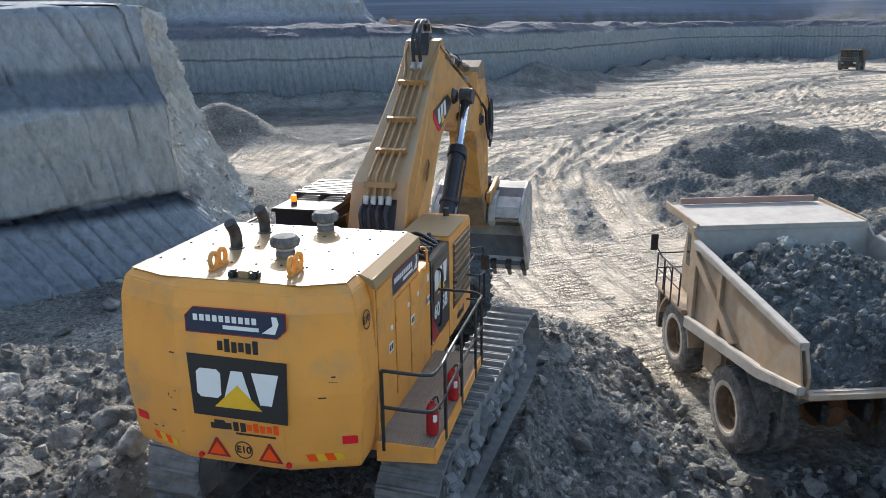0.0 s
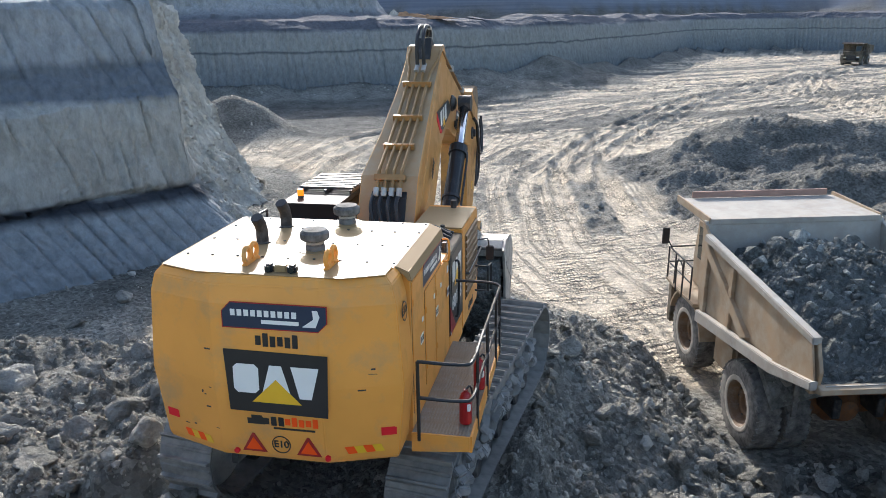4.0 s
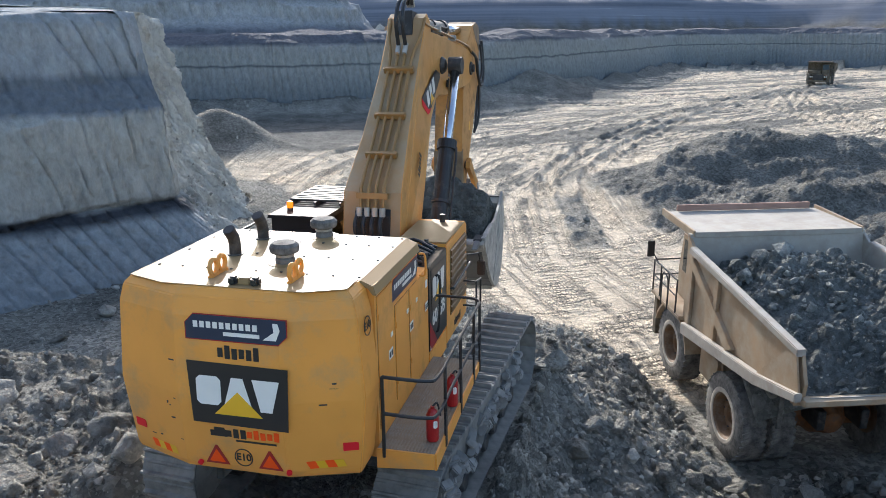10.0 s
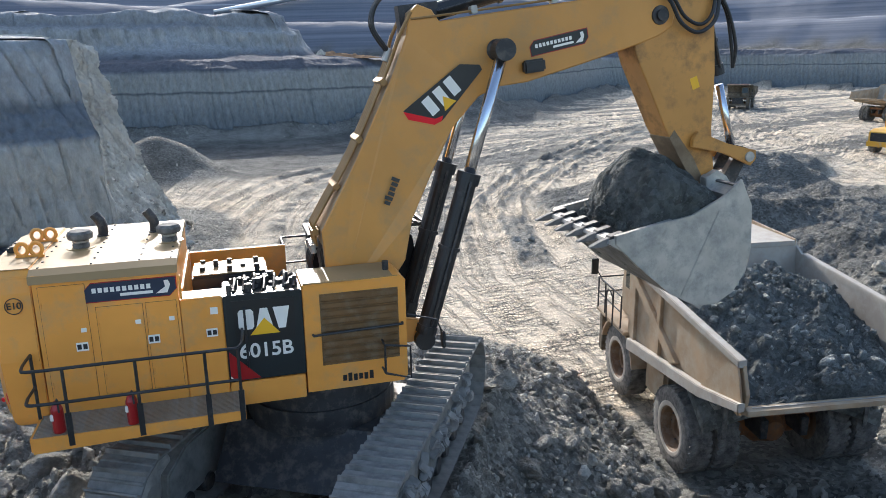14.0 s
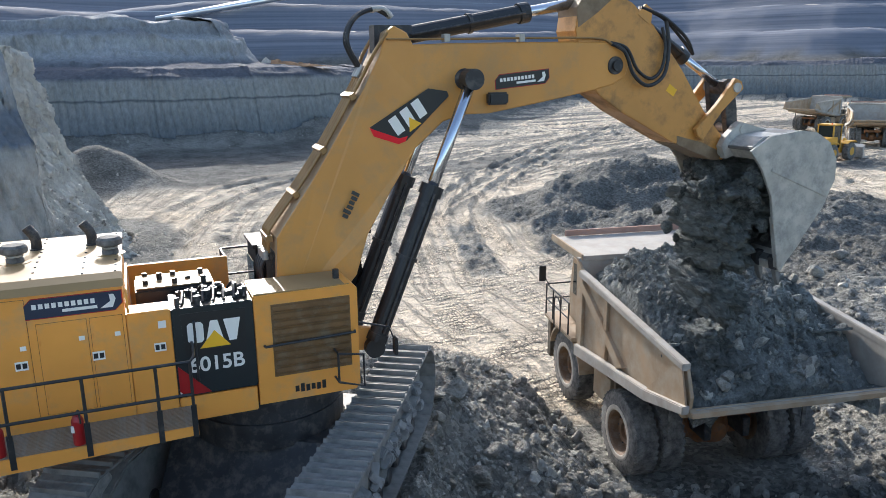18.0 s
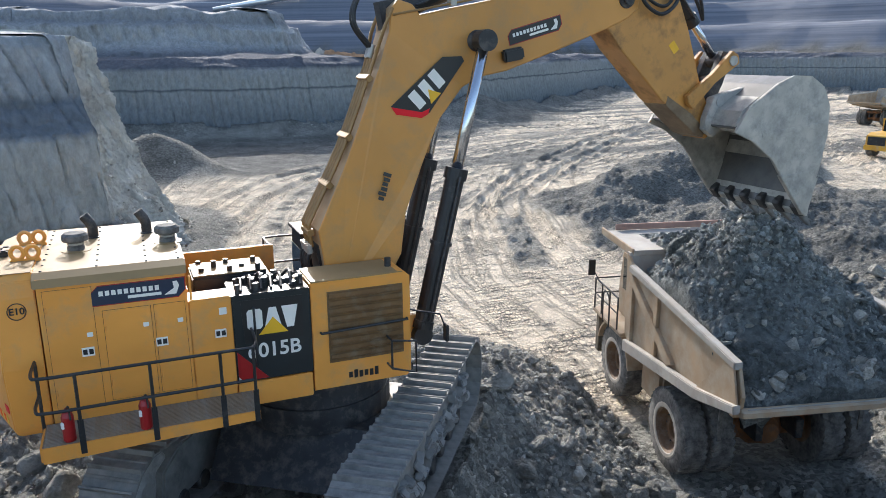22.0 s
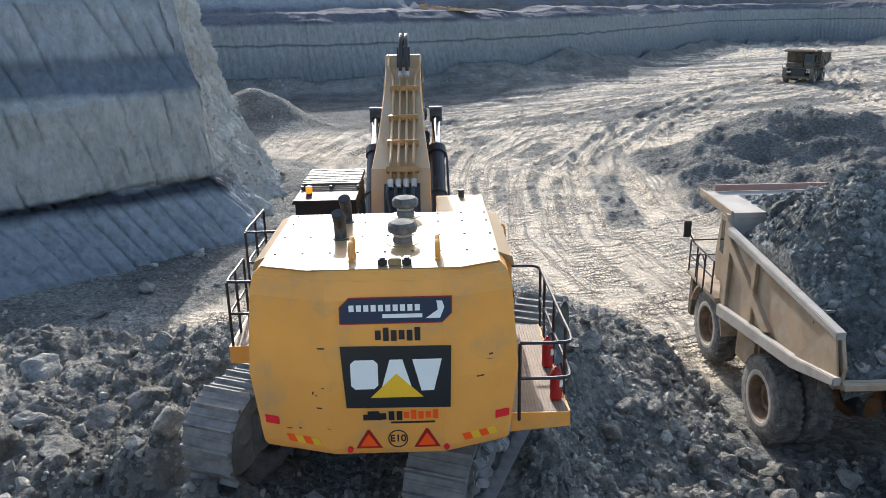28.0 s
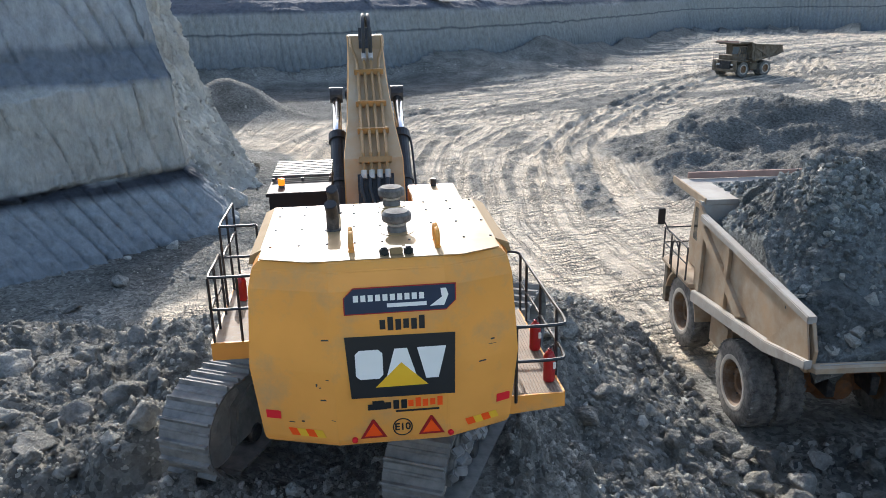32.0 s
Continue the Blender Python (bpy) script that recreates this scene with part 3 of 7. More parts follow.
    # wheel tracks: pale packed bands with a raised rim between darker loose soil
    rut, band, best, cross, which = np.zeros_like(x), np.zeros_like(x), np.full_like(x, 1e9), np.zeros_like(x), np.zeros_like(x)
    for n, line in enumerate(RUTS):
        dl, sl = away(x, y, line)
        signed = dl * np.where(sl == 0, 1, sl)
        near = dl < best
        best, cross, which = np.where(near, dl, best), np.where(near, signed, cross), np.where(near, n, which)
        for off in (-1.5, 1.5):
            q = np.abs(signed - off + 0.25 * vnoise(x / 5, y / 5, 51))
            rut = rut + np.exp(-(q / 0.52) ** 4) - 0.8 * np.exp(-((q - 0.80) / 0.18) ** 2) - 0.5 * np.exp(-(q / 0.10) ** 2)
            band = np.maximum(band, np.exp(-(q / 0.62) ** 6) - 0.4 * np.exp(-(q / 0.10) ** 2))
    # single marks that sweep round the loading place and off along the floor
    mark, reach_of = np.zeros_like(x), np.zeros_like(x)
    rng = random.Random(12)
    near_floor = (y > 28) & (y < 135) & (np.abs(x) < 75)
    xs, ys = x[near_floor], y[near_floor]
    wob = 0.25 * vnoise(xs / 6, ys / 6, 53)
    m_in, r_in = np.zeros_like(xs), np.zeros_like(xs)
    for k in range(15):
        f = min(max((k + rng.uniform(-.35, .35)) / 14, 0), 1)
        shift = rng.uniform(-.5, .5)
        line = [(a + (c - a) * f + shift, b + (e - b) * f + shift * .6) for (a, b), (c, e) in zip(INNER, OUTER)]
        q = np.abs(away(xs, ys, line)[0] + wob)
        worn = smooth01((vnoise(xs / 7, ys / 7, 90 + k) + rng.uniform(.25, .5)) / 0.2)
        m_in = np.maximum(m_in, (np.exp(-(q / 0.36) ** 6) - 0.45 * np.exp(-(q / 0.09) ** 2)) * worn)
        r_in = np.maximum(r_in, np.exp(-(q / 1.5) ** 4))
    mark[near_floor], reach_of[near_floor] = m_in, r_in
    floor_part = 1 - broken
    h = h - 0.22 * np.clip(rut, -1.2, 1.2) * floor_part * smooth01((240 - r) / 60) * smooth01((y - 35) / 8)
    u, v = x * math.cos(radians(28)) + y * math.sin(radians(28)), -x * math.sin(radians(28)) + y * math.cos(radians(28))
    open_floor = smooth01((y - 30) / 16) * smooth01((280 - r) / 60)
    bend = 0.5 * vnoise(x / 11, y / 11, 57)
    streak = fbm(cross / 0.8 + bend + 13.7 * which, u / 16, 59, 4, 0.62) + 0.6 * fbm(v / 2.6 + bend, u / 30, 61, 3, 0.6)
    # long thin tyre lines across the far floor
    lines = smooth01((0.085 - np.abs(fbm(v / 1.7 + bend, u / 34, 65, 2))) / 0.05) * smooth01((fbm(x / 14, y / 14, 67, 3) + 0.25) / 0.2) * smooth01((y - 62) / 12) * smooth01((280 - r) / 60) * (1 - band)
    rim = reach_of * (1 - mark) * smooth01((y - 37 + 3 * vnoise(x / 3, y / 3, 55)) / 4)     # loose soil thrown up between the marks
    h = h + floor_part * (open_floor * (0.05 * fbm(cross / 0.8 + bend + 13.7 * which, u / 22, 59, 4, 0.62) + 0.12 * fbm(u / 38, v / 3.2, 63, 5, 0.62)) - 0.13 * lines + 0.13 * rim * (0.6 + fbm(x / 1.3, y / 1.3, 56, 3)))
    h[near_floor] += (floor_part * rim)[near_floor] * 0.75 * stones(xs, ys, 0.42, 431, 0.65)
    h = h + 0.055 * floor_part * fbm(x / 0.42, y / 0.42, 66, 4, 0.65) * np.clip(1.6 - r / 70, 0.3, 1)
    # dark bands on the far floor, painting the shaded sides of low ridges
    ridge_shade = smooth01((fbm(u / 24, v / 2.4, 71, 5, 0.62) - 0.12) / 0.06) * smooth01((y - 56) / 16)
    loose = smooth01((fbm(x / 3.6, y / 3.6, 73, 4, 0.6) - 0.10) / 0.2) * 0.8 * smooth01((y - 27) / 6)
    patchy = smooth01((fbm(x / 2.6, y / 2.6, 58, 5, 0.7) + 0.42) / 0.55)
    pale = 0.95 - 0.6 * open_floor * smooth01((-0.16 - streak) / 0.06) * smooth01((y - 62) / 12) - 0.2 * loose - 0.95 * ridge_shade - 0.75 * lines - 0.8 * rim * patchy
    pale = np.maximum(np.clip(pale, 0.06, 1), np.maximum(band, 0.95 * mark) * (0.85 + 0.15 * np.clip(streak + 0.5, 0, 1)) * smooth01((170 - r) / 60) * (1 - 0.9 * ridge_shade * smooth01((y - 60) / 10)))
    wall_shade = smooth01((-9.0 + (y - 66) * 0.5 - x + 1.5 * vnoise(x / 4, y / 4, 75)) / 2.5) * smooth01((y - 63 + 3 * vnoise(x / 5, y / 5, 76)) / 4)     # shade at the foot of the wall, painted into the floor colour
    pale = pale * (1 - wall_shade)
    near_shade = 0.62 * smooth01((15.8 - y) / 1.2) * smooth01((x - 7.4) / 1.2) + 0.15 * smooth01((3.2 - np.hypot(x - 3.4, y - 12.0) + vnoise(x / 1.2, y / 1.2, 78)) / 1.6)     # shade behind the truck and beside the right track, painted as dark soil
    road = pale * floor_part
    dark = np.clip(0.8 * floor_part * (1 - pale) + broken * np.maximum(0.68 * smooth01((x - 10) / 2) * smooth01((y - 23) / 4), 0.5 * smooth01((y - 24) / 6)) + broken * near_shade, 0, 1)
    # behind the rock faces the ground lies a bench higher
    up_c = smooth01((dc - 3.5) / 5.0) * (sc > 0) * (r < 130) * (y < 80)
    up_b = smooth01((db - 3.0) / 6.0) * (sb > 0)
    lift = np.maximum(up_c * 11.6, up_b * 9.2)
    h = np.where(lift > 0, np.maximum(h * (1 - lift / 12), lift + 0.8 * fbm(x / 12, y / 12, 77)), h)
    dark = np.where(lift > 1, 0.8, dark)
    road = np.where(lift > 1, 0.9 * ((x > 55) & (y > 100) & (db > 4) & (db < 16)), road)
    # far side of the mine: terraced slopes that close the view
    az = np.arctan2(x, y)
    start = 260 + 70 * smooth01((az - 0.05) / 0.4) + 60 * vnoise(az * 5, az * 0, 81)
    t = np.maximum(r - start, 0) * (y > -50)
    rise = t * 0.21
    terrace = 13.0
    k = rise / terrace
    rise = terrace * (np.floor(k) + smooth01((k - np.floor(k)) * 2.2 - 0.2))
    h = h + np.minimum(rise * (1 + 0.3 * vnoise(az * 7, r / 300, 83)), 150) + (t > 0) * 1.6 * fbm(x / 40, y / 40, 85)
    strip = (np.abs((k - np.floor(k)) - 0.75) < 0.09) * (t > 0)
    road = np.where(t > 0, np.where(strip, 0.8 * (vnoise(az * 9, np.floor(k), 87) > -0.05), 0.05), road)
    dark = np.where(t > 0, 1.0 + 0 * dark, dark)
    return h, np.clip(road, 0, 1), dark, broken, (x - np.interp(y, SWEEP[0], SWEEP[1])) * np.interp(y, SWEEP[0], SWEEP[2])


def sheet(name, xs, ys, zs, values, material, label, facets=False):
    """A surface from a grid of points, rows by columns."""
    rows, cols = xs.shape
    idx = np.arange(rows * cols).reshape(rows, cols)
    quads = np.stack([idx[:-1, :-1], idx[:-1, 1:], idx[1:, 1:], idx[1:, :-1]], -1).reshape(-1, 4)
    me = bpy.data.meshes.new(name)
    me.vertices.add(rows * cols)
    me.vertices.foreach_set("co", np.stack([xs, ys, zs], -1).reshape(-1).astype(np.float32))
    me.loops.add(quads.size)
    me.loops.foreach_set("vertex_index", quads.reshape(-1).astype(np.int32))
    me.polygons.add(len(quads))
    me.polygons.foreach_set("loop_start", np.arange(0, quads.size, 4).astype(np.int32))
    for key, val in values.items():
        at = me.attributes.new(key, "FLOAT", "POINT")
        at.data.foreach_set("value", np.asarray(val, np.float32).reshape(-1))
    me.update(calc_edges=True)
    me.validate()
    me.materials.append(material)
    if not facets:
        me.shade_smooth()
    return tagged(new(name, me), label, kind="structure")


def build_ground():
    fine = np.radians(np.arange(-40, 44.01, 0.125))
    rest = np.radians(np.arange(49, 320 - 4.9, 5))
    az = np.concatenate([fine, rest, [fine[0] + 2 * math.pi]])
    r = [0.002, 0.5, 1.0, 1.5, 2.0]
    while r[-1] < 1400:
        r.append(r[-1] * (1.06 if r[-1] < 8 else 1.0060 if r[-1] < 190 else 1.02))
    rr, aa = np.meshgrid(np.array(r), az, indexing="ij")
    x, y = rr * np.sin(aa), rr * np.cos(aa) - 0.3 * np.maximum(1 - rr / 2, 0)
    h, road, dark, _, across = ground_height(x, y)
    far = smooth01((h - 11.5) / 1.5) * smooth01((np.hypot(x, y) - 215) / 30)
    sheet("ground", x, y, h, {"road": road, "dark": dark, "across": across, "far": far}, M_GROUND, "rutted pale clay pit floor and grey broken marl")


def build_cliff(name, line, profile, step, rows, material, label, rough, groove, lean, seed, end=None):
    """A rock face along a line; profile rows give the set-back and height from foot to top. end: the set-backs, reach and line of a crumbling stretch."""
    pts = [Vector((*p, 0)) for p in line]
    path = []
    for a, b in zip(pts, pts[1:]):
        n = max(1, int((b - a).length / step))
        path += [a.lerp(b, k / n) for k in range(n)]
    path.append(pts[-1])
    p = np.array([(q.x, q.y) for q in path])
    for _ in range(int((3.5 if end else 1.2) / step)):    # round the corners
        p[1:-1] = 0.25 * p[:-2] + 0.5 * p[1:-1] + 0.25 * p[2:]
    tang = np.gradient(p, axis=0)
    tang /= np.linalg.norm(tang, axis=1)[:, None]
    norm = np.stack([-tang[:, 1], tang[:, 0]], 1)         # into the rock
    u = np.concatenate([[0], np.cumsum(np.linalg.norm(np.diff(p, axis=0), axis=1))])
    v = np.linspace(0, 1, rows)
    # spread the rows by length along the profile, up to its flat top
    pr = np.array(profile, float)
    seg = np.concatenate([[0], np.cumsum(np.minimum(np.hypot(np.diff(pr[:, 0]), np.diff(pr[:, 1])), 3.0))])
    back, z = np.interp(v * seg[-1], seg, pr[:, 0]), np.interp(v * seg[-1], seg, pr[:, 1])
    U, V = np.meshgrid(u, v, indexing="ij")
    Z = np.broadcast_to(z, U.shape) + (0.25 + 0.6 * rough) * fbm(U / 7, V * 2, seed + 3, 4, 0.5) * (np.broadcast_to(v, U.shape) > 0.1)
    steep = np.clip(np.abs(np.gradient(z) / (np.abs(np.gradient(back)) + np.abs(np.gradient(z)) + 1e-6)), 0, 1)
    tier = np.where(Z < 2.85, 0, np.where(Z < 7.1, 1, 2)) if end else np.zeros(U.shape)
    # marks of the digging teeth: panels parted by narrow grooves, slanting on the lowest and the top lift
    s = U + np.choose(tier.astype(int), [lean, lean * 0.42, lean * 0.8]) * Z
    wide = groove * np.choose(tier.astype(int), [1.0, 0.82, 1.15])
    phase = s / wide + np.choose(tier.astype(int), [0.3, 1.1, 0.9]) * vnoise(U / 1.5, Z / 3.5, seed) + 0.10 * vnoise(U / 0.8, Z / 1.0, seed + 2) + 3.3 * tier
    saw = phase - np.floor(phase)
    hold = np.choose(tier.astype(int), [0.75, 0.38, 0.55]) + np.choose(tier.astype(int), [0.8, 2.4, 1.6]) * vnoise(np.floor(phase) * 1.37, Z / 1.5, seed + 5)
    deep = np.clip(hold, 0.05, 1.3) * steep[None, :]
    cut = rough * deep * (0.30 * saw + 0.10 * np.sin(math.pi * saw) - (np.choose(tier.astype(int), [0.75, 0.42, 0.45]) * np.exp(-((saw - 0.91) / 0.09) ** 2) if end else 0.55 * np.exp(-((saw - 0.8) / 0.2) ** 2)) - 0.1)
    chips = (0.20 if end else 0.07) * rough * np.round(3 * fbm(s / 1.1, Z / 1.6, seed + 13, 4, 0.65)) / 3 + 0.05 * rough * fbm(s / 0.30, Z / 0.8, seed + 11, 4, 0.75)
    bulk = 0.45 * rough * fbm(U / 8, Z / 5, seed + 9, 3, 0.5) + 0.3 * rough * np.minimum(0, fbm(s / 2.2, Z / 5, seed + 7, 4, 0.6) + 0.1)
    crumbs = 0.30 * rough * fbm(U / 0.5, Z / 0.3, seed + 19, 4, 0.7) * (1 - steep[None, :])
    off = np.broadcast_to(back, U.shape) - cut - bulk - chips - crumbs
    if end:
        backs, reach, where = end
        d, _ = away(p[:, 0], p[:, 1], where)
        w = smooth01((reach - d) / reach)[:, None]
        slope_back = np.interp(v * seg[-1], seg, np.array(backs, float))
        sl = U + 0.30 * Z
        shard = 0.95 * np.abs(fbm(sl / 0.42, Z / 2.6, seed + 15, 4, 0.65)) + 0.40 * fbm(sl / 0.14, Z / 1.6, seed + 17, 3, 0.7) + 0.5 * fbm(U / 2.4, Z / 7, seed + 21, 3, 0.6)
        off = off * (1 - w) + w * (slope_back[None, :] - shard + 0.25)
    X, Y = p[:, :1] + norm[:, :1] * off, p[:, 1:] + norm[:, 1:] * off
    bed = (Z - pr[:, 1].min()) / (pr[:, 1].max() - pr[:, 1].min())
    if end:                                               # loose shards caught on the broken stretch, pale to give its sun glints
        rng = np.random.RandomState(seed)
        rows_on = np.nonzero(w[:, 0] > 0.5)[0]
        low = (rows * 0.5 * rng.rand(2600) ** 0.8).astype(int) + 3
        i, j = rng.choice(rows_on, 2600), low
        out = 0.02 + 0.08 * rng.rand(2600)
        FACE_SHARDS.extend(zip(X[i, j] + 0.96 * out, Y[i, j] + 0.28 * out, Z[i, j], 0.06 + 0.26 * rng.rand(2600) ** 4))
    return sheet(name, X, Y, Z, {"bed": np.clip(bed, 0, 1), "fresh": 0.75 * w * np.ones(U.shape) if end else 0 * U}, material, label, True)


FACE_SHARDS = []


def build_faces():
    grey, pale, dark, seam = (0.29, 0.31, 0.325), (0.375, 0.37, 0.34), (0.15, 0.17, 0.195), (0.045, 0.05, 0.06)
    # bed heights as shares of the face from z -1.0 to 11.6
    low = cliff_material("layered_marl_near", [(0.0, (0.22, 0.24, 0.255)), (0.255, (0.28, 0.30, 0.31)), (0.285, seam), (0.307, seam), (0.322, (0.33, 0.335, 0.32)), (0.36, pale), (0.54, pale), (0.62, (0.36, 0.365, 0.35)), (0.645, dark), (0.745, dark), (0.775, grey), (0.9, (0.35, 0.36, 0.365)), (0.96, grey)])
    wall = [(-2.6, -1.0), (-1.5, 0.2), (-0.3, 1.5), (0.80, 2.70), (1.18, 2.85), (0.98, 3.15), (1.06, 5.0), (1.15, 7.0), (1.35, 7.25), (2.1, 8.4), (2.15, 8.8), (2.6, 10.9), (2.9, 11.25), (9, 11.6)]
    leaning = [-1.5, 0.0, 1.0, 1.7, 1.75, 1.9, 2.9, 3.6, 3.65, 4.0, 4.1, 4.6, 4.75, 10]
    build_cliff("cliff_near", CLIFF, wall, 0.07, 210, low, "grey marl face with a dark coal seam", 0.75, 0.78, 0.55, 100, (leaning, 3.4, CLIFF_END))
    # colours of the back wall and the upper bench are lightened in place of haze
    far = cliff_material("layered_marl_back", [(0.0, (0.116, 0.133, 0.151)), (0.2, (0.151, 0.168, 0.180)), (0.45, (0.220, 0.232, 0.232)), (0.60, (0.267, 0.273, 0.261)), (0.625, (0.104, 0.110, 0.122)), (0.645, (0.267, 0.273, 0.261)), (0.84, (0.267, 0.267, 0.255)), (0.885, (0.093, 0.099, 0.116)), (0.98, (0.099, 0.104, 0.122))], 0.2)
    build_cliff("cliff_back", BACK, [(0, -0.5), (1.0, 2.2), (2.4, 8.4), (2.7, 8.9), (5.0, 10.0), (9.0, 10.2)], 0.14, 64, far, "long grey marl quarry face scored by teeth", 0.95, 1.05, 0.12, 200)
    up = cliff_material("layered_marl_upper", [(0.0, (0.139, 0.145, 0.162)), (0.15, (0.151, 0.157, 0.174)), (0.3, (0.313, 0.319, 0.325)), (0.6, (0.348, 0.354, 0.354)), (0.75, (0.220, 0.226, 0.238)), (0.98, (0.290, 0.296, 0.302))])
    build_cliff("cliff_upper", [(-90, 104), (-48, 106), (-30, 112), (-13, 118), (-10.5, 124), (-12, 138)], [(-4, 9.6), (0, 11.0), (1.4, 12.2), (1.9, 14.2), (3.6, 14.8), (4.6, 16.4), (12, 17.0)], 0.3, 44, up, "upper grey marl bench with rounded edges", 2.2, 1.9, 0.3, 300)


def build_bright_line():
    """A metal tube added to give the bright line across the far slopes."""
    o = part("far_conveyor", rod((-70, 345, 29.6), (-8, 345, 40.0), 1.3, n=14), M_LINE, smooth=True)
    tagged(o, "bright metal tube added for the pale line across the far slopes", kind="structure")


build_ground()
build_bright_line()
build_faces()


# ---- excavator: poses over time ----
DECK = 1.57                            # height of the upper frame's origin
SWING = [(0, -14.3), (0.5, -12.3), (1, -10.9), (2, -11.0), (2.5, -10.6), (3.5, -10.3), (5.5, -10.3), (6.5, -10.9), (7.5, -11.5), (8.5, -12.0), (9.5, -12.5), (10, -13.7), (10.5, -17.0), (11, -22.1), (11.5, -28.9), (12, -37.9), (12.5, -48.8), (13, -60.8), (13.5, -71.4), (14, -78.5), (14.5, -82.8), (15.5, -87.0), (16.5, -86.8), (17, -83.7), (17.5, -79.7), (18, -76.0), (18.5, -73.5), (19, -72.0), (19.5, -70.9), (20, -71.1), (20.5, -73.0), (21, -73.9), (21.5, -73.1), (22, -72.0), (22.5, -68.6), (23, -62.5), (23.5, -54.8), (24, -45.2), (24.5, -33.8), (25, -23.4), (25.5, -14.6), (26, -7.5), (26.5, -2.0), (27.2, 2.2), (28.5, 3.9), (29, 4.1), (30, 5.2), (31, 6.3), (32, 7.1)]
BOOM = [(0, -19.5), (0.5, -26.9), (1, -29.0), (1.5, -28.4), (2, -27.3), (3, -25.0), (3.5, -24.0), (5.5, -25.0), (6.5, -25.9), (7, -25.3), (7.5, -23.9), (8, -20.9), (8.5, -17.6), (9, -14.5), (9.5, -11.0), (10, -7.2), (10.5, -4.4), (11, -1.9), (11.5, 0.6), (12, 2.3), (12.5, 3.5), (13, 5.5), (13.5, 6.8), (14, 6.6), (14.5, 4.2), (15.5, 1.6), (16.5, 0.9), (17.5, 0.6), (18.5, -0.4), (19, 0.1), (19.5, 1.0), (20, 2.4), (20.5, 3.4), (21, 5.2), (21.5, 7.0), (22, 10.1), (22.5, 13.6), (23, 14.4), (24, 14.8), (24.5, 13.5), (25, 4.7), (25.5, -7.0), (26, -15.5), (26.5, -21.5), (27.5, -28.8), (28.5, -30.2), (29.5, -28.2), (30, -26.9), (31, -25.6), (31.5, -26.5), (32, -26.7)]
STICK = [(0, -70), (1, -76), (2, -83), (3.5, -96), (5.5, -108), (7, -111), (8.5, -108), (10, -105), (11, -103), (11.5, -96), (12, -93), (12.5, -90.5), (13, -86.5), (13.5, -80.2), (14, -69.2), (14.5, -59), (15.5, -36), (16.5, -28.6), (17, -27.4), (17.5, -28.2), (18, -32.9), (18.5, -35.6), (19, -38.5), (19.5, -41.2), (20, -43.2), (20.5, -46.1), (21, -47.6), (21.5, -48.6), (22, -49.7), (22.5, -51.8), (23, -57.5), (23.5, -65.2), (24, -72.5), (25, -76.5), (26, -80), (27, -79), (28.5, -80), (30, -86), (32, -95)]
BUCKET = [(0, -49), (1, -49), (2, -51), (3.5, -72), (5.5, -110), (7, -138), (8, -152), (9, -165), (11, -170), (12, -169), (13, -168), (14, -162), (14.5, -152), (15.5, -112), (16.5, -92.5), (17, -84.5), (17.5, -74), (18, -70), (19, -64.8), (19.5, -63), (20, -60), (20.5, -56), (21, -51), (21.5, -46), (22, -43), (22.5, -47), (23, -58), (23.5, -69), (24, -75), (24.5, -58), (25, -45), (26, -45), (28.5, -52), (30, -66), (32, -84)]


def along(rows, t):
    """A value between keyed times, on a smooth line that doesn't overshoot."""
    ts, vs = [r[0] for r in rows], [r[1] for r in rows]
    if t <= ts[0]:
        return vs[0]
    if t >= ts[-1]:
        return vs[-1]
    i = max(k for k in range(len(ts)) if ts[k] <= t)
    slope = [(vs[k + 1] - vs[k]) / (ts[k + 1] - ts[k]) for k in range(len(ts) - 1)]

    def tang(k):
        if k == 0 or k == len(ts) - 1:
            return slope[min(k, len(slope) - 1)]
        a, b = slope[k - 1], slope[k]
        return 0.0 if a * b <= 0 else 2 * a * b / (a + b)
    h = ts[i + 1] - ts[i]
    s = (t - ts[i]) / h
    return (2 * s ** 3 - 3 * s ** 2 + 1) * vs[i] + (s ** 3 - 2 * s ** 2 + s) * h * tang(i) + (3 * s ** 2 - 2 * s ** 3) * vs[i + 1] + (s ** 3 - s ** 2) * h * tang(i + 1)


PIVOT = Vector((0.456, 1.703))           # boom foot in the upper frame, (forward, up)
BOOM_END = Vector((5.80, 3.456))         # boom to stick pin, in the boom's frame
BOOM_CYL = Vector((2.92, 3.28))          # boom cylinder pin, in the boom's frame
KNEE = Vector((1.80, 3.92))              # stick cylinder lug on the boom
CYL_FOOT = Vector((1.62, 0.80))          # boom cylinder foot, in the upper frame
STICK_LEN = 2.975
STICK_LUG = Vector((-1.02, 0.62))        # stick cylinder pin, in the stick's frame
BUCKET_LUG = Vector((0.05, 1.02))        # bucket cylinder foot, in the stick's frame
ROCKER = Vector((2.26, 0.06))            # rocker pin on the stick
ROCKER_LEN, LINK_LEN = 1.03, 0.79
EAR = Vector((-0.28, 0.42))              # link pin on the bucket


def turned(v, deg):
    c, s = math.cos(radians(deg)), math.sin(radians(deg))
    return Vector((v.x * c - v.y * s, v.x * s + v.y * c))


def angle(v):
    return math.degrees(math.atan2(v.y, v.x))


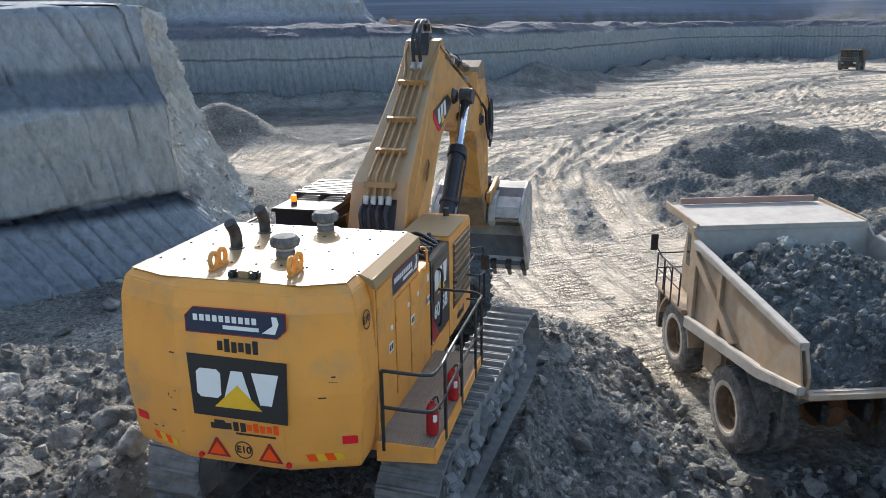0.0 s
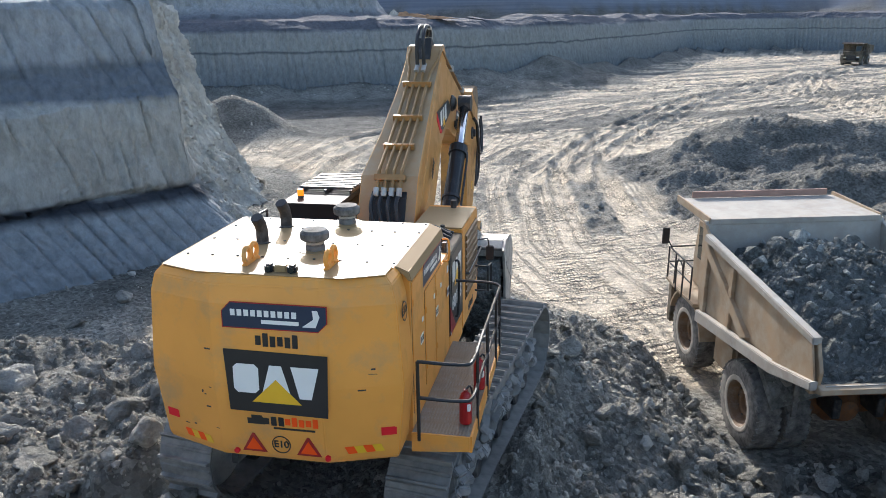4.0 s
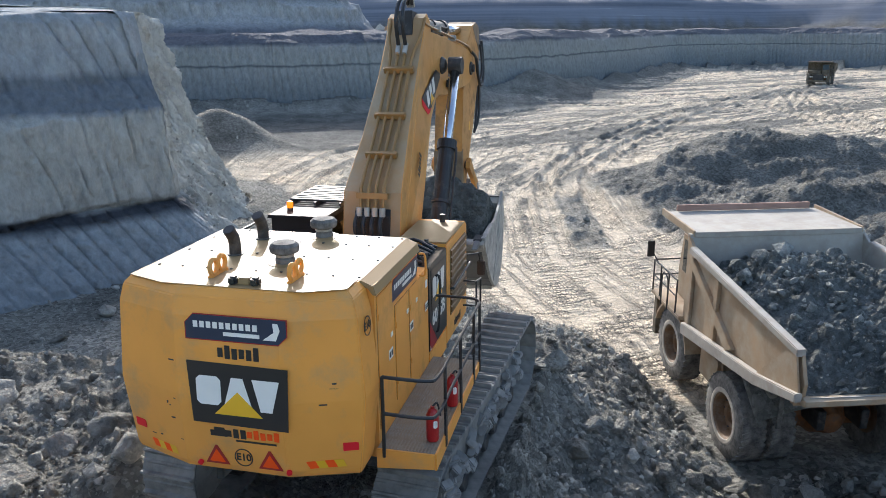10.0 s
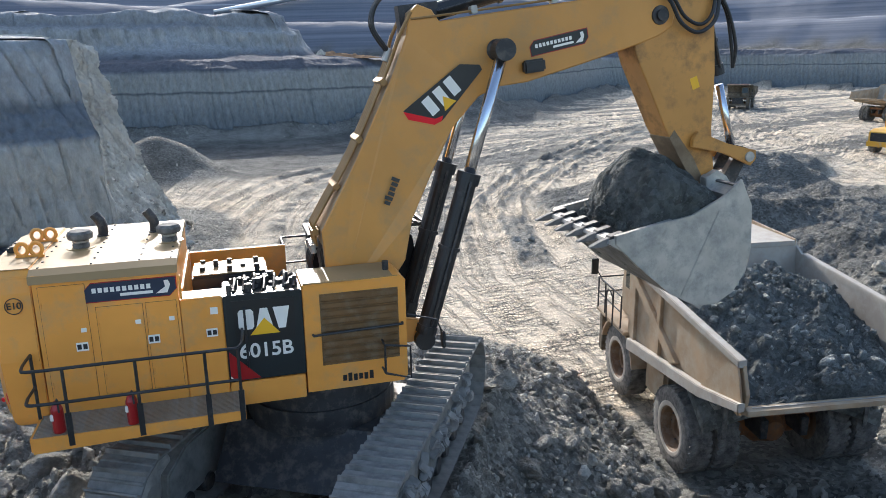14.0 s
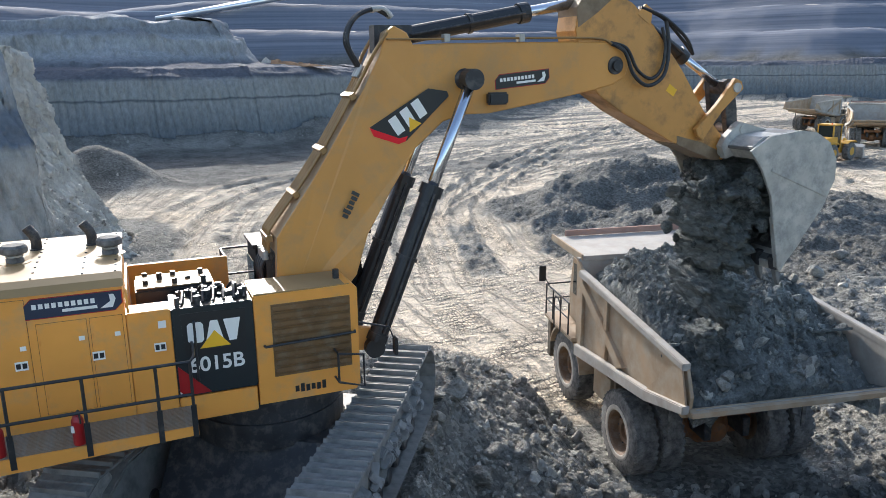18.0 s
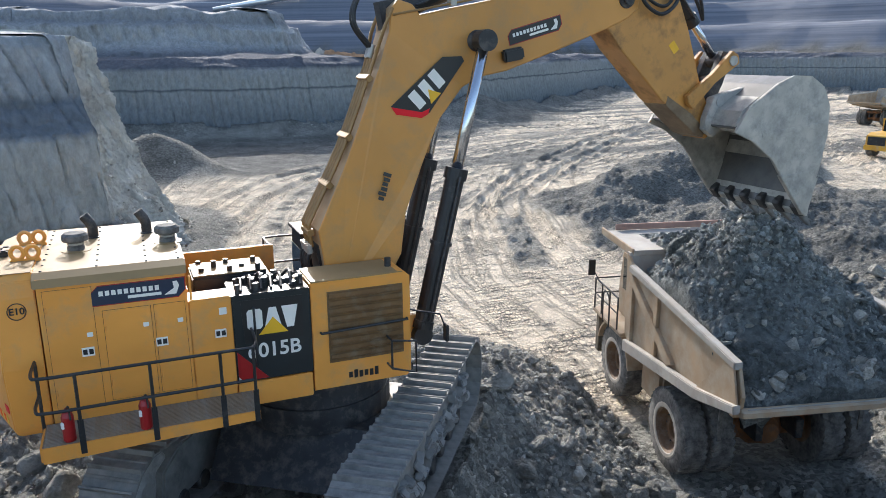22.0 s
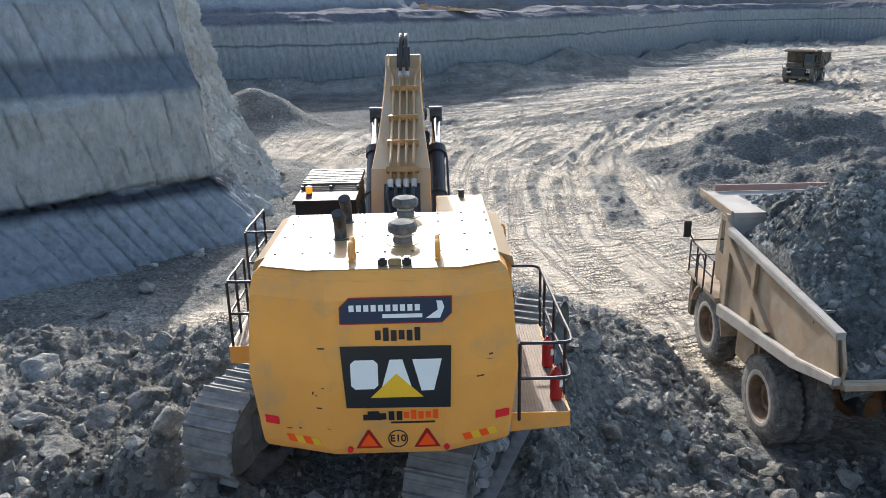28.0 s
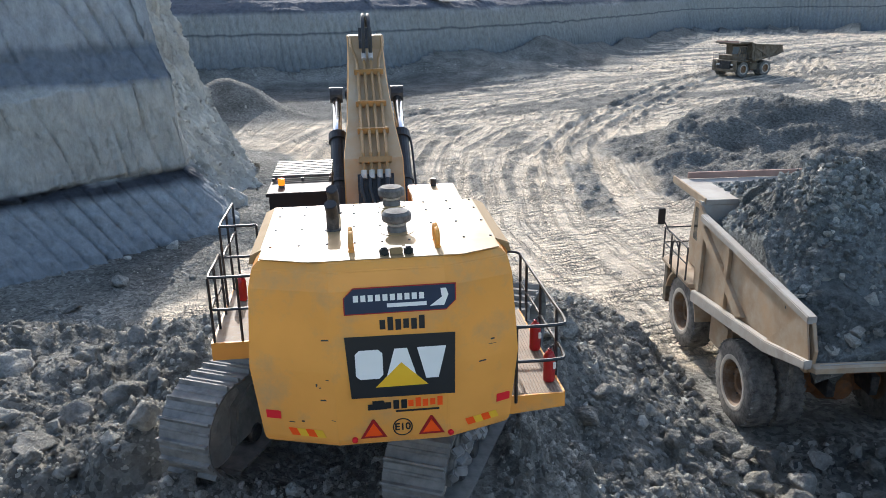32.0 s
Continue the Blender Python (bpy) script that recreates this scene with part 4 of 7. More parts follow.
def linkage(t):
    """Places (forward, up) and angles of the working parts in the upper frame."""
    b, s, k = along(BOOM, t), along(STICK, t), along(BUCKET, t)
    end = PIVOT + turned(BOOM_END, b)
    hinge = end + turned(Vector((STICK_LEN, 0)), s)
    a = end + turned(ROCKER, s)
    ear = hinge + turned(EAR, k)
    d = ear - a
    dist = min(max(d.length, abs(ROCKER_LEN - LINK_LEN) + 0.02), ROCKER_LEN + LINK_LEN - 0.02)
    x = (ROCKER_LEN ** 2 - LINK_LEN ** 2 + dist ** 2) / (2 * dist)
    y = math.sqrt(max(ROCKER_LEN ** 2 - x * x, 0.0))
    u = d.normalized()
    pin = a + u * x + Vector((-u.y, u.x)) * y
    return dict(b=b, s=s, k=k, end=end, hinge=hinge, rock=a, ear=ear, pin=pin, cyl=PIVOT + turned(BOOM_CYL, b), knee=PIVOT + turned(KNEE, b),
                lug=end + turned(STICK_LUG, s), blug=end + turned(BUCKET_LUG, s))


def upper(t):
    return Matrix.Translation((0, 0, DECK)) @ pose(0, 0, 0, 0, 0, along(SWING, t))


def arm_pose(t, at, deg, x=0.0):
    """The pose of a working part whose own y axis points along deg."""
    return upper(t) @ pose(x, at.x, at.y, deg, 0, 0)


def keyed(step=0.25):
    return [k * step for k in range(int(32 / step) + 1)]


# ---- excavator: parts ----
def letters(text, size, depth, m, material, parent, name):
    cu = bpy.data.curves.new(name, "FONT")
    cu.body, cu.size, cu.extrude, cu.align_x, cu.align_y, cu.offset = text, size, depth, "CENTER", "CENTER", size * 0.018
    ob = bpy.data.objects.new(name, cu)
    scene.collection.objects.link(ob)
    bpy.context.view_layer.update()
    me = bpy.data.meshes.new_from_object(ob.evaluated_get(bpy.context.evaluated_depsgraph_get()))
    bpy.data.objects.remove(ob)
    me.materials.clear()
    me.materials.append(material)
    o = new(name, me)
    o.parent, o.matrix_basis = parent, m
    return o


BACK_M = pose(0, 0, 0, 90, 0, 0)              # flat work seen from behind: x to the right, y up
SIDE_M = pose(0, 0, 0, 90, 0, 90)             # flat work seen from the right-hand side


def plate(pts, depth=0.006, bevel=0.0):
    """A thin plate from points (x, y), rising along z."""
    return prism(pts, 0, depth, bevel, axis="z")


def rounded(w, h, r, n=4):
    out = []
    for cx, cy, a0 in ((w / 2 - r, h / 2 - r, 0), (-w / 2 + r, h / 2 - r, 90), (-w / 2 + r, -h / 2 + r, 180), (w / 2 - r, -h / 2 + r, 270)):
        out += [(cx + r * math.cos(radians(a0 + 90 * k / n)), cy + r * math.sin(radians(a0 + 90 * k / n))) for k in range(n + 1)]
    return out


def maker_badge(parent, m, w, h, slant=0.0, red=False):
    """Dark badge with three pale blocks and a yellow peak, as plain shapes."""
    b = part("badge", plate([(-w / 2, h / 2), (w / 2, h / 2 * 0.96), (w / 2 * 0.97, -h / 2), (-w / 2 * 0.93, -h / 2 * 0.96)]), M_BKVINYL, parent, "dark badge with pale blocks and a yellow peak")
    b.matrix_basis = m
    z = Matrix.Translation((0, 0, 0.006))
    for x, shape in ((-.29, [(-.09, -.20), (-.13, -.14), (-.13, .20), (-.09, .26), (.09, .26), (.13, .20), (.13, -.14), (.09, -.20)]),
                     (.0, [(-.15, -.22), (-.06, .26), (.06, .26), (.15, -.22)]),
                     (.28, [(-.06, -.24), (-.14, .26), (.14, .26), (.06, -.24)])):
        o = part("pale_block", plate([(a * w * .95, b * h) for a, b in shape], 0.003), M_WHITE, b)
        o.matrix_basis = z @ Matrix.Translation((x * w, 0.02 * h, 0))
    o = part("yellow_peak", plate([(-.24 * w, -.32 * h), (.24 * w, -.32 * h), (0, .06 * h)], 0.0045), M_YVINYL, b)
    o.matrix_basis = z
    return b


def firm_plate(parent, m, w, h, material=M_NAVY):
    """Long dark name plate with cut corners, with two rows of pale bars and a bird-like mark."""
    c = h * 0.35
    b = part("name_plate", plate([(-w / 2, h / 2 - c), (-w / 2 + c, h / 2), (w / 2, h / 2), (w / 2, -h / 2 + c), (w / 2 - c, -h / 2), (-w / 2, -h / 2)]), material, parent, "dark name plate with pale bars")
    b.matrix_basis = m
    first = part("letter_bar", box((0, -.02 * h, .006), (.045 * w, .24 * h, .009)), M_WHITE, b)
    for k in range(10):
        (first if k == 0 else same("letter_bar", first, Matrix(), b)).matrix_basis = Matrix.Translation(((-.42 + .066 * k) * w, 0, 0))
    part("lower_bar", box((-.12 * w, -.3 * h, .006), (.24 * w, -.14 * h, .009)), M_WHITE, b)
    part("mark", plate([(.27 * w, -.34 * h), (.40 * w, -.34 * h), (.44 * w, .1 * h), (.42 * w, .36 * h), (.37 * w, .36 * h), (.38 * w, .0 * h)], 0.009), M_WHITE, b)
    part("edging", plate([(-w / 2 - .012, h / 2 - c), (-w / 2 + c, h / 2 + .012), (w / 2 + .012, h / 2 + .012), (w / 2 + .012, -h / 2 + c), (w / 2 - c, -h / 2 - .012), (-w / 2 - .012, -h / 2 - .012)], 0.003), M_RED, b)
    return b


def word_bars(parent, m, w, h, material, count=6):
    for k in range(count):
        x = -w / 2 + k * w / count
        part("letter_bar", box((x, -h / 2 * (1 if k % 3 else .8), 0), (x + w / count * 0.72, h / 2 * (1 if k in (1, count - 1) else .6), 0.004)), material, parent).matrix_basis = m


def on_side(y, z, x=1.373):
    return Matrix.Translation((x, y, z)) @ SIDE_M


CW_RINGS = ((0.50, 0.115, 0.12), (0.55, 0.10, 0.05), (0.62, 0.085, 0.03), (1.45, 0.0, 0.0), (2.36, 0.07, 0.055), (2.56, 0.12, 0.11), (2.64, 0.20, 0.20))   # height, set-in of the sides, of the back
CW_FOLD = (-0.66, 0.56)


def on_weight(x, z, proud=0.004):
    """A place on the folded back of the counterweight, flat to its surface."""
    zs = [r[0] for r in CW_RINGS]

    def depth(px, pz):
        side, back = np.interp(pz, zs, [r[1] for r in CW_RINGS]), np.interp(pz, zs, [r[2] for r in CW_RINGS])
        return float(np.interp(px, [-1.58 + side, *CW_FOLD, 1.40 - side], [-4.25 + back * .6, -4.55 + back, -4.55 + back, -4.25 + back * .6]))
    yaw = math.degrees(math.atan2(depth(x + .02, z) - depth(x - .02, z), .04))
    tilt = math.degrees(math.atan2(depth(x, z + .03) - depth(x, z - .03), .06))
    return Matrix.Translation((x, depth(x, z) - proud, z)) @ pose(0, 0, 0, 0, 0, yaw) @ pose(0, 0, 0, -tilt, 0, 0) @ BACK_M


def build_counterweight(house):
    """Faceted rear casting, lofted from its outlines at several heights."""
    bm = bmesh.new()
    rings = []
    for z, side, back in CW_RINGS:
        l, r, y0 = -1.58 + side, 1.40 - side, -4.55 + back
        rings.append([bm.verts.new(p) for p in ((l, -3.78, z), (l, -4.25 + back * .6, z), (CW_FOLD[0], y0, z), (CW_FOLD[1], y0, z), (r, -4.25 + back * .6, z), (r, -3.78, z))])
    for a, b in zip(rings, rings[1:]):
        for k in range(6):
            bm.faces.new((a[k], a[(k + 1) % 6], b[(k + 1) % 6], b[k]))
    bm.faces.new(rings[0])
    bm.faces.new(rings[-1])
    bmesh.ops.recalc_face_normals(bm, faces=bm.faces)
    sharp = [e for e in bm.edges if e.calc_face_angle(0) > 0.35]
    bmesh.ops.bevel(bm, geom=sharp, offset=0.014, segments=2, affect="EDGES")
    cw = part("counterweight", bm, M_YELLOW, house, "yellow faceted counterweight with decals")
    maker_badge(cw, on_weight(0.06, 1.50), 1.18, 0.72)
    firm_plate(cw, on_weight(0.075, 2.25, .008), 1.16, 0.27, M_NAVY)
    word_bars(cw, on_weight(0.10, 1.985), 0.50, 0.15, M_BKVINYL, 6)
    mark = part("parts_mark", plate([(-.10, -.05), (-.10, .02), (-.05, .02), (-.05, .06), (.07, .06), (.10, .0), (.10, -.05)], .004), M_BKVINYL, cw)
    mark.matrix_basis = on_weight(-0.22, 1.03)
    word_bars(cw, on_weight(0.0, 1.03), 0.26, 0.11, M_BKVINYL, 3)
    word_bars(cw, on_weight(0.32, 1.04), 0.40, 0.11, M_ORANGE, 5)
    part("thin_bar", box((-.24, -.011, 0), (.24, .011, .004)), M_BKVINYL, cw).matrix_basis = on_weight(0.22, .945)
    for x in (-0.27, 0.37):
        t = part("warning_triangle", plate([(-.145, -.105), (.145, -.105), (.012, .125), (-.012, .125)], 0.008), M_RED, cw, "red edged warning triangle")
        t.matrix_basis = on_weight(x, 0.735)
        o = part("reflector", plate([(-.098, -.078), (.098, -.078), (0, .080)], 0.004), M_ORANGE, t)
        o.matrix_basis = Matrix.Translation((0, 0, 0.008))
        l = part("tail_lamp", lathe([(0.0, 0), (.032, 0), (.032, .03), (0.0, .04)], 14, "z"), M_REFLECT, cw)
        l.matrix_basis = on_weight(x + (-.21 if x < 0 else .21), 0.625)
    for x in (-1.36, 1.22):
        o = part("red_reflector", plate([(-.085, -.05), (.085, -.05), (.085, .04), (.06, .05), (-.085, .05)]), M_REFLECT, cw)
        o.matrix_basis = on_weight(x, 0.89)
    for x in (-0.98, 0.98):
        for k in range(4):
            x0 = -.20 + k * .1
            o = part("warning_stripe", prism([(x0, -.045), (x0 + .1, -.045), (x0 + .06, .045), (x0 - .04, .045)], 0, .004, axis="z"), M_YVINYL if k % 2 else M_ORANGE, cw)
            o.matrix_basis = on_weight(x, 0.69)
    ring = part("number_ring", lathe([(.098, 0), (.11, 0), (.11, .004), (.098, .004), (.098, 0)], 28, "z", False), M_BKVINYL, cw)
    ring.matrix_basis = on_weight(0.05, 0.74)
    letters("E10", 0.12, 0.002, on_weight(0.05, 0.74), M_BKVINYL, cw, "number")
    side = Matrix.Translation((1.36, -4.00, 2.20)) @ pose(0, 0, 0, 0, -4, 0) @ SIDE_M
    ring = same("number_ring", ring, side, cw)
    letters("E10", 0.12, 0.002, side, M_BKVINYL, cw, "number")
    rng = random.Random(4)
    for k in range(26):                                # chips, scratches and bolt heads
        x, z = rng.uniform(-1.3, 1.15), rng.uniform(0.75, 1.9)
        if abs(x) < .75 and .9 < z < 2.3:
            continue
        o = part("scuff", box((0, 0, 0), (rng.uniform(.012, .10), .0025, rng.uniform(.006, .02))), M_DARK, cw)
        o.matrix_basis = on_weight(x, z, .001) @ pose(0, 0, 0, -90, 0, rng.uniform(-8, 8))
    return cw


def build_house():
    """The swinging upper part with its bodywork, decks, rails and fittings."""
    house = part("upper_body", prism([(-3.76, 0.46), (-1.99, 0.46), (-1.99, 2.40), (-1.99, 2.55), (-3.76, 2.58)], -1.50, 1.365, 0.0), M_YELLOW, EXCAVATOR, "yellow engine housing with a cream dusty roof")
    # roof sheet with turned-down edges
    part("roof_panel", prism([(1.40, 2.47), (1.37, 2.575), (1.22, 2.635), (-1.40, 2.635), (-1.52, 2.58), (-1.545, 2.48), (-1.50, 2.48), (-1.46, 2.55), (1.30, 2.55), (1.36, 2.47)], -3.80, -1.97, 0.01, axis="y"), M_ROOF, house)
    part("rear_roof_panel", prism([(-1.38, -3.81), (-1.38, -4.14), (-.86, -4.33), (.78, -4.33), (1.20, -4.14), (1.20, -3.81)], 2.642, 2.652, 0.0, axis="z"), M_ROOF, house)
    bolt = None
    for y in (-3.70, -3.05, -2.45, -2.05):
        for k in range(9):
            at = Matrix.Translation((-1.3 + k * .31, y, 2.63))
            if bolt is None:
                bolt = part("roof_bolt", rod((0, 0, 0), (0, 0, .018), .016, n=6), M_DARK, house)
                bolt.matrix_basis = at
            else:
                same("roof_bolt", bolt, at, house)
    build_counterweight(house)
    # doors and hatches on the right side
    for y0, y1, z0, z1 in ((-3.70, -3.14, .80, 2.42), (-3.04, -2.46, .84, 2.08), (-2.42, -2.03, .84, 2.08)):
        d = part("side_door", box((1.362, y0, z0), (1.376, y1, z1), 0.006), M_YELLOW, house)
        part("door_gap", box((1.360, y0 - .004, z0 - .004), (1.367, y1 + .004, z1 + .004)), M_BLACK, d)
        for z in (z0 + .25, z1 - .25):
            part("hinge", rod((1.380, y0 + .02, z - .04), (1.380, y0 + .02, z + .04), .008, n=8), M_YELLOW, d)
        part("latch", box((1.376, y1 - .11, z0 + .96), (1.384, y1 - .04, z0 + 1.02), .003), M_WHITE, d)
    firm_plate(house, on_side(-2.58, 2.285, 1.368), 1.14, 0.25)
    part("vertical_handle", tube(arc([(1.38, -1.95, 2.12), (1.46, -1.95, 2.14), (1.46, -1.95, 2.40), (1.38, -1.95, 2.42)], 4), .015, 8), M_YELLOW, house)
    # lower right compartments
    part("hatch_box", box((0.95, -1.985, 0.46), (1.36, -1.43, 2.07), .015), M_YELLOW, house)
    part("inner_wall", box((-1.45, -1.985, .46), (.90, -1.955, 2.10)), M_YELLOW, house)
    part("left_inner_wall", box((-1.50, -1.95, .8), (-1.42, -.35, 2.05), .01), M_YELLOW, house)
    for y in (-3.26, -2.36, -1.60):                  # small white notices with two dark squares
        n = part("notice", box((1.376, y - .075, 1.50), (1.381, y + .075, 1.62)), M_WHITE, house)
        for q in (-.036, .036):
            part("dark_square", box((1.381, y + q - .026, 1.525), (1.3825, y + q + .026, 1.595)), M_BKVINYL, n)
    part("fitting_plate", box((1.362, -1.60, 1.82), (1.368, -1.50, 1.92)), M_WHITE, house)
    p = part("emblem_panel", box((0.60, -1.425, .78), (1.37, -.345, 2.06), .012), M_PANEL, house, "dark panel with pale blocks and model number")
    maker_badge(p, on_side(-.885, 1.66, 1.371), .86, .64)
    letters("6015B", 0.295, 0.003, on_side(-.885, 1.21, 1.374), M_WHITE, p, "model_number")
    part("red_corner", plate([(-.52, -.62), (-.10, -.62), (-.52, -.18)], .004), M_RED, p).matrix_basis = on_side(-.885, 1.42, 1.371)
    part("white_edge", plate([(-.52, -.62), (-.46, -.62), (-.52, -.55)], .006), M_WHITE, p).matrix_basis = on_side(-.885, 1.42, 1.371)
    rng = random.Random(7)
    for k in range(26):
        x, y = rng.uniform(.66, 1.3), rng.uniform(-1.38, -.4)
        part("valve", rod((x, y, 2.05), (x, y, 2.05 + rng.uniform(.04, .16)), rng.uniform(.02, .07), n=8), M_DARK, p)
    for k in range(7):
        y = -1.3 + k * .14
        part("valve_hose", tube(arc([(.68, y, 2.08), (.9, y + .06, 2.16 + .03 * (k % 3)), (1.25, y + .02, 2.08)], 4), .022, 6), M_BLACK, p)
    g = part("radiator_housing", prism([(-.335, .46), (1.10, .46), (1.17, .54), (1.17, 2.05), (1.08, 2.13), (-.335, 2.10)], .56, 1.368, .012), M_YELLOW, house, "yellow radiator housing with a brown grille")
    part("top_sheet", box((.57, -.32, 2.105), (1.36, 1.06, 2.128), .004), M_ROOF, g)
    part("grille_frame", box((1.362, -.10, .86), (1.376, 1.05, 1.95)), M_GRILLE, g)
    for k in range(9):
        z = .90 + k * .117
        s = part("grille_slat", prism([(1.374, z), (1.400, z + .02), (1.400, z + .085), (1.374, z + .10)], -.08, 1.03, 0, axis="y"), M_GRILLE, g)
    part("grab_bar", tube([(1.40, -.22, 1.36), (1.45, -.22, 1.36), (1.45, 1.10, 1.40), (1.40, 1.10, 1.40)], .02, 8), M_BLACK, g)
    bm = bmesh.new()
    add_tube(bm, [(1.39, .78, .72), (1.62, .78, .72), (1.62, .78, 1.16), (1.39, .78, 1.16)], .018, 6)
    add_tube(bm, [(1.62, .78, .72), (1.62, 1.16, .60), (1.62, 1.16, 1.10), (1.62, .78, 1.16)], .018, 6)
    part("step_hoop", bm, M_BLACK, g)
    word_bars(g, on_side(.42, .63, 1.37), .48, .13, M_BKVINYL, 6)
    part("small_lamp", rod((1.0, .95, 2.12), (1.0, .95, 2.26), .05), M_DARK, g)
    part("skirt", box((1.10, -1.42, .40), (1.366, -.36, .76), .012), M_YELLOW, house)
    # black machinery in the open bay
    bm = bmesh.new()
    add_box(bm, (-.35, -1.85, .9), (.45, -.75, 2.12), .03)
    for k in range(8):
        add_rod(bm, (-.3 + .1 * k, -1.7 + (k * 37 % 5) * .2, 2.1), (-.3 + .1 * k, -1.7 + (k * 37 % 5) * .2, 2.18 + .02 * (k % 4)), .04, n=8)
    add_tube(bm, arc([(.45, -1.7, 1.8), (.62, -1.5, 1.9), (.62, -1.1, 1.9), (.45, -.9, 1.75)], 5), .06, 8)
    add_tube(bm, arc([(.45, -1.6, 1.5), (.70, -1.4, 1.6), (.66, -1.0, 1.5), (.45, -.8, 1.4)], 5), .05, 8)
    part("pump_block", bm, M_BLACK, house, "black pumps and pipes")
    part("pump_cover", box((-.33, -1.83, 2.125), (.43, -.77, 2.14), .004), M_ROOF, house)
    # slew platform and belly
    part("slew_platform", box((-1.50, -1.95, .36), (.60, 1.25, .80), .02), M_DARK, house)
    part("slew_ring", lathe([(1.15, -.02), (1.15, .40), (0, .40), (0, -.02)], 40, "z"), M_DARK, house)
    for x in (-.62, .53):
        part("boom_bracket", prism([(-.15, .75), (1.55, .75), (1.75, 1.05), (1.6, 1.1), (.85, 1.25), (.66, 1.85), (.45, 1.92), (.25, 1.8)], x - .06, x + .06, .01), M_BOOM, house)
    # roof fittings
    for y in (-3.33, -2.12):
        c = part("intake_cap", lathe([(.0, .0), (.115, .0), (.115, .06), (.10, .07), (.10, .13), (.165, .135), (.175, .16), (.175, .215), (.14, .25), (0, .258)], 28, "z"), M_RUBBER, house, "round black rain cap")
        c.matrix_basis = Matrix.Translation((.13, y, 2.635))
        part("intake_flange", lathe([(0, 0), (.20, 0), (.20, .008), (0, .01)], 28, "z"), M_ROOF, c)
        part("clamp", lathe([(.108, .085), (.112, .085), (.112, .11), (.108, .11)], 24, "z"), M_STEEL, c)
    for y in (-3.13, -2.38):
        e = part("exhaust_pipe", tube([(-.62, y, 2.63), (-.62, y, 2.78), (-.62, y - .025, 2.86), (-.63, y - .10, 2.97)], .075, 16), M_DARK, house, "short dark exhaust pipe with a slanted mouth")
        part("stack_mouth", tube([(-.63, y - .098, 2.967), (-.6305, y - .104, 2.976)], .066, 16), M_BLACK, e)
        part("stack_base", lathe([(0, 0), (.10, 0), (.10, .012), (.07, .02), (0, .02)], 20, "z"), M_DARK, e).matrix_basis = Matrix.Translation((-.62, y, 2.636))
    for x in (-.41, .53):
        bm = box((x - .03, -4.10, 2.62), (x + .03, -3.74, 2.68), .01)
        for y in (-4.01, -3.83):
            add_tube(bm, [(x, y + .075 * math.cos(radians(a)), 2.755 + .085 * math.sin(radians(a))) for a in range(0, 360, 24)], .028, 8, True)
        o = part("lifting_lug", bm, M_YELLOW, house, "yellow paired lifting eye")
    for x in (-.06, .20):
        o = part("rear_camera", box((x - .05, -4.26, 2.64), (x + .05, -4.16, 2.74), .02), M_BLACK, house)
        part("lens", rod((x, -4.275, 2.69), (x, -4.255, 2.69), .035), M_GLASS, o)
    part("camera_mount", box((-.0, -4.24, 2.65), (.14, -4.15, 2.73), .01), M_ROOF, house)
    # decks and rails
    deck = part("right_deck", box((1.37, -3.86, .60), (2.05, -1.24, .64)), M_DECK, house, "tan ribbed walkway deck")
    part("fascia", prism([(-3.86, .44), (-3.86, .645), (-1.24, .645), (-1.24, .52)], 2.05, 2.075), M_YELLOW, deck)
    part("end_fascia", prism([(1.37, .40), (2.05, .46), (2.05, .645), (1.37, .645)], -3.885, -3.86, 0, axis="y"), M_YELLOW, deck)
    rib = part("deck_rib", box((1.40, -3.84, .64), (1.415, -1.26, .647)), M_DECK, deck)
    for k in range(1, 16):
        same("deck_rib", rib, Matrix.Translation((k * .04, 0, 0)), deck)
    bm = bmesh.new()
    for y in (-3.80, -3.40, -2.55, -1.70, -1.28):
        x = 2.06 if y != -3.80 else 1.46
        if y == -3.80:
            add_tube(bm, [(1.46, -3.88, .55), (1.46, -3.88, 1.55)], .022, 6)
        else:
            add_box(bm, (2.06, y - .035, .50), (2.085, y + .035, .95))
            add_tube(bm, [(2.07, y, .9), (2.07, y, 1.55)], .021, 6)
    for z in (1.55, 1.10):
        add_tube(bm, arc([(1.46, -3.88, z), (1.95, -3.88, z), (2.07, -3.74, z), (2.07, -3.0, z), (2.07, -1.28, z)], 4), .021, 6)
    add_tube(bm, arc([(2.07, -1.28, 1.55), (1.95, -1.22, 1.58), (1.6, -1.20, 1.58), (1.42, -1.20, 1.58)], 4), .02, 6)
    add_tube(bm, arc([(1.40, -1.15, 1.0), (1.44, -1.15, 1.1), (1.46, -1.15, 1.8), (1.40, -1.15, 1.86)], 4), .018, 6)
    part("right_rail", bm, M_BLACK, house, "black tubular guard rail")
    for x, y in ((1.95, -3.55), (1.98, -2.66)):
        e = part("fire_extinguisher", lathe([(0, 0), (.07, 0), (.075, .02), (.075, .32), (.05, .38), (.025, .40), (.025, .43), (0, .43)], 18, "z"), M_RED, house, "red fire extinguisher")
        e.matrix_basis = Matrix.Translation((x, y, .65))
        part("nozzle", tube(arc([(0, 0, .42), (.05, .03, .46), (.085, .04, .30)], 4), .012, 6), M_BLACK, e)
        part("sticker", box((.02, -.078, .18), (.07, -.03, .27), .01), M_WHITE, e)
    ldeck = part("left_deck", box((-2.46, -1.75, .60), (-1.50, 1.30, .64)), M_DECK, house, "tan walkway deck")
    part("fascia", box((-2.49, -1.75, .40), (-2.46, 1.30, .645)), M_YELLOW, ldeck)
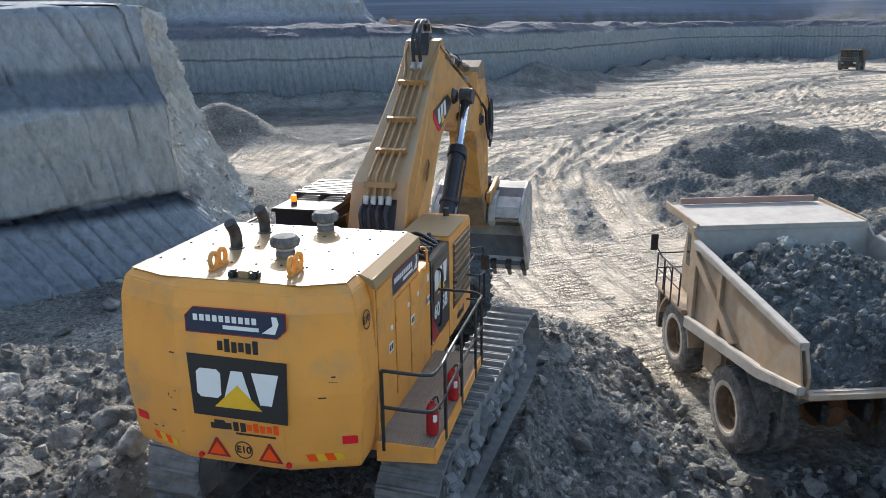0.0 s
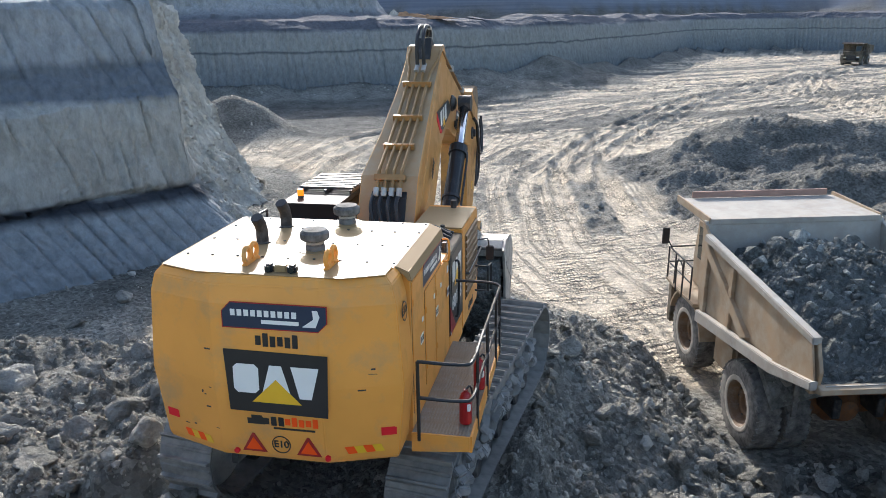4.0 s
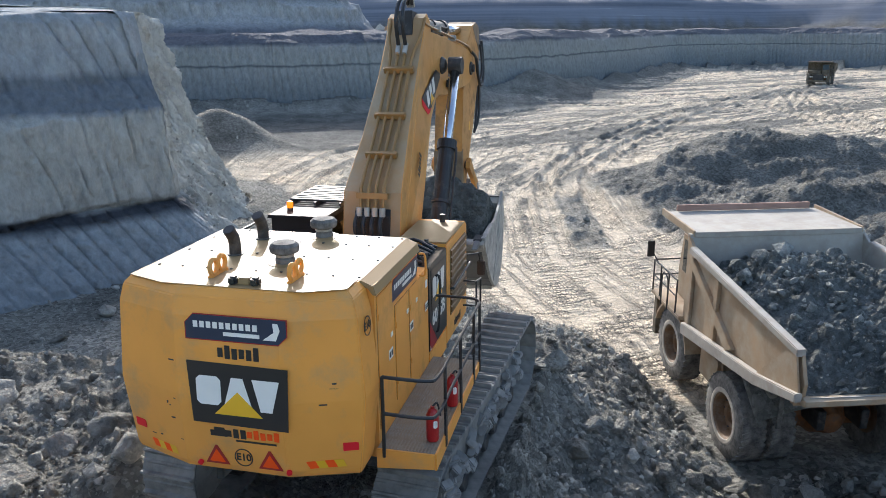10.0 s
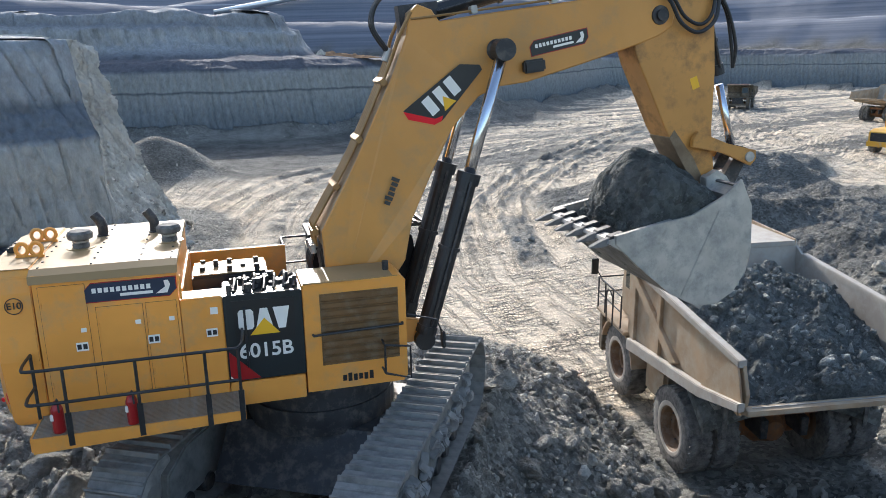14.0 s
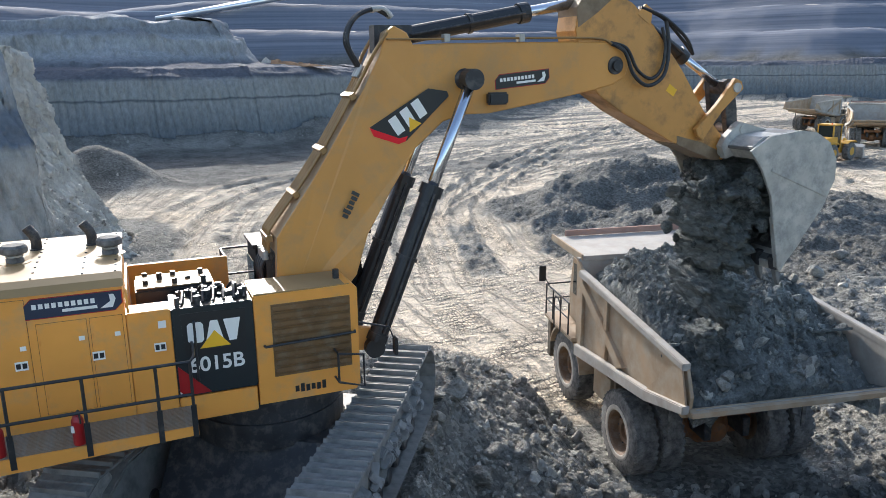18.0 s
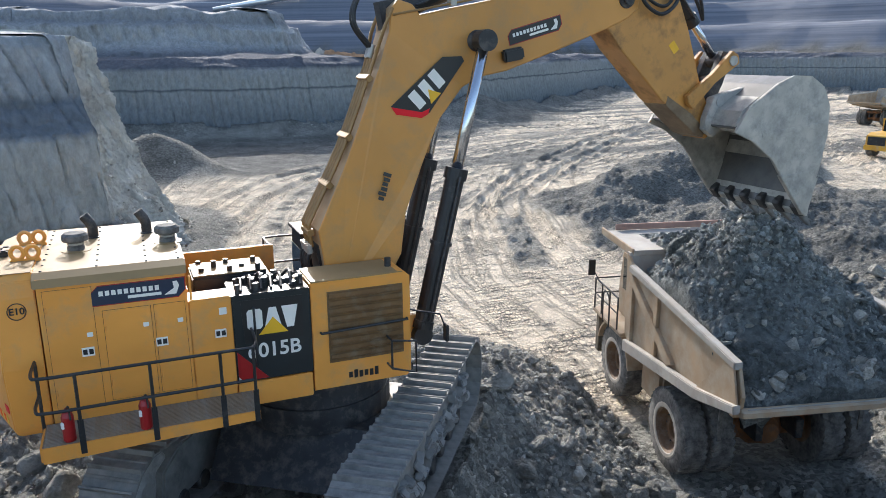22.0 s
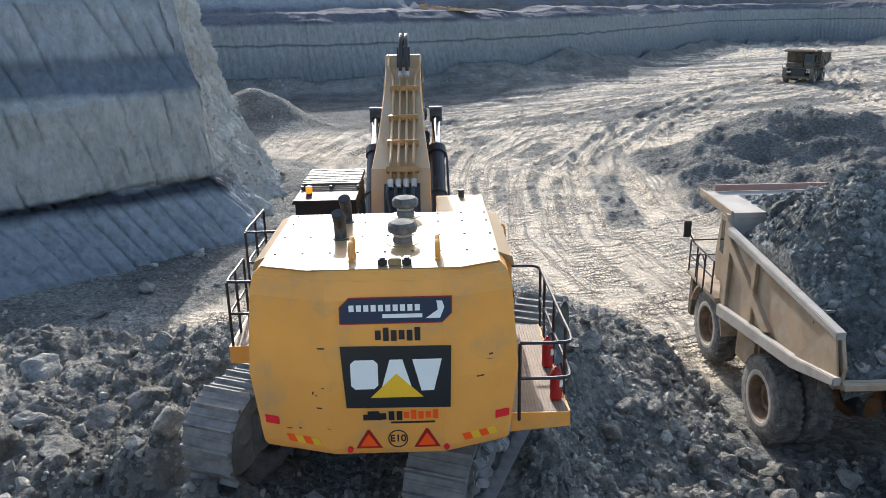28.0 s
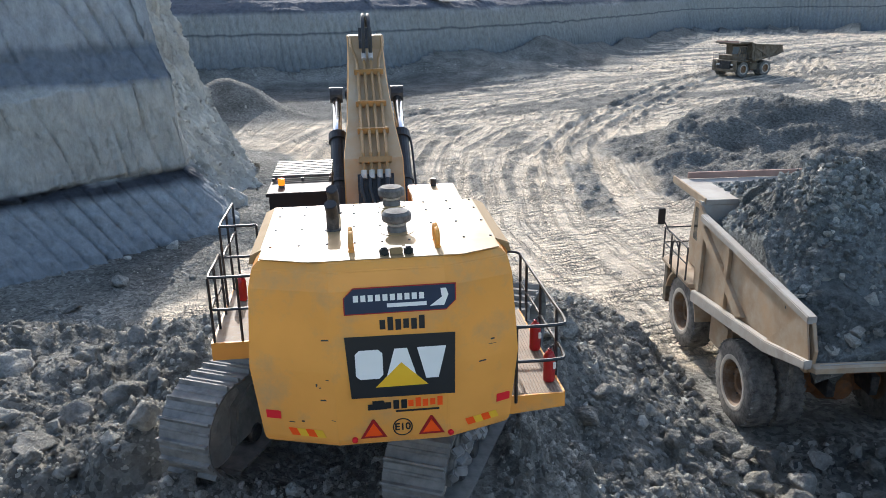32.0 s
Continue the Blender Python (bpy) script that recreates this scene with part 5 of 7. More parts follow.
    part("end_fascia", box((-2.49, -1.78, .38), (-1.52, -1.75, .645)), M_YELLOW, ldeck)
    part("step_box", box((-2.0, -1.2, .64), (-1.55, -.5, 1.0), .02), M_YELLOW, ldeck)
    part("filter_can", rod((-1.75, -1.45, .64), (-1.75, -1.45, 1.05), .11, n=16), M_ROOF, ldeck)
    for x, y, z in ((-2.44, -1.74, 1.62), (-2.44, -1.25, 1.62), (-2.44, -.70, 1.62), (-2.05, -1.74, 1.62), (-1.62, -1.74, 1.62), (-2.46, -.35, 1.95), (-2.46, .35, 1.95), (-2.46, 1.05, 1.95), (-1.90, -.35, 1.95)):
        part("rail_post", tube([(x, y, .45), (x, y, z)], .021, 6), M_BLACK, house, "black tubular rail post")
    for z in (1.62, 1.14):
        part("guard_rail", tube(arc([(-1.62, -1.74, z), (-2.34, -1.74, z), (-2.44, -1.64, z), (-2.44, -1.2, z), (-2.44, -.70, z)], 4), .021, 6), M_BLACK, house, "black tubular guard rail")
    for z in (1.95, 1.45):
        part("guard_rail", tube(arc([(-1.90, -.35, z), (-2.36, -.35, z), (-2.46, -.25, z), (-2.46, .4, z), (-2.46, 1.05, z)], 4), .021, 6), M_BLACK, house, "black tubular guard rail")
    e = part("fire_extinguisher", lathe([(0, 0), (.07, 0), (.075, .02), (.075, .32), (.05, .38), (.025, .40), (.025, .43), (0, .43)], 18, "z"), M_RED, house, "red fire extinguisher")
    e.matrix_basis = Matrix.Translation((-2.25, -.15, .65))
    # cab
    cab = part("cab", prism([(.02, .80), (1.75, .80), (1.95, 1.25), (1.78, 2.20), (1.55, 2.30), (.05, 2.30)], -1.72, -.74, .03), M_CABBLACK, house, "black operator cab with dark glass")
    part("rear_window", box((-1.60, .012, 1.55), (-.86, .022, 2.05), .003), M_GLASS, cab)
    part("right_window", box((-.742, .22, 1.35), (-.734, 1.55, 2.12), .003), M_GLASS, cab)
    part("left_window", box((-1.726, .22, 1.35), (-1.718, 1.55, 2.12), .003), M_GLASS, cab)
    part("windscreen", prism([(1.92, 1.32), (1.97, 1.30), (1.82, 2.16), (1.78, 2.12)], -1.62, -.84), M_GLASS, cab)
    part("cab_roof", prism([(-1.76, 2.29), (-.72, 2.29), (-.74, 2.35), (-1.74, 2.35)], .0, 1.62, .008, axis="y"), M_CABBLACK, cab)
    for x in (-1.70, -1.22, -.76):
        part("guard_bearer", box((x - .02, .75, 2.36), (x + .02, 2.05, 2.42)), M_DARK, cab)
    for k in range(9):
        part("guard_slat", box((-1.72, .85 + k * .14, 2.42), (-.74, .91 + k * .14, 2.45)), M_DARK, cab)
    bc = part("beacon", lathe([(0, 0), (.05, 0), (.05, .03), (0, .03)], 18, "z"), M_DARK, cab)
    bc.matrix_basis = Matrix.Translation((-1.54, .44, 2.35))
    part("amber_lens", lathe([(0, .03), (.052, .03), (.055, .10), (.05, .14), (0, .15)], 18, "z"), M_LAMP, bc)
    bm = bmesh.new()
    add_tube(bm, [(1.30, 1.15, 1.5), (1.50, 1.6, 1.42), (1.52, 1.68, 1.2)], .014, 6)
    add_box(bm, (1.46, 1.66, .98), (1.60, 1.71, 1.26), .015)
    part("mirror", bm, M_BLACK, house, "black mirror on an arm")
    part("front_grille_black", box((.2, 1.0, .5), (1.3, 1.22, .6)), M_DARK, house)
    return house


def build_boom():
    outline = [(-.16, -.22), (-.30, .05), (-.25, 1.00), (.41, 1.89), (1.24, 3.16), (1.52, 3.68), (1.60, 4.0), (1.76, 4.10), (1.96, 4.00), (2.06, 3.82), (2.64, 3.84), (4.81, 3.86), (5.62, 3.84), (5.98, 3.74), (6.10, 3.5), (6.02, 3.26), (5.80, 3.14), (5.38, 3.04), (4.3, 2.86), (3.37, 2.72), (2.9, 2.72), (2.55, 2.62), (2.06, 2.22), (1.62, 1.60), (1.18, .92), (.97, .28), (.62, -.12), (.15, -.30)]
    bm = prism(outline, -1, 1)
    for v in bm.verts:
        w = 0.50 - 0.15 * max(0, min(1, (v.co.z - 1.0) / 1.6))
        v.co.x = -.02 + (w if v.co.x > 0 else -w)
    bmesh.ops.bevel(bm, geom=[e for e in bm.edges if abs(e.verts[0].co.x - e.verts[1].co.x) < .25], offset=.018, segments=1, affect="EDGES")
    boom = part("boom", bm, M_BOOM, EXCAVATOR, "long bent dusty yellow boom")
    boom.data.materials.append(M_BOOMBACK)              # dust lies on the back and top plates
    for f in boom.data.polygons:
        f.material_index = 1 if abs(f.normal.x) < .5 and (f.normal.y < -.3 or f.normal.z > .5) else 0
    # dark foot opening with hoses
    part("foot_opening", prism([(-.32, -.1), (-.32, .62), (-.26, .74), (-.20, .62), (-.20, -.1)], -.30, .30), M_BLACK, boom)
    for k in range(4):
        x = -.22 + k * .14
        part("boom_hose", tube(arc([(x, -.36, .70), (x - .02, -.48, .45), (x + .03, -.42, .1), (x, -.3, -.25)], 5), .035, 8), M_BLACK, boom)
    for k in range(4):                                   # hard pipes up the back
        x = -.19 + k * .13
        side = -1 if k < 2 else 1
        top = [(x, .46, 2.08), (x, 1.18, 3.22)] + ([(x, 1.26, 3.42)] if k in (1, 2) else [(x * 1.5, 1.42, 3.68), (x * 1.6, 1.64, 4.0)])
        part("pipe", tube(arc([(x, -.35, .72), (x, -.33, 1.02), (x, -.24, 1.18), *top], 4), .03, 8), M_PIPE, boom)
        if k in (1, 2):
            part("pipe_joint", rod((x, 1.20, 3.34), (x, 1.30, 3.52), .045), M_STEEL, boom)
            part("hose", tube(arc([(x, 1.27, 3.48), (x * .9, 1.08, 3.88), (x * .8, 1.22, 4.22), (x * .7, 1.55, 4.36), (x * .6, 1.80, 4.26)], 6), .036, 8), M_BLACK, boom)
            part("elbow", tube(arc([(x * .7, 1.5, 4.35), (x * .65, 1.68, 4.36), (x * .6, 1.82, 4.24)], 4), .045, 8), M_STEEL, boom)
    for y, z in ((-.33, .95), (.12, 1.60), (.58, 2.25), (1.08, 3.05)):
        part("pipe_clamp", box((-.26, -.05, -.05), (.28, .05, .05), .008), M_PIPE, boom).matrix_basis = pose(0, y, z, 32 if y > -.3 else 0)
    for k in range(4):
        x = -.19 + k * .13
        part("valve_block", rod((x, -.40, .62), (x, -.40, .76), .05), M_STEEL, boom)
    for x0 in (.30, .34):                                # pipes along the top to the stick
        part("top_pipe", tube(arc([(x0, 1.62, 3.9), (x0, 2.2, 3.90), (x0, 3.4, 3.91), (x0, 4.8, 3.92), (x0, 5.5, 3.90), (x0 + .02, 5.72, 3.80)], 4), .02, 6), M_PIPE, boom)
    for y in (2.62, 3.95):
        part("top_clamp", box((.22, y - .05, 3.86), (.38, y + .05, 3.98), .01), M_STEEL, boom)
    part("arm_hose", tube(arc([(.36, 5.70, 3.82), (.44, 5.92, 3.68), (.46, 6.10, 3.30), (.46, 6.42, 3.10), (.46, 6.75, 3.28), (.42, 6.86, 3.75), (.38, 6.80, 4.2)], 5), .034, 8), M_BLACK, boom)
    part("arm_hose", tube(arc([(.30, 5.70, 3.84), (.40, 5.98, 3.74), (.42, 6.20, 3.38), (.42, 6.50, 3.22), (.42, 6.72, 3.38), (.40, 6.80, 3.75), (.36, 6.74, 4.1)], 5), .03, 8), M_BLACK, boom)
    s = .372
    em = part("emblem", plate([(-.60, -.14), (-.54, -.27), (-.14, -.41), (.0, -.37), (.73, .30), (.70, .38), (.38, .43)], .006), M_BKVINYL, boom, "dark leaf-shaped emblem with a red foot")
    em.matrix_basis = Matrix.Translation((s, 1.90, 2.72)) @ pose(0, 0, 0, 0, 0, 0) @ SIDE_M
    part("red_foot", plate([(-.60, -.15), (-.54, -.28), (-.14, -.42), (-.02, -.38), (.02, -.30), (-.12, -.33), (-.50, -.19)], .009), M_REFLECT, em)
    for k in range(3):
        shape = [(-.075, -.14), (-.075, .15), (.075, .15), (.075, -.14)]
        part("pale_block", plate(shape, .009), M_WHITE, em).matrix_basis = pose(-.16 + k * .19, -.13 + k * .125, 0, 0, 0, 33)
    part("yellow_peak", plate([(-.12, -.10), (.12, -.10), (0, .10)], .011), M_YVINYL, em).matrix_basis = pose(.10, -.09, 0, 0, 0, 33)
    word_bars(boom, Matrix.Translation((.455, .92, 1.42)) @ pose(0, 0, 0, 0, -5.5, 0) @ SIDE_M @ pose(0, 0, 0, 0, 0, 60), .46, .13, M_BKVINYL, 6)
    firm_plate(boom, Matrix.Translation((.333, 3.98, 3.26)) @ SIDE_M @ pose(0, 0, 0, 0, 0, 5), 1.0, .22, M_BKVINYL)
    for x in (-.395, .355):
        b = part("cylinder_boss", lathe([(0, -.06), (.16, -.06), (.17, 0), (.12, .06), (.06, .08), (0, .08)], 20, "x"), M_DARK, boom)
        b.matrix_basis = Matrix.Translation((x, 2.92, 3.28)) if x > 0 else Matrix.Translation((x, 2.92, 3.28)) @ pose(0, 0, 0, 0, 0, 180)
    part("work_lamp", box((.34, 3.30, 2.86), (.48, 3.66, 3.06), .03), M_BLACK, boom).matrix_basis = pose(0, 0, 0)
    part("end_pin", rod((-.44, 5.80, 3.456), (.42, 5.80, 3.456), .09, n=16), M_DARK, boom)
    part("knee_pin", rod((-.30, 1.80, 3.92), (.28, 1.80, 3.92), .09, n=16), M_STEEL, boom)
    part("knee_slot", box((-.14, 1.5, 3.70), (.12, 2.12, 4.12)), M_DARK, boom)
    return boom


def build_stick():
    outline = [(-1.16, .40), (-1.16, .74), (-.95, .92), (-.3, 1.06), (.3, 1.0), (1.29, .72), (2.2, .38), (2.9, .22), (3.14, .05), (3.12, -.12), (2.95, -.2), (2.6, -.25), (1.87, -.45), (.6, -.58), (0, -.58), (-.5, -.38), (-1.0, .05)]
    bm = prism(outline, -.33, .31, .015)
    stick = part("stick", bm, M_STICK, EXCAVATOR, "dusty worn yellow stick with bare patches")
    part("end_guard", prism([(2.0, -.43), (2.9, -.25), (3.05, -.16), (3.0, -.02), (2.5, -.10), (1.9, -.30)], -.337, .317, .006), M_GRIME, stick)
    part("worn_end", prism([(-1.18, .38), (-1.19, .76), (-.96, .95), (-.62, 1.02), (-.80, .5), (-.98, .1)], -.335, .315, .01), M_GRIME, stick)
    for x in (-.30, .28):
        part("cylinder_lug", prism([(-.12, .95), (-.05, 1.20), (.12, 1.20), (.25, .95)], x - .04, x + .04, .01), M_BOOM, stick)
    part("hinge_pin", rod((-.50, STICK_LEN, 0), (.48, STICK_LEN, 0), .10, n=18), M_STEEL, stick)
    part("rocker_pin", rod((-.46, ROCKER.x, ROCKER.y), (.44, ROCKER.x, ROCKER.y), .10, n=18), M_DARK, stick)
    part("safety_sign", plate([(-.10, -.07), (.10, -.07), (.10, .07), (-.10, .07)], .004), M_YVINYL, stick).matrix_basis = Matrix.Translation((.311, 1.30, .30)) @ SIDE_M
    part("pivot_boss", lathe([(0, 0), (.16, 0), (.15, .05), (0, .06)], 20, "x"), M_DARK, stick).matrix_basis = Matrix.Translation((.31, 0, 0))
    for k in range(2):
        part("side_hose", tube(arc([(.30 - k * .06, -.1, 1.1), (.34 - k * .06, .4, 1.22), (.34 - k * .05, 1.0, 1.20 - .05 * k), (.28, 1.35, 1.08)], 5), .03, 8), M_BLACK, stick)
    return stick


def build_bucket():
    """Open shell: curved back with thick side plates, lip and teeth; y runs from hinge to teeth, z to the outside of the back."""
    W = 1.20
    prof = [(-.12, .0), (-.16, .42), (-.02, 1.10), (.16, 1.45), (.48, 1.72), (.85, 1.80), (1.22, 1.68), (1.62, 1.28), (1.95, .72), (2.18, .22), (2.26, .02)]
    bm = bmesh.new()
    inner = []
    for i, p in enumerate(prof):
        a, b = Vector(prof[max(i - 1, 0)]), Vector(prof[min(i + 1, len(prof) - 1)])
        d = (b - a).normalized()
        n = Vector((d.y, -d.x))
        inner.append(Vector(p) + n * .05)
    add_prism(bm, [*prof, *[tuple(q) for q in inner[::-1]]], -W + .03, W - .03)
    bucket = part("bucket_shell", bm, M_SCOUR, EXCAVATOR, "worn bare steel digging bucket")
    side = [(-.12, -.10), (-.20, .42), (-.02, 1.12), (.16, 1.47), (.48, 1.74), (.85, 1.82), (1.22, 1.70), (1.62, 1.30), (1.97, .74), (2.20, .24), (2.30, -.05), (1.7, .02), (.9, .14), (.3, .06)]
    for x in (-W, W):
        sp = part("side_plate", prism(side, x - .03, x + .03, .008), M_STEEL, bucket)
        part("wear_bar", prism([(1.28, .06), (2.30, -.07), (2.34, .06), (2.05, .62), (1.75, .55)], x - .05, x + .05, .01), M_STEEL, sp)
        part("rib", prism([(.36, .30), (.42, .24), (1.45, 1.38), (1.38, 1.45)], x - .045, x + .045, .006), M_STEEL, sp)
    part("lip", prism([(2.10, .22), (2.20, .30), (2.44, .02), (2.40, -.03), (2.26, -.02)], -W - .02, W + .02, .01), M_STEEL, bucket)
    tooth = prism([(2.34, -.05), (2.34, .07), (2.52, .06), (2.74, -.01), (2.72, -.03), (2.52, -.05)], -.055, .055, .01)
    t = part("tooth", tooth, M_TOOTH, bucket)
    for k in range(1, 6):
        same("tooth", t, Matrix.Translation((0, 0, 0)), bucket)
    teeth = [o for o in bucket.children if o.name.startswith("tooth")]
    for k, o in enumerate(teeth):
        o.matrix_basis = Matrix.Translation((-W + .10 + k * (2 * W - .2) / 5, 0, 0))
    adapter = part("tooth_adapter", prism([(2.10, .02), (2.14, .16), (2.38, .10), (2.42, .0), (2.36, -.07), (2.12, -.05)], -.085, .085, .012), M_DARK, bucket)
    for k in range(1, 6):
        same("tooth_adapter", adapter, Matrix.Translation((k * (2 * W - .2) / 5, 0, 0)), bucket)
    for a in [o for o in bucket.children if o.name.startswith("tooth_adapter")]:
        a.matrix_basis = Matrix.Translation((-W + .10, 0, 0)) @ a.matrix_basis
    for k in range(4):
        y = .9 + k * .28
        i = 1.62 - k * .0
        part("heel_strip", prism([(1.05 + k * .22, 1.80 - k * .26), (1.13 + k * .22, 1.83 - k * .28), (1.22 + k * .22, 1.70 - k * .30), (1.15 + k * .22, 1.66 - k * .30)], -W + .06, W - .06, .008), M_STEEL, bucket)
    for x in (-.55, .42):
        part("ear", prism([(-.16, -.14), (-.30, .02), (-.44, .40), (-.32, .58), (-.06, .95), (.06, 1.2), (.12, .9), (.14, .2), (.1, -.1)], x - .05, x + .11, .012), M_STEEL, bucket)
    part("torsion_box", prism([(-.14, .02), (-.22, .30), (-.12, .72), (.10, .70), (.14, .10)], -W + .04, W - .04, .02), M_STEEL, bucket)
    part("link_pin", rod((-.60, EAR.x, EAR.y), (.55, EAR.x, EAR.y), .085, n=16), M_STEEL, bucket)
    return bucket


def build_cylinder(name, barrel, reach, r, rr, label):
    """A barrel along y from its foot, and a rod along y that ends at its eye."""
    bm = bmesh.new()
    add_rod(bm, (0, .12, 0), (0, barrel, 0), r, n=18)
    add_rod(bm, (0, barrel - .16, 0), (0, barrel + .02, 0), r * 1.22, n=18)
    add_rod(bm, (0, .10, 0), (0, .24, 0), r * 1.12, n=18)
    add_rod(bm, (-.12, 0, 0), (.12, 0, 0), r * 1.05, n=16)
    tube_ob = part(name + "_barrel", bm, M_BLACK, EXCAVATOR, label)
    part("side_line", tube(arc([(r * 1.1, .3, 0), (r * 1.35, .5, 0), (r * 1.35, barrel - .5, 0), (r * 1.2, barrel - .1, 0)], 4), .022, 6), M_DARK, tube_ob)
    part("band", rod((0, barrel * .55, 0), (0, barrel * .55 + .06, 0), r * 1.18), M_DARK, tube_ob)
    bm = bmesh.new()
    add_rod(bm, (0, -reach, 0), (0, 0, 0), rr, n=18)
    rod_ob = part(name + "_rod", bm, M_CHROME, EXCAVATOR, "polished chrome piston rod", smooth=True)
    part("rod_eye", rod((-.13, 0, 0), (.13, 0, 0), rr * 1.75, n=18), M_DARK, rod_ob)
    return tube_ob, rod_ob


def build_links():
    plates = [prism([(-.14, -.14), (-.17, .0), (-.12, .14), (ROCKER_LEN * .5, .10), (ROCKER_LEN + .10, .14), (ROCKER_LEN + .16, 0), (ROCKER_LEN + .10, -.14), (ROCKER_LEN * .5, -.08)], x - .05, x + .05, .01) for x in (.40, -.42)]
    rocker = part("rocker_arm", plates[0], M_STICK, EXCAVATOR, "yellow paired rocker arms")
    part("twin_arm", plates[1], M_STICK, rocker)
    part("rocker_end", rod((-.50, ROCKER_LEN, 0), (.48, ROCKER_LEN, 0), .09, n=16), M_STEEL, rocker)
    bm = bmesh.new()
    for x in (-.22, .18):
        add_prism(bm, [(-.13, -.12), (-.16, 0), (-.12, .12), (LINK_LEN * .5, .15), (LINK_LEN + .1, .12), (LINK_LEN + .15, 0), (LINK_LEN + .1, -.12), (LINK_LEN * .5, -.13)], x - .07, x + .07, .01)
    add_rod(bm, (-.2, LINK_LEN * .5, 0), (.2, LINK_LEN * .5, 0), .1, n=12)
    link = part("bucket_link", bm, M_DARK, EXCAVATOR, "grimy dark bucket link")
    return rocker, link


def build_crawler():
    """Two tracks with plates, rollers and wheels, and the car body between them."""
    turn = pose(-.01, .0, 0, 0, 0, -18.4)
    R, half, width, x0 = .70, 2.50, .85, 1.74
    car = part("car_body", prism([(-1.5, .45), (-1.1, .95), (-.9, 1.25), (.9, 1.25), (1.1, .95), (1.5, .45)], -1.25, 1.25, .03), M_DARK, EXCAVATOR, "dark car body between the tracks")
    car.matrix_basis = turn
    part("ring_base", lathe([(1.2, 1.2), (1.2, 1.60), (0, 1.60), (0, 1.2)], 36, "z"), M_DARK, car)
    shoe = bmesh.new()
    add_box(shoe, (-width / 2, -.150, -.022), (width / 2, .150, .018), .006)
    for y, up in ((-.115, .085), (.05, .035)):
        add_prism(shoe, [(y - .03, .016), (y - .014, up), (y + .014, up), (y + .03, .016)], -width / 2 + .01, width / 2 - .01)
    first = None
    for side in (-1, 1):
        x = side * x0
        fr = part("track_frame", prism([(-2.3, .30), (-2.2, .92), (-1.7, 1.16), (1.7, 1.16), (2.2, .92), (2.3, .30)], x - .24, x + .24, .03), M_TRACK, EXCAVATOR, "muddy track frame")
        fr.matrix_basis = turn
        for y, n in ((half, "idler_wheel"), (-half, "drive_sprocket")):
            part(n, lathe([(0, -.14), (.16, -.16), (.30, -.10), (.60, -.12), (.655, -.09), (.655, .09), (.60, .12), (.30, .10), (.16, .16), (0, .14)], 28, "x"), M_STEEL, fr).matrix_basis = Matrix.Translation((x, y, R + .05))
        for k in range(7):
            part("track_roller", lathe([(0, -.26), (.14, -.26), (.17, -.22), (.17, .22), (.14, .26), (0, .26)], 16, "x"), M_DARK, fr).matrix_basis = Matrix.Translation((x, -1.8 + k * .6, .26))
        bm = bmesh.new()
        rng = random.Random(side + 5)
        for k in range(70):
            add_box(bm, (-.06, -.10, -.07), (.06, .10, .07), .02, Matrix.Translation((x + side * .25 + rng.uniform(-.02, .06), rng.uniform(-2.3, 2.3), rng.uniform(.45, .95))) @ Euler((rng.uniform(0, 3), rng.uniform(0, 3), rng.uniform(0, 3))).to_matrix().to_4x4())
        tagged(part("caked_mud", bm, M_MUD, fr), "grey mud caked on the track frame", kind="stuff")
        total = 4 * half + 2 * math.pi * R
        count = 50
        for k in range(count):
            s = k * total / count
            if s < 2 * half:
                m = pose(x, -half + s, 2 * R + .05 - .05 * math.sin(math.pi * s / (2 * half)))
            elif s < 2 * half + math.pi * R:
                a = (s - 2 * half) / R
                m = pose(x, half + R * math.sin(a), R + .05 + R * math.cos(a), -math.degrees(a))
            elif s < 4 * half + math.pi * R:
                m = pose(x, half - (s - 2 * half - math.pi * R), .05, 180)
            else:
                a = (s - 4 * half - math.pi * R) / R
                m = pose(x, -half - R * math.sin(a), R + .05 - R * math.cos(a), 180 - math.degrees(a))
            if first is None:
                first = part("track_plate", shoe, M_TRACK, fr)
                first.matrix_basis = m
            else:
                same("track_plate", first, m, fr)


EXCAVATOR = empty("excavator", "large dusty yellow crawler excavator on broken marl", "excavator", Matrix.Translation(EXC))
HOUSE = build_house()
BOOM_OB = build_boom()
STICK_OB = build_stick()
BUCKET_OB = build_bucket()
ROCKER_OB, LINK_OB = build_links()
BOOM_CYLS = [build_cylinder("boom_cylinder", 2.75, 2.6, .155, .095, "black boom lift cylinder") for _ in (0, 1)]
STICK_CYL = build_cylinder("stick_cylinder", 2.45, 2.3, .14, .09, "black stick cylinder")
BUCKET_CYL = build_cylinder("bucket_cylinder", 1.35, 1.3, .12, .075, "black bucket cylinder")
build_crawler()


# ---- haul trucks: y ahead, origin on the ground under the rear axle ----
TYRE_R, WHEELBASE = 1.08, 4.215


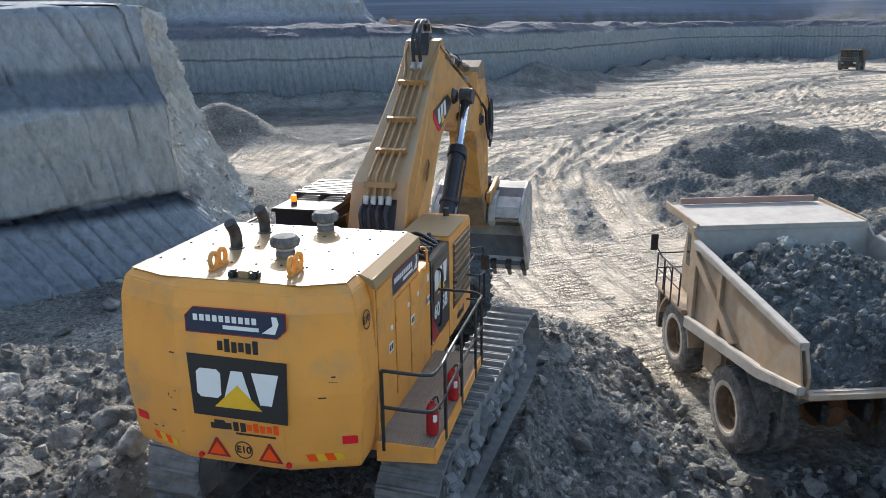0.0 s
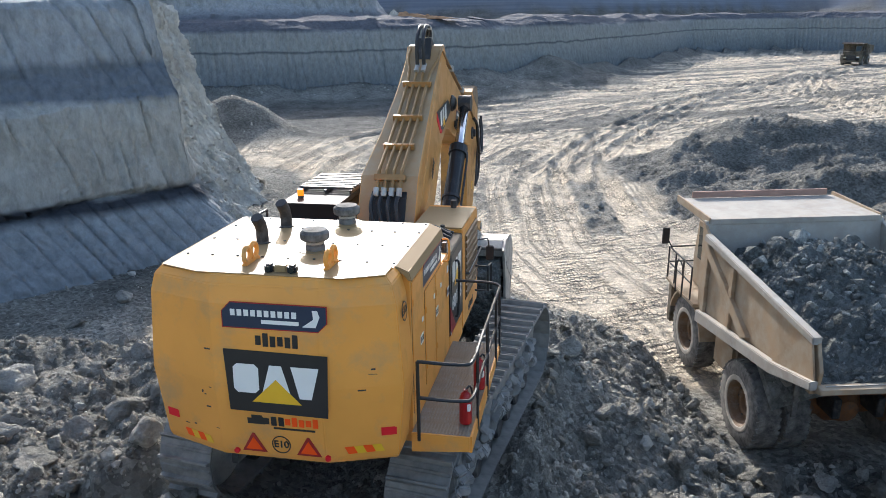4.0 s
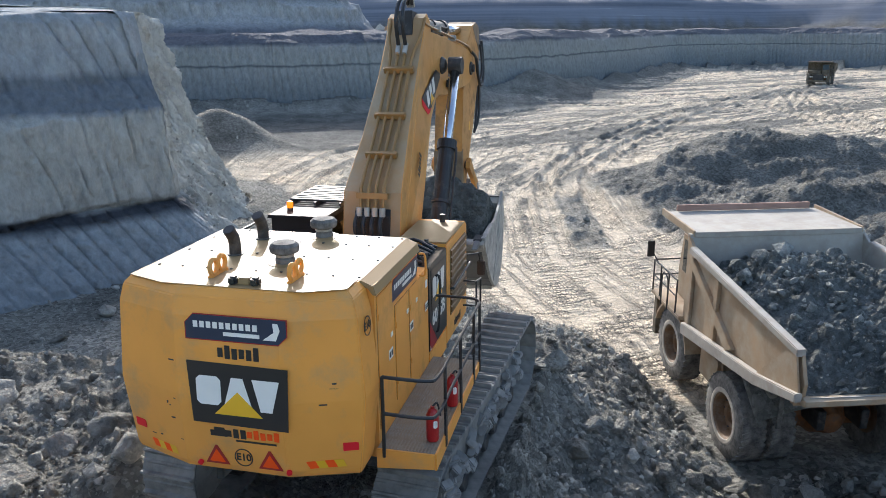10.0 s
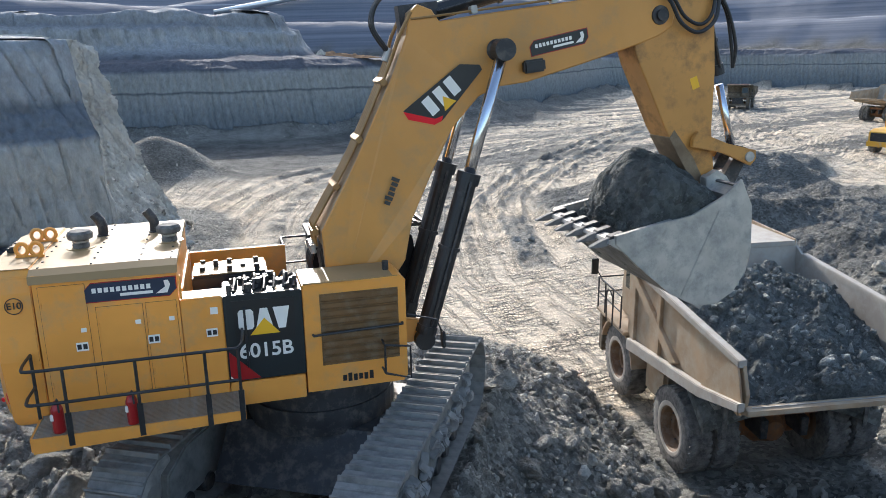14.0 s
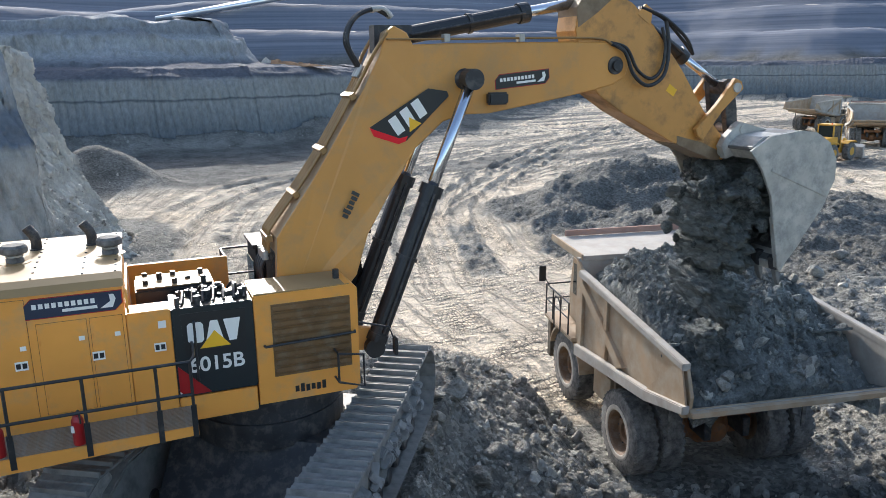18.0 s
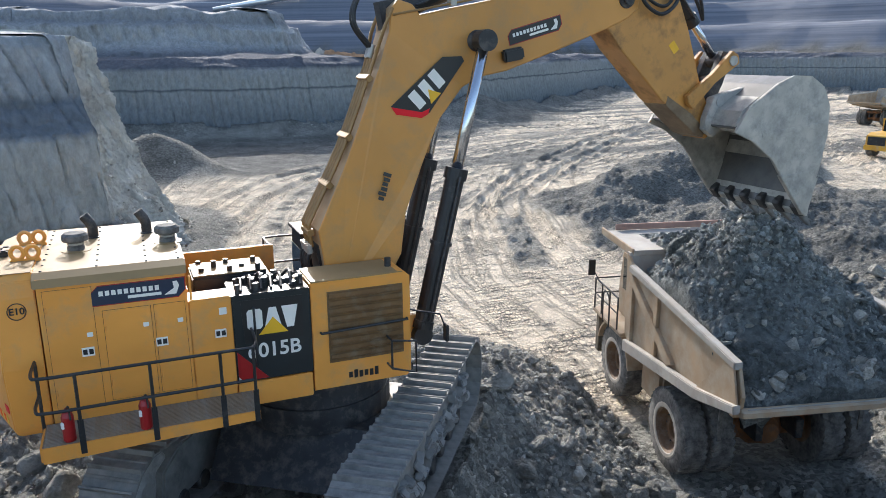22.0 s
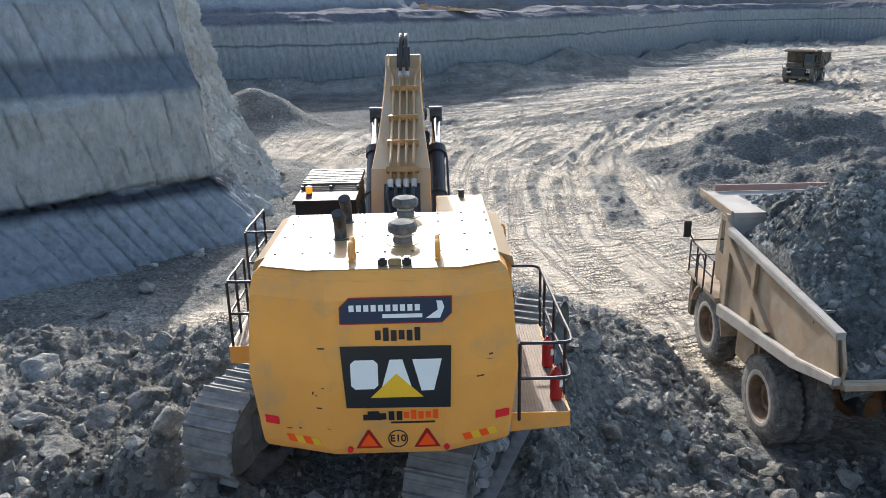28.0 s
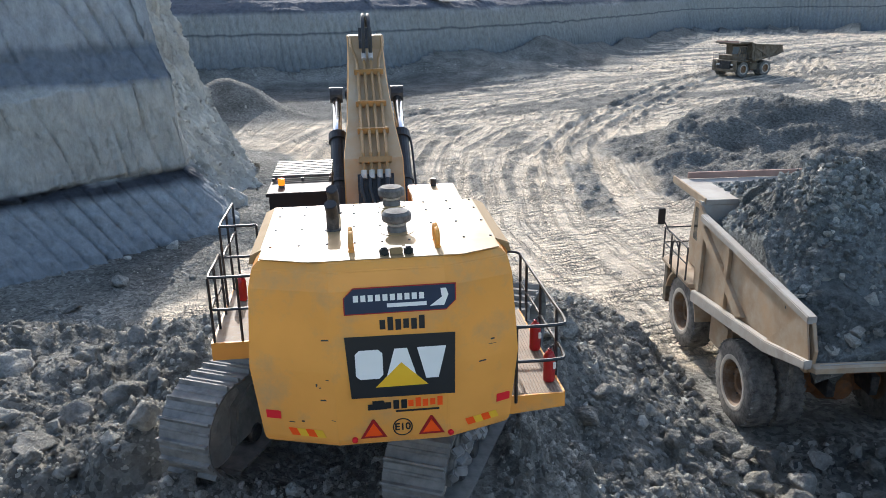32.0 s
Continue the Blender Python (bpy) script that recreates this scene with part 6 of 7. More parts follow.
def build_wheel(parent, x, y, outer, name, tmpl=None):
    """A dusty earthmover tyre on a dished rim; outer is the side that faces out."""
    if tmpl:
        w = same(name, tmpl, pose(x, y, TYRE_R, 0, 0, 0 if outer > 0 else 180), parent)
        for c in tmpl.children:
            o = same(c.name.split(".")[0], c, c.matrix_basis.copy(), w)
        return w
    prof = [(.56, -.29), (.70, -.31), (.98, -.30), (1.055, -.25), (1.07, -.12), (1.07, .12), (1.055, .25), (.98, .30), (.70, .31), (.56, .29)]
    t = part(name, lathe(prof, 44, "x", caps=False), M_RUBBER, parent, "dusty black earthmover tyre", smooth=True)
    t.matrix_basis = pose(x, y, TYRE_R, 0, 0, 0 if outer > 0 else 180)
    bm = bmesh.new()
    for k in range(36):
        a = k * 10
        for s in (-1, 1):
            m = pose(0, 0, 0, a + (5 if s > 0 else 0)) @ Matrix.Translation((s * .14, 0, 1.065)) @ pose(0, 0, 0, 0, 0, 22 * s)
            add_box(bm, (-.15, -.06, -.03), (.15, .06, .010), 0, m)
    tread = part("tread", bm, M_RUBBER, t, "chunky tread lugs")
    rim = part("rim", lathe([(0, .02), (.20, .02), (.22, .10), (.30, .12), (.33, .04), (.46, .06), (.52, .26), (.565, .30), (.565, -.28), (.30, -.20), (0, -.20)], 36, "x"), M_RIM, t, "faded tan dished rim")
    part("sidewall_ring", lathe([(.565, .30), (.585, .318), (.66, .322), (.70, .312), (.70, .29), (.565, .28)], 40, "x", caps=False), M_PALEDUST, t, "pale dusty ring round the rim")
    nut = part("wheel_nut", rod((.05, .40, 0), (.09, .40, 0), .024, n=6), M_DARK, t)
    for k in range(1, 10):
        same("wheel_nut", nut, pose(0, 0, 0, 36 * k), t)
    return t


def build_truck():
    tr = empty("haul_truck", "dusty tan rigid haul truck on the pit floor", "dump truck", group="haul trucks")
    w0 = build_wheel(tr, 1.92, WHEELBASE, 1, "front_wheel")
    build_wheel(tr, -1.92, WHEELBASE, -1, "front_wheel", w0)
    for x, o in ((2.13, 1), (1.43, 1), (-1.43, -1), (-2.13, -1)):
        build_wheel(tr, x, 0, o, "rear_wheel", w0)
    part("frame_rail", box((-.62, -1.0, 1.15), (-.42, 5.4, 1.65), .02), M_DARK, tr)
    part("frame_rail", box((.42, -1.0, 1.15), (.62, 5.4, 1.65), .02), M_DARK, tr)
    ax = part("rear_axle", lathe([(0, -1.15), (.30, -1.15), (.34, -.5), (.50, -.3), (.52, 0), (.50, .3), (.34, .5), (.30, 1.15), (0, 1.15)], 24, "x"), M_RUST, tr, "rusty orange rear axle housing")
    ax.matrix_basis = Matrix.Translation((0, 0, 1.10))
    part("differential_cover", lathe([(0, -.62), (.26, -.60), (.36, -.45), (.38, -.2), (0, -.2)], 24, "y"), M_RUST, ax)
    # dark box added in place of the shade under the bed
    part("gearbox", box((-.55, .75, .62), (.55, 2.4, 1.5), .1), M_DARK, tr, "dark box added to fill the bright gap under the bed")
    part("cross_member", box((-.9, -.95, 1.72), (.9, -.70, 1.98), .03), M_RUST, tr)
    for x in (-.75, .75):
        part("suspension_strut", rod((x, -.25, .95), (x * .8, .15, 2.0), .14), M_RUST, tr)
    # body: sloping floor, side walls with ribs, front wall, canopy
    W = 2.42
    floor = part("bed_floor", prism([(-3.30, 3.22), (-3.30, 3.34), (-1.6, 2.86), (2.2, 2.20), (2.75, 2.60), (2.9, 2.55), (2.3, 2.05), (-1.6, 2.70)], -W + .1, W - .1, .01), M_BED, tr, "scoured grey steel bed floor")
    part("tail_lip", prism([(-3.40, 3.20), (-3.40, 3.31), (-3.20, 3.33), (-3.10, 3.12)], -W - .05, W + .05, .015), M_TRUCK, floor)
    for k in range(5):
        part("floor_rib", box((-W + .2, -2.6 + k * 1.05, 0), (W - .2, -2.45 + k * 1.05, .22), .01), M_TRUCK, floor).matrix_basis = Matrix.Translation((0, 0, 2.78 - k * .17))
    for s in (-1, 1):
        wall = part("bed_side", prism([(-3.20, 3.24), (-3.25, 3.60), (-2.98, 4.22), (2.62, 4.55), (3.05, 4.80), (2.95, 2.55), (2.55, 2.14), (-1.6, 2.80)], s * W - (.05 if s > 0 else .03), s * W + (.03 if s > 0 else .05), .01), M_BED if s > 0 else M_TRUCK, tr, "dented bed side wall")
        part("top_rail", prism([(-3.02, 4.10), (-3.02, 4.26), (2.62, 4.60), (2.62, 4.42)], s * W - (.06 if s > 0 else .14), s * W + (.14 if s > 0 else .06), .02), M_BED, wall, "pale dust-worn top rail")
        part("lower_rail", prism([(-3.28, 3.25), (-3.28, 3.44), (-1.6, 3.04), (2.6, 2.46), (2.6, 2.14), (-1.6, 2.76)], s * W + (.05 if s > 0 else -.22), s * W + (.22 if s > 0 else -.05), .02), M_BED, wall, "dusty greyish lower rail")
        x0, x1 = (W + .03, W + .12) if s > 0 else (-W - .12, -W - .03)
        for y in (2.35, .75):                     # upright and slanting stiffeners
            part("stiffener", prism([(y, 2.5 + (2.2 - y) * .16), (y + .20, 2.5 + (2.2 - y) * .16), (y + .20, 4.44 - (2.4 - y) * .06), (y, 4.42 - (2.4 - y) * .06)], x0, x1, .015), M_TRUCK, wall)
        part("brace", prism([(2.50, 4.40), (2.50, 4.10), (.05, 2.80), (-.30, 2.98)], x0 - .01, x1 + .02, .015), M_TRUCK, wall)
        part("rear_post", prism([(-3.24, 3.40), (-2.96, 4.20), (-2.75, 4.20), (-1.5, 3.0), (-1.8, 3.05)], x0, x1 - .05, .01), M_TRUCK, wall)
        part("lift_hole", lathe([(0, 0), (.075, 0), (.075, .02), (0, .02)], 16, "x"), M_BLACK, wall).matrix_basis = Matrix.Translation((s * (W + .115) - (.02 if s > 0 else 0), -2.75, 4.12))
        part("mud_flap", box((s * 1.78 - .05, -1.4, 1.5), (s * 1.78 + .05, -1.36, 2.75)), M_RUBBER, tr)
    part("bed_front", prism([(2.55, 2.15), (2.72, 2.15), (3.16, 4.82), (2.96, 4.84)], -W, W, .01), M_BED, tr)
    can = part("canopy", prism([(2.92, 4.76), (2.92, 4.90), (5.35, 4.84), (5.45, 4.74), (5.40, 4.68), (3.05, 4.70)], -2.32, 2.32, .015), M_BED, tr, "pale dusty cab canopy")
    part("plank", box((-1.95, 5.28, 4.86), (2.10, 5.36, 5.04), .01), M_BOARD, can, "weathered pinkish plank")
    part("canopy_rim", box((-2.36, 2.95, 4.74), (-2.30, 5.4, 4.94), .01), M_TRUCK, can)
    part("canopy_rim", box((2.30, 2.95, 4.74), (2.36, 5.4, 4.94), .01), M_TRUCK, can)
    for k in range(4):
        part("canopy_rib", box((-1.8 + k * 1.15, 3.2, 4.55), (-1.68 + k * 1.15, 5.3, 4.69), .01), M_TRUCK, can)
    # cab and front
    cab = part("cab", prism([(3.35, 2.35), (5.0, 2.35), (5.05, 3.2), (4.85, 4.35), (3.35, 4.35)], -1.85, -.55, .04), M_TRUCK, tr, "tan cab under the canopy")
    part("windscreen", prism([(5.055, 3.22), (5.075, 3.22), (4.88, 4.22), (4.86, 4.22)], -1.74, -.66), M_GLASS, cab)
    part("side_window", box((-1.872, 3.55, 3.22), (-1.862, 4.70, 4.18), .003), M_GLASS, cab)
    part("rear_window", box((-1.7, 3.335, 3.3), (-.7, 3.345, 4.1), .003), M_GLASS, cab)
    part("door_line", box((-1.868, 3.48, 2.45), (-1.860, 3.50, 4.2)), M_BLACK, cab)
    deck = part("front_deck", box((-2.45, 3.25, 2.22), (2.40, 5.55, 2.34), .02), M_TRUCK, tr, "tan front deck with rails")
    part("hood_box", box((-.4, 3.6, 2.34), (2.0, 4.9, 3.0), .05), M_OLIVE, deck)
    grille = part("radiator", box((-1.0, 5.40, 1.15), (1.0, 5.66, 2.22), .03), M_BLACK, tr, "dark radiator front")
    for k in range(7):
        part("radiator_slat", box((-.95, 5.66, 1.22 + k * .14), (.95, 5.69, 1.28 + k * .14)), M_DARK, grille)
    part("bumper", prism([(5.35, .72), (5.85, .78), (5.85, 1.10), (5.35, 1.12)], -2.0, 2.0, .03), M_OLIVE, tr)
    for x in (-1.55, -1.2, 1.2, 1.55):
        part("headlight", lathe([(0, 0), (.14, 0), (.13, .05), (0, .06)], 18, "y"), M_WHITE, tr).matrix_basis = Matrix.Translation((x, 5.56, 1.75))
    for s in (-1, 1):
        bm = bmesh.new()
        arcpts = [(WHEELBASE + 1.30 * math.cos(radians(a)), TYRE_R + 1.22 * math.sin(radians(a))) for a in range(15, 170, 14)]
        inn = [(WHEELBASE + 1.24 * math.cos(radians(a)), TYRE_R + 1.16 * math.sin(radians(a))) for a in range(15, 170, 14)]
        part("fender", prism(arcpts + inn[::-1], s * 2.28 - (.68 if s > 0 else 0), s * 2.28 + (.68 if s < 0 else 0)), M_TRUCK, tr)
        part("fuel_tank" if s < 0 else "oil_tank", box((s * 1.6 - .45, 1.25, .95), (s * 1.6 + .45, 2.55, 1.95), .1), M_TRUCK, tr)
        part("stairs", box((s * 1.95 - .28, 5.55, .8), (s * 1.95 + .28, 5.80, 2.25), .02), M_OLIVE, tr)
    bm = bmesh.new()
    for y in (3.6, 4.25, 4.9, 5.5):
        add_tube(bm, [(-2.42, y, 2.3), (-2.42, y, 3.30)], .025, 6)
    add_tube(bm, [(-2.42, 3.6, 3.30), (-2.42, 5.5, 3.30), (-1.5, 5.52, 3.30)], .025, 6)
    add_tube(bm, [(-2.42, 3.6, 2.82), (-2.42, 5.5, 2.82), (-1.5, 5.52, 2.82)], .022, 6)
    add_tube(bm, arc([(-2.52, 4.0, 2.25), (-2.54, 4.0, 3.15), (-2.54, 4.45, 3.2), (-2.52, 4.5, 2.25)], 4), .022, 6)
    part("left_rail", bm, M_DARK, tr, "dark tube rail")
    bm = bmesh.new()
    for x in (.2, 1.3, 2.35):
        add_tube(bm, [(x, 5.52, 2.3), (x, 5.52, 3.3)], .025, 6)
    add_tube(bm, [(-.2, 5.52, 3.30), (2.37, 5.52, 3.30), (2.37, 3.8, 3.3)], .025, 6)
    add_tube(bm, [(-.2, 5.52, 2.82), (2.37, 5.52, 2.82), (2.37, 3.8, 2.82)], .022, 6)
    part("right_rail", bm, M_DARK, tr, "dark tube rail")
    bm = bmesh.new()
    add_tube(bm, [(-2.35, 5.3, 3.2), (-2.62, 5.35, 3.7)], .02, 6)
    add_box(bm, (-2.74, 5.31, 3.45), (-2.52, 5.36, 3.95), .02)
    part("mirror", bm, M_BLACK, tr)
    return tr


def clod_mesh(name, rng, points=16, flat=1.0):
    """An angular broken lump about one metre across."""
    bm = bmesh.new()
    for _ in range(points):
        v = Vector((rng.gauss(0, 1), rng.gauss(0, 1), rng.gauss(0, 1))).normalized() * rng.uniform(.41, .5)
        bm.verts.new((v.x * rng.uniform(.85, 1.2), v.y, v.z * flat))
    r = bmesh.ops.convex_hull(bm, input=bm.verts)
    bmesh.ops.delete(bm, geom=[g for g in r["geom_interior"] if isinstance(g, bmesh.types.BMVert)], context="VERTS")
    me = bpy.data.meshes.new(name)
    bm.to_mesh(me)
    bm.free()
    return me


def soil_mesh(name, seed):
    """A crumbly lump of soil about one metre across."""
    bm = bmesh.new()
    bmesh.ops.create_icosphere(bm, subdivisions=3, radius=.45)
    for v in bm.verts:
        d = v.co.normalized()
        v.co += d * (.30 * noise.noise(d * 1.6 + Vector((seed, 0, 0))) + .16 * noise.noise(d * 4.5 + Vector((0, seed, 0))) + .09 * noise.noise(d * 11 + Vector((0, 0, seed))))
    me = bpy.data.meshes.new(name)
    bm.to_mesh(me)
    bm.free()
    return me


def heap_mesh(name, nx, ny, x0, x1, y0, y1, height, material, rough, seed, base=0.0):
    """A heap of broken marl over a rectangle; height(x, y) gives its top, base its underside."""
    xs, ys = np.meshgrid(np.linspace(x0, x1, nx), np.linspace(y0, y1, ny), indexing="ij")
    z = height(xs, ys) + np.maximum(stones(xs, ys, .62, seed + 11, .45), stones(xs, ys, .27, seed + 21, .7)) * .8 + rough * .7 * fbm(xs / .55, ys / .55, seed, 5, .62) + rough * .5 * np.abs(fbm(xs / .2, ys / .2, seed + 5, 3))
    lo = np.broadcast_to(base, xs.shape) if np.isscalar(base) else base(xs, ys)
    z = np.maximum(z, lo + .01)
    verts = [(a, b, c) for a, b, c in zip(xs.ravel(), ys.ravel(), z.ravel())]
    idx = np.arange(nx * ny).reshape(nx, ny)
    faces = np.stack([idx[:-1, :-1], idx[1:, :-1], idx[1:, 1:], idx[:-1, 1:]], -1).reshape(-1, 4).tolist()
    ring = [*idx[:, 0], *idx[-1, 1:], *idx[-2::-1, -1], *idx[0, -2:0:-1]]
    n = len(verts)
    verts += [(xs.ravel()[i], ys.ravel()[i], float(lo.ravel()[i]) - .05) for i in ring]
    m = len(ring)
    faces += [(int(ring[k]), n + k, n + (k + 1) % m, int(ring[(k + 1) % m])) for k in range(m)]
    faces.append(tuple(n + k for k in range(m))[::-1])
    me = bpy.data.meshes.new(name)
    me.from_pydata(verts, [], faces)
    me.materials.append(material)
    return me, (xs, ys, z)


def stones_on(grid, count, lo, hi, seed, name, material, parent, label=""):
    """Loose lumps bedded in a heap, joined."""
    rng = np.random.RandomState(seed)
    xs, ys, z = grid
    kinds = [clod_mesh("lump", random.Random(seed * 7 + k), 12) for k in range(8)]
    return scatter(name, [(xs[i, j], ys[i, j], z[i, j], lo * (hi / lo) ** (rng.rand() ** 2.2)) for i, j in zip(rng.randint(2, xs.shape[0] - 2, count), rng.randint(2, xs.shape[1] - 2, count))], kinds, material, rng, parent, label)


def scatter(name, places, kinds, material, rng, parent=None, label="", sink=.12):
    """Many lumps in one mesh: places are x, y, z, size."""
    base = []
    for me in kinds:
        co = np.array([v.co[:] for v in me.vertices])
        base.append((co, [tuple(p.vertices) for p in me.polygons]))
    V, F, n = [], [], 0
    for x, y, z, s in places:
        co, fs = base[rng.randint(len(base))]
        e = Euler(rng.uniform(0, 6.28, 3)).to_matrix()
        c = (co * np.array([1, rng.uniform(.7, 1), rng.uniform(.55, .9)]) * s) @ np.array(e).T + (x, y, z + s * sink)
        V.append(c)
        F += [tuple(i + n for i in f) for f in fs]
        n += len(c)
    me = bpy.data.meshes.new(name)
    me.from_pydata(np.concatenate(V).tolist(), [], F)
    me.materials.append(material)
    ob = new(name, me)
    if parent is not None:
        ob.parent = parent
    if label:
        tagged(ob, label)
    ob["kind"] = "stuff"
    return ob


TRUCK_POSE = pose(9.25, 16.95, 0.0, 1.6, 0, 3.6)
TRUCK = build_truck()
TRUCK.matrix_basis = TRUCK_POSE


def bed_base(x, y):
    return np.where(y < -1.6, 2.86 + (-1.6 - y) * .28, 2.86 - (y + 1.6) * .174)


def build_load():
    def first(x, y):
        peak = 4.62 - .20 * np.abs(y - 1.0) ** 1.25 - .22 * (np.abs(x) / 1.6) ** 2 - .15 * np.maximum(x - .5, 0) ** 1.3
        return np.minimum(peak, 4.7 + 0 * x)
    me, grid = heap_mesh("bed_load", 100, 128, -2.30, 2.30, -3.15, 2.7, first, M_LOAD, .26, 501, bed_base)
    load = new("bed_load", me)
    load.matrix_basis = TRUCK_POSE
    tagged(load, "heap of dark broken marl in the truck bed", "rubble")
    stones_on(grid, 1000, .05, .36, 61, "bedded_rubble", M_LUMP, load)
    kinds = [clod_mesh("slab", random.Random(90 + k), 18, .75) for k in range(4)]
    for k, (x, y, s) in enumerate(((-1.0, 1.9, .75), (-.2, 2.2, .8), (-1.9, .9, .55), (.9, 1.8, .6), (-2.05, -2.1, .6), (-.2, -2.5, .5), (.9, -2.5, .55), (-1.7, 1.6, .6), (-.3, -.6, .45))):
        mesh = kinds[k % 4]
        if not mesh.materials:
            mesh.materials.append(M_LUMP)
        o = new("slab", mesh)
        o.parent = load
        zz = float(first(np.array(x), np.array(y))) + .10
        o.matrix_basis = Matrix.Translation((x, y, max(zz, float(bed_base(np.array(x), np.array(y))) + .15))) @ Euler((k, k * 1.7, k * 2.3)).to_matrix().to_4x4() @ Matrix.Scale(s, 4)

    def cone(x, y):
        r = np.hypot((x + .1) / 1.0, (y - .75) / 1.3)
        return 6.3 - .62 * np.maximum(r - .25, 0) ** 1.12 - .85 * np.maximum(x - .35, 0) ** 1.3
    layers = []

    def tail(x, y):
        return 3.55 + .72 * np.minimum(y + 3.1, 1.6) + .34 * np.maximum(y + 1.5, 0) - .22 * (np.abs(x) / 1.6) ** 2 - .12 * np.maximum(x - .5, 0) ** 1.3
    for k, (reach, cap, up, seed, back) in enumerate(((2.28, 4.95, 1.28, 531, -2.0), (1.75, 5.6, 1.95, 541, -1.2), (1.10, 9.0, 2.6, 551, -.5))):
        def shape(x, y, reach=reach, cap=cap, back=back):
            r = np.hypot((x - .1) / reach, (y - .45) / (reach * 1.22))
            return np.minimum(np.minimum(cone(x, y), cap) - 2.2 * np.maximum(r - .92, 0), tail(x, y) - .12 + .55 * (y - back) + .25 * k)
        me, grid = heap_mesh("added_load", 96, 104, -reach, reach, back, min(.2 + reach * 1.15, 2.75), shape, M_LITLOAD, .24, seed, lambda x, y, up=up: bed_base(x, y) + up)
        ob = new("added_load", me)
        tagged(ob, "heap of freshly dumped dark marl in the truck bed", "rubble", "dumped layers")
        stones_on(grid, 1500, .05, .30, 67 + k, "bedded_rubble", M_LUMP, ob)
        stones_on(grid, 320, .06, .34, 167 + k, "bedded_rubble", M_RUBBLE, ob)
        layers.append(ob)
    me, grid = heap_mesh("added_load", 92, 72, -2.26, 2.26, -3.12, .4, tail, M_LITLOAD, .24, 571, lambda x, y: np.minimum(tail(x, y) - .22, bed_base(x, y) + .9))
    ob = new("added_load", me)
    tagged(ob, "slope of dumped dark marl at the tail of the truck bed", "rubble", "dumped layers")
    stones_on(grid, 1100, .05, .30, 83, "bedded_rubble", M_LUMP, ob)
    stones_on(grid, 260, .07, .48, 183, "bedded_rubble", M_RUBBLE, ob)
    layers.append(ob)

    def spill(x, y):
        return 5.55 - .33 * (y - 2.6) - .20 * np.abs(x - .3) ** 1.5
    me, grid = heap_mesh("spilled_load", 70, 40, -1.45, 2.25, 2.70, 4.75, spill, M_LITLOAD, .16, 561, 4.86)
    ob = new("spilled_load", me)
    tagged(ob, "dark marl spilled over onto the cab canopy", "rubble", "dumped layers")
    stones_on(grid, 420, .05, .30, 71, "bedded_rubble", M_LUMP, ob)
    return load, layers, ob


LOAD, ADDED, SPILL = build_load()


# ---- the bucketful: lumps that ride in the bucket and then fall into the bed ----
def slab_mesh(name, seed):
    """A crumbling slab of soil, wide along x, about one metre in each direction before it is sized."""
    bm = bmesh.new()
    bmesh.ops.create_cube(bm, size=.86)
    bmesh.ops.subdivide_edges(bm, edges=bm.edges, cuts=13, use_grid_fill=True)
    off = Vector((seed * 3.1, seed * 1.7, seed))
    for v in bm.verts:
        d = v.co.copy()
        round_off = d.normalized() * .48
        v.co = d.lerp(round_off, .45)
        q = Vector((d.x * 2.2, d.y, d.z))
        v.co += d.normalized() * (.22 * noise.noise(q * 3 + off) + .12 * noise.noise(q * 7 + off) + .06 * noise.noise(q * 15 + off))
    me = bpy.data.meshes.new(name)
    bm.to_mesh(me)
    bm.free()
    return me


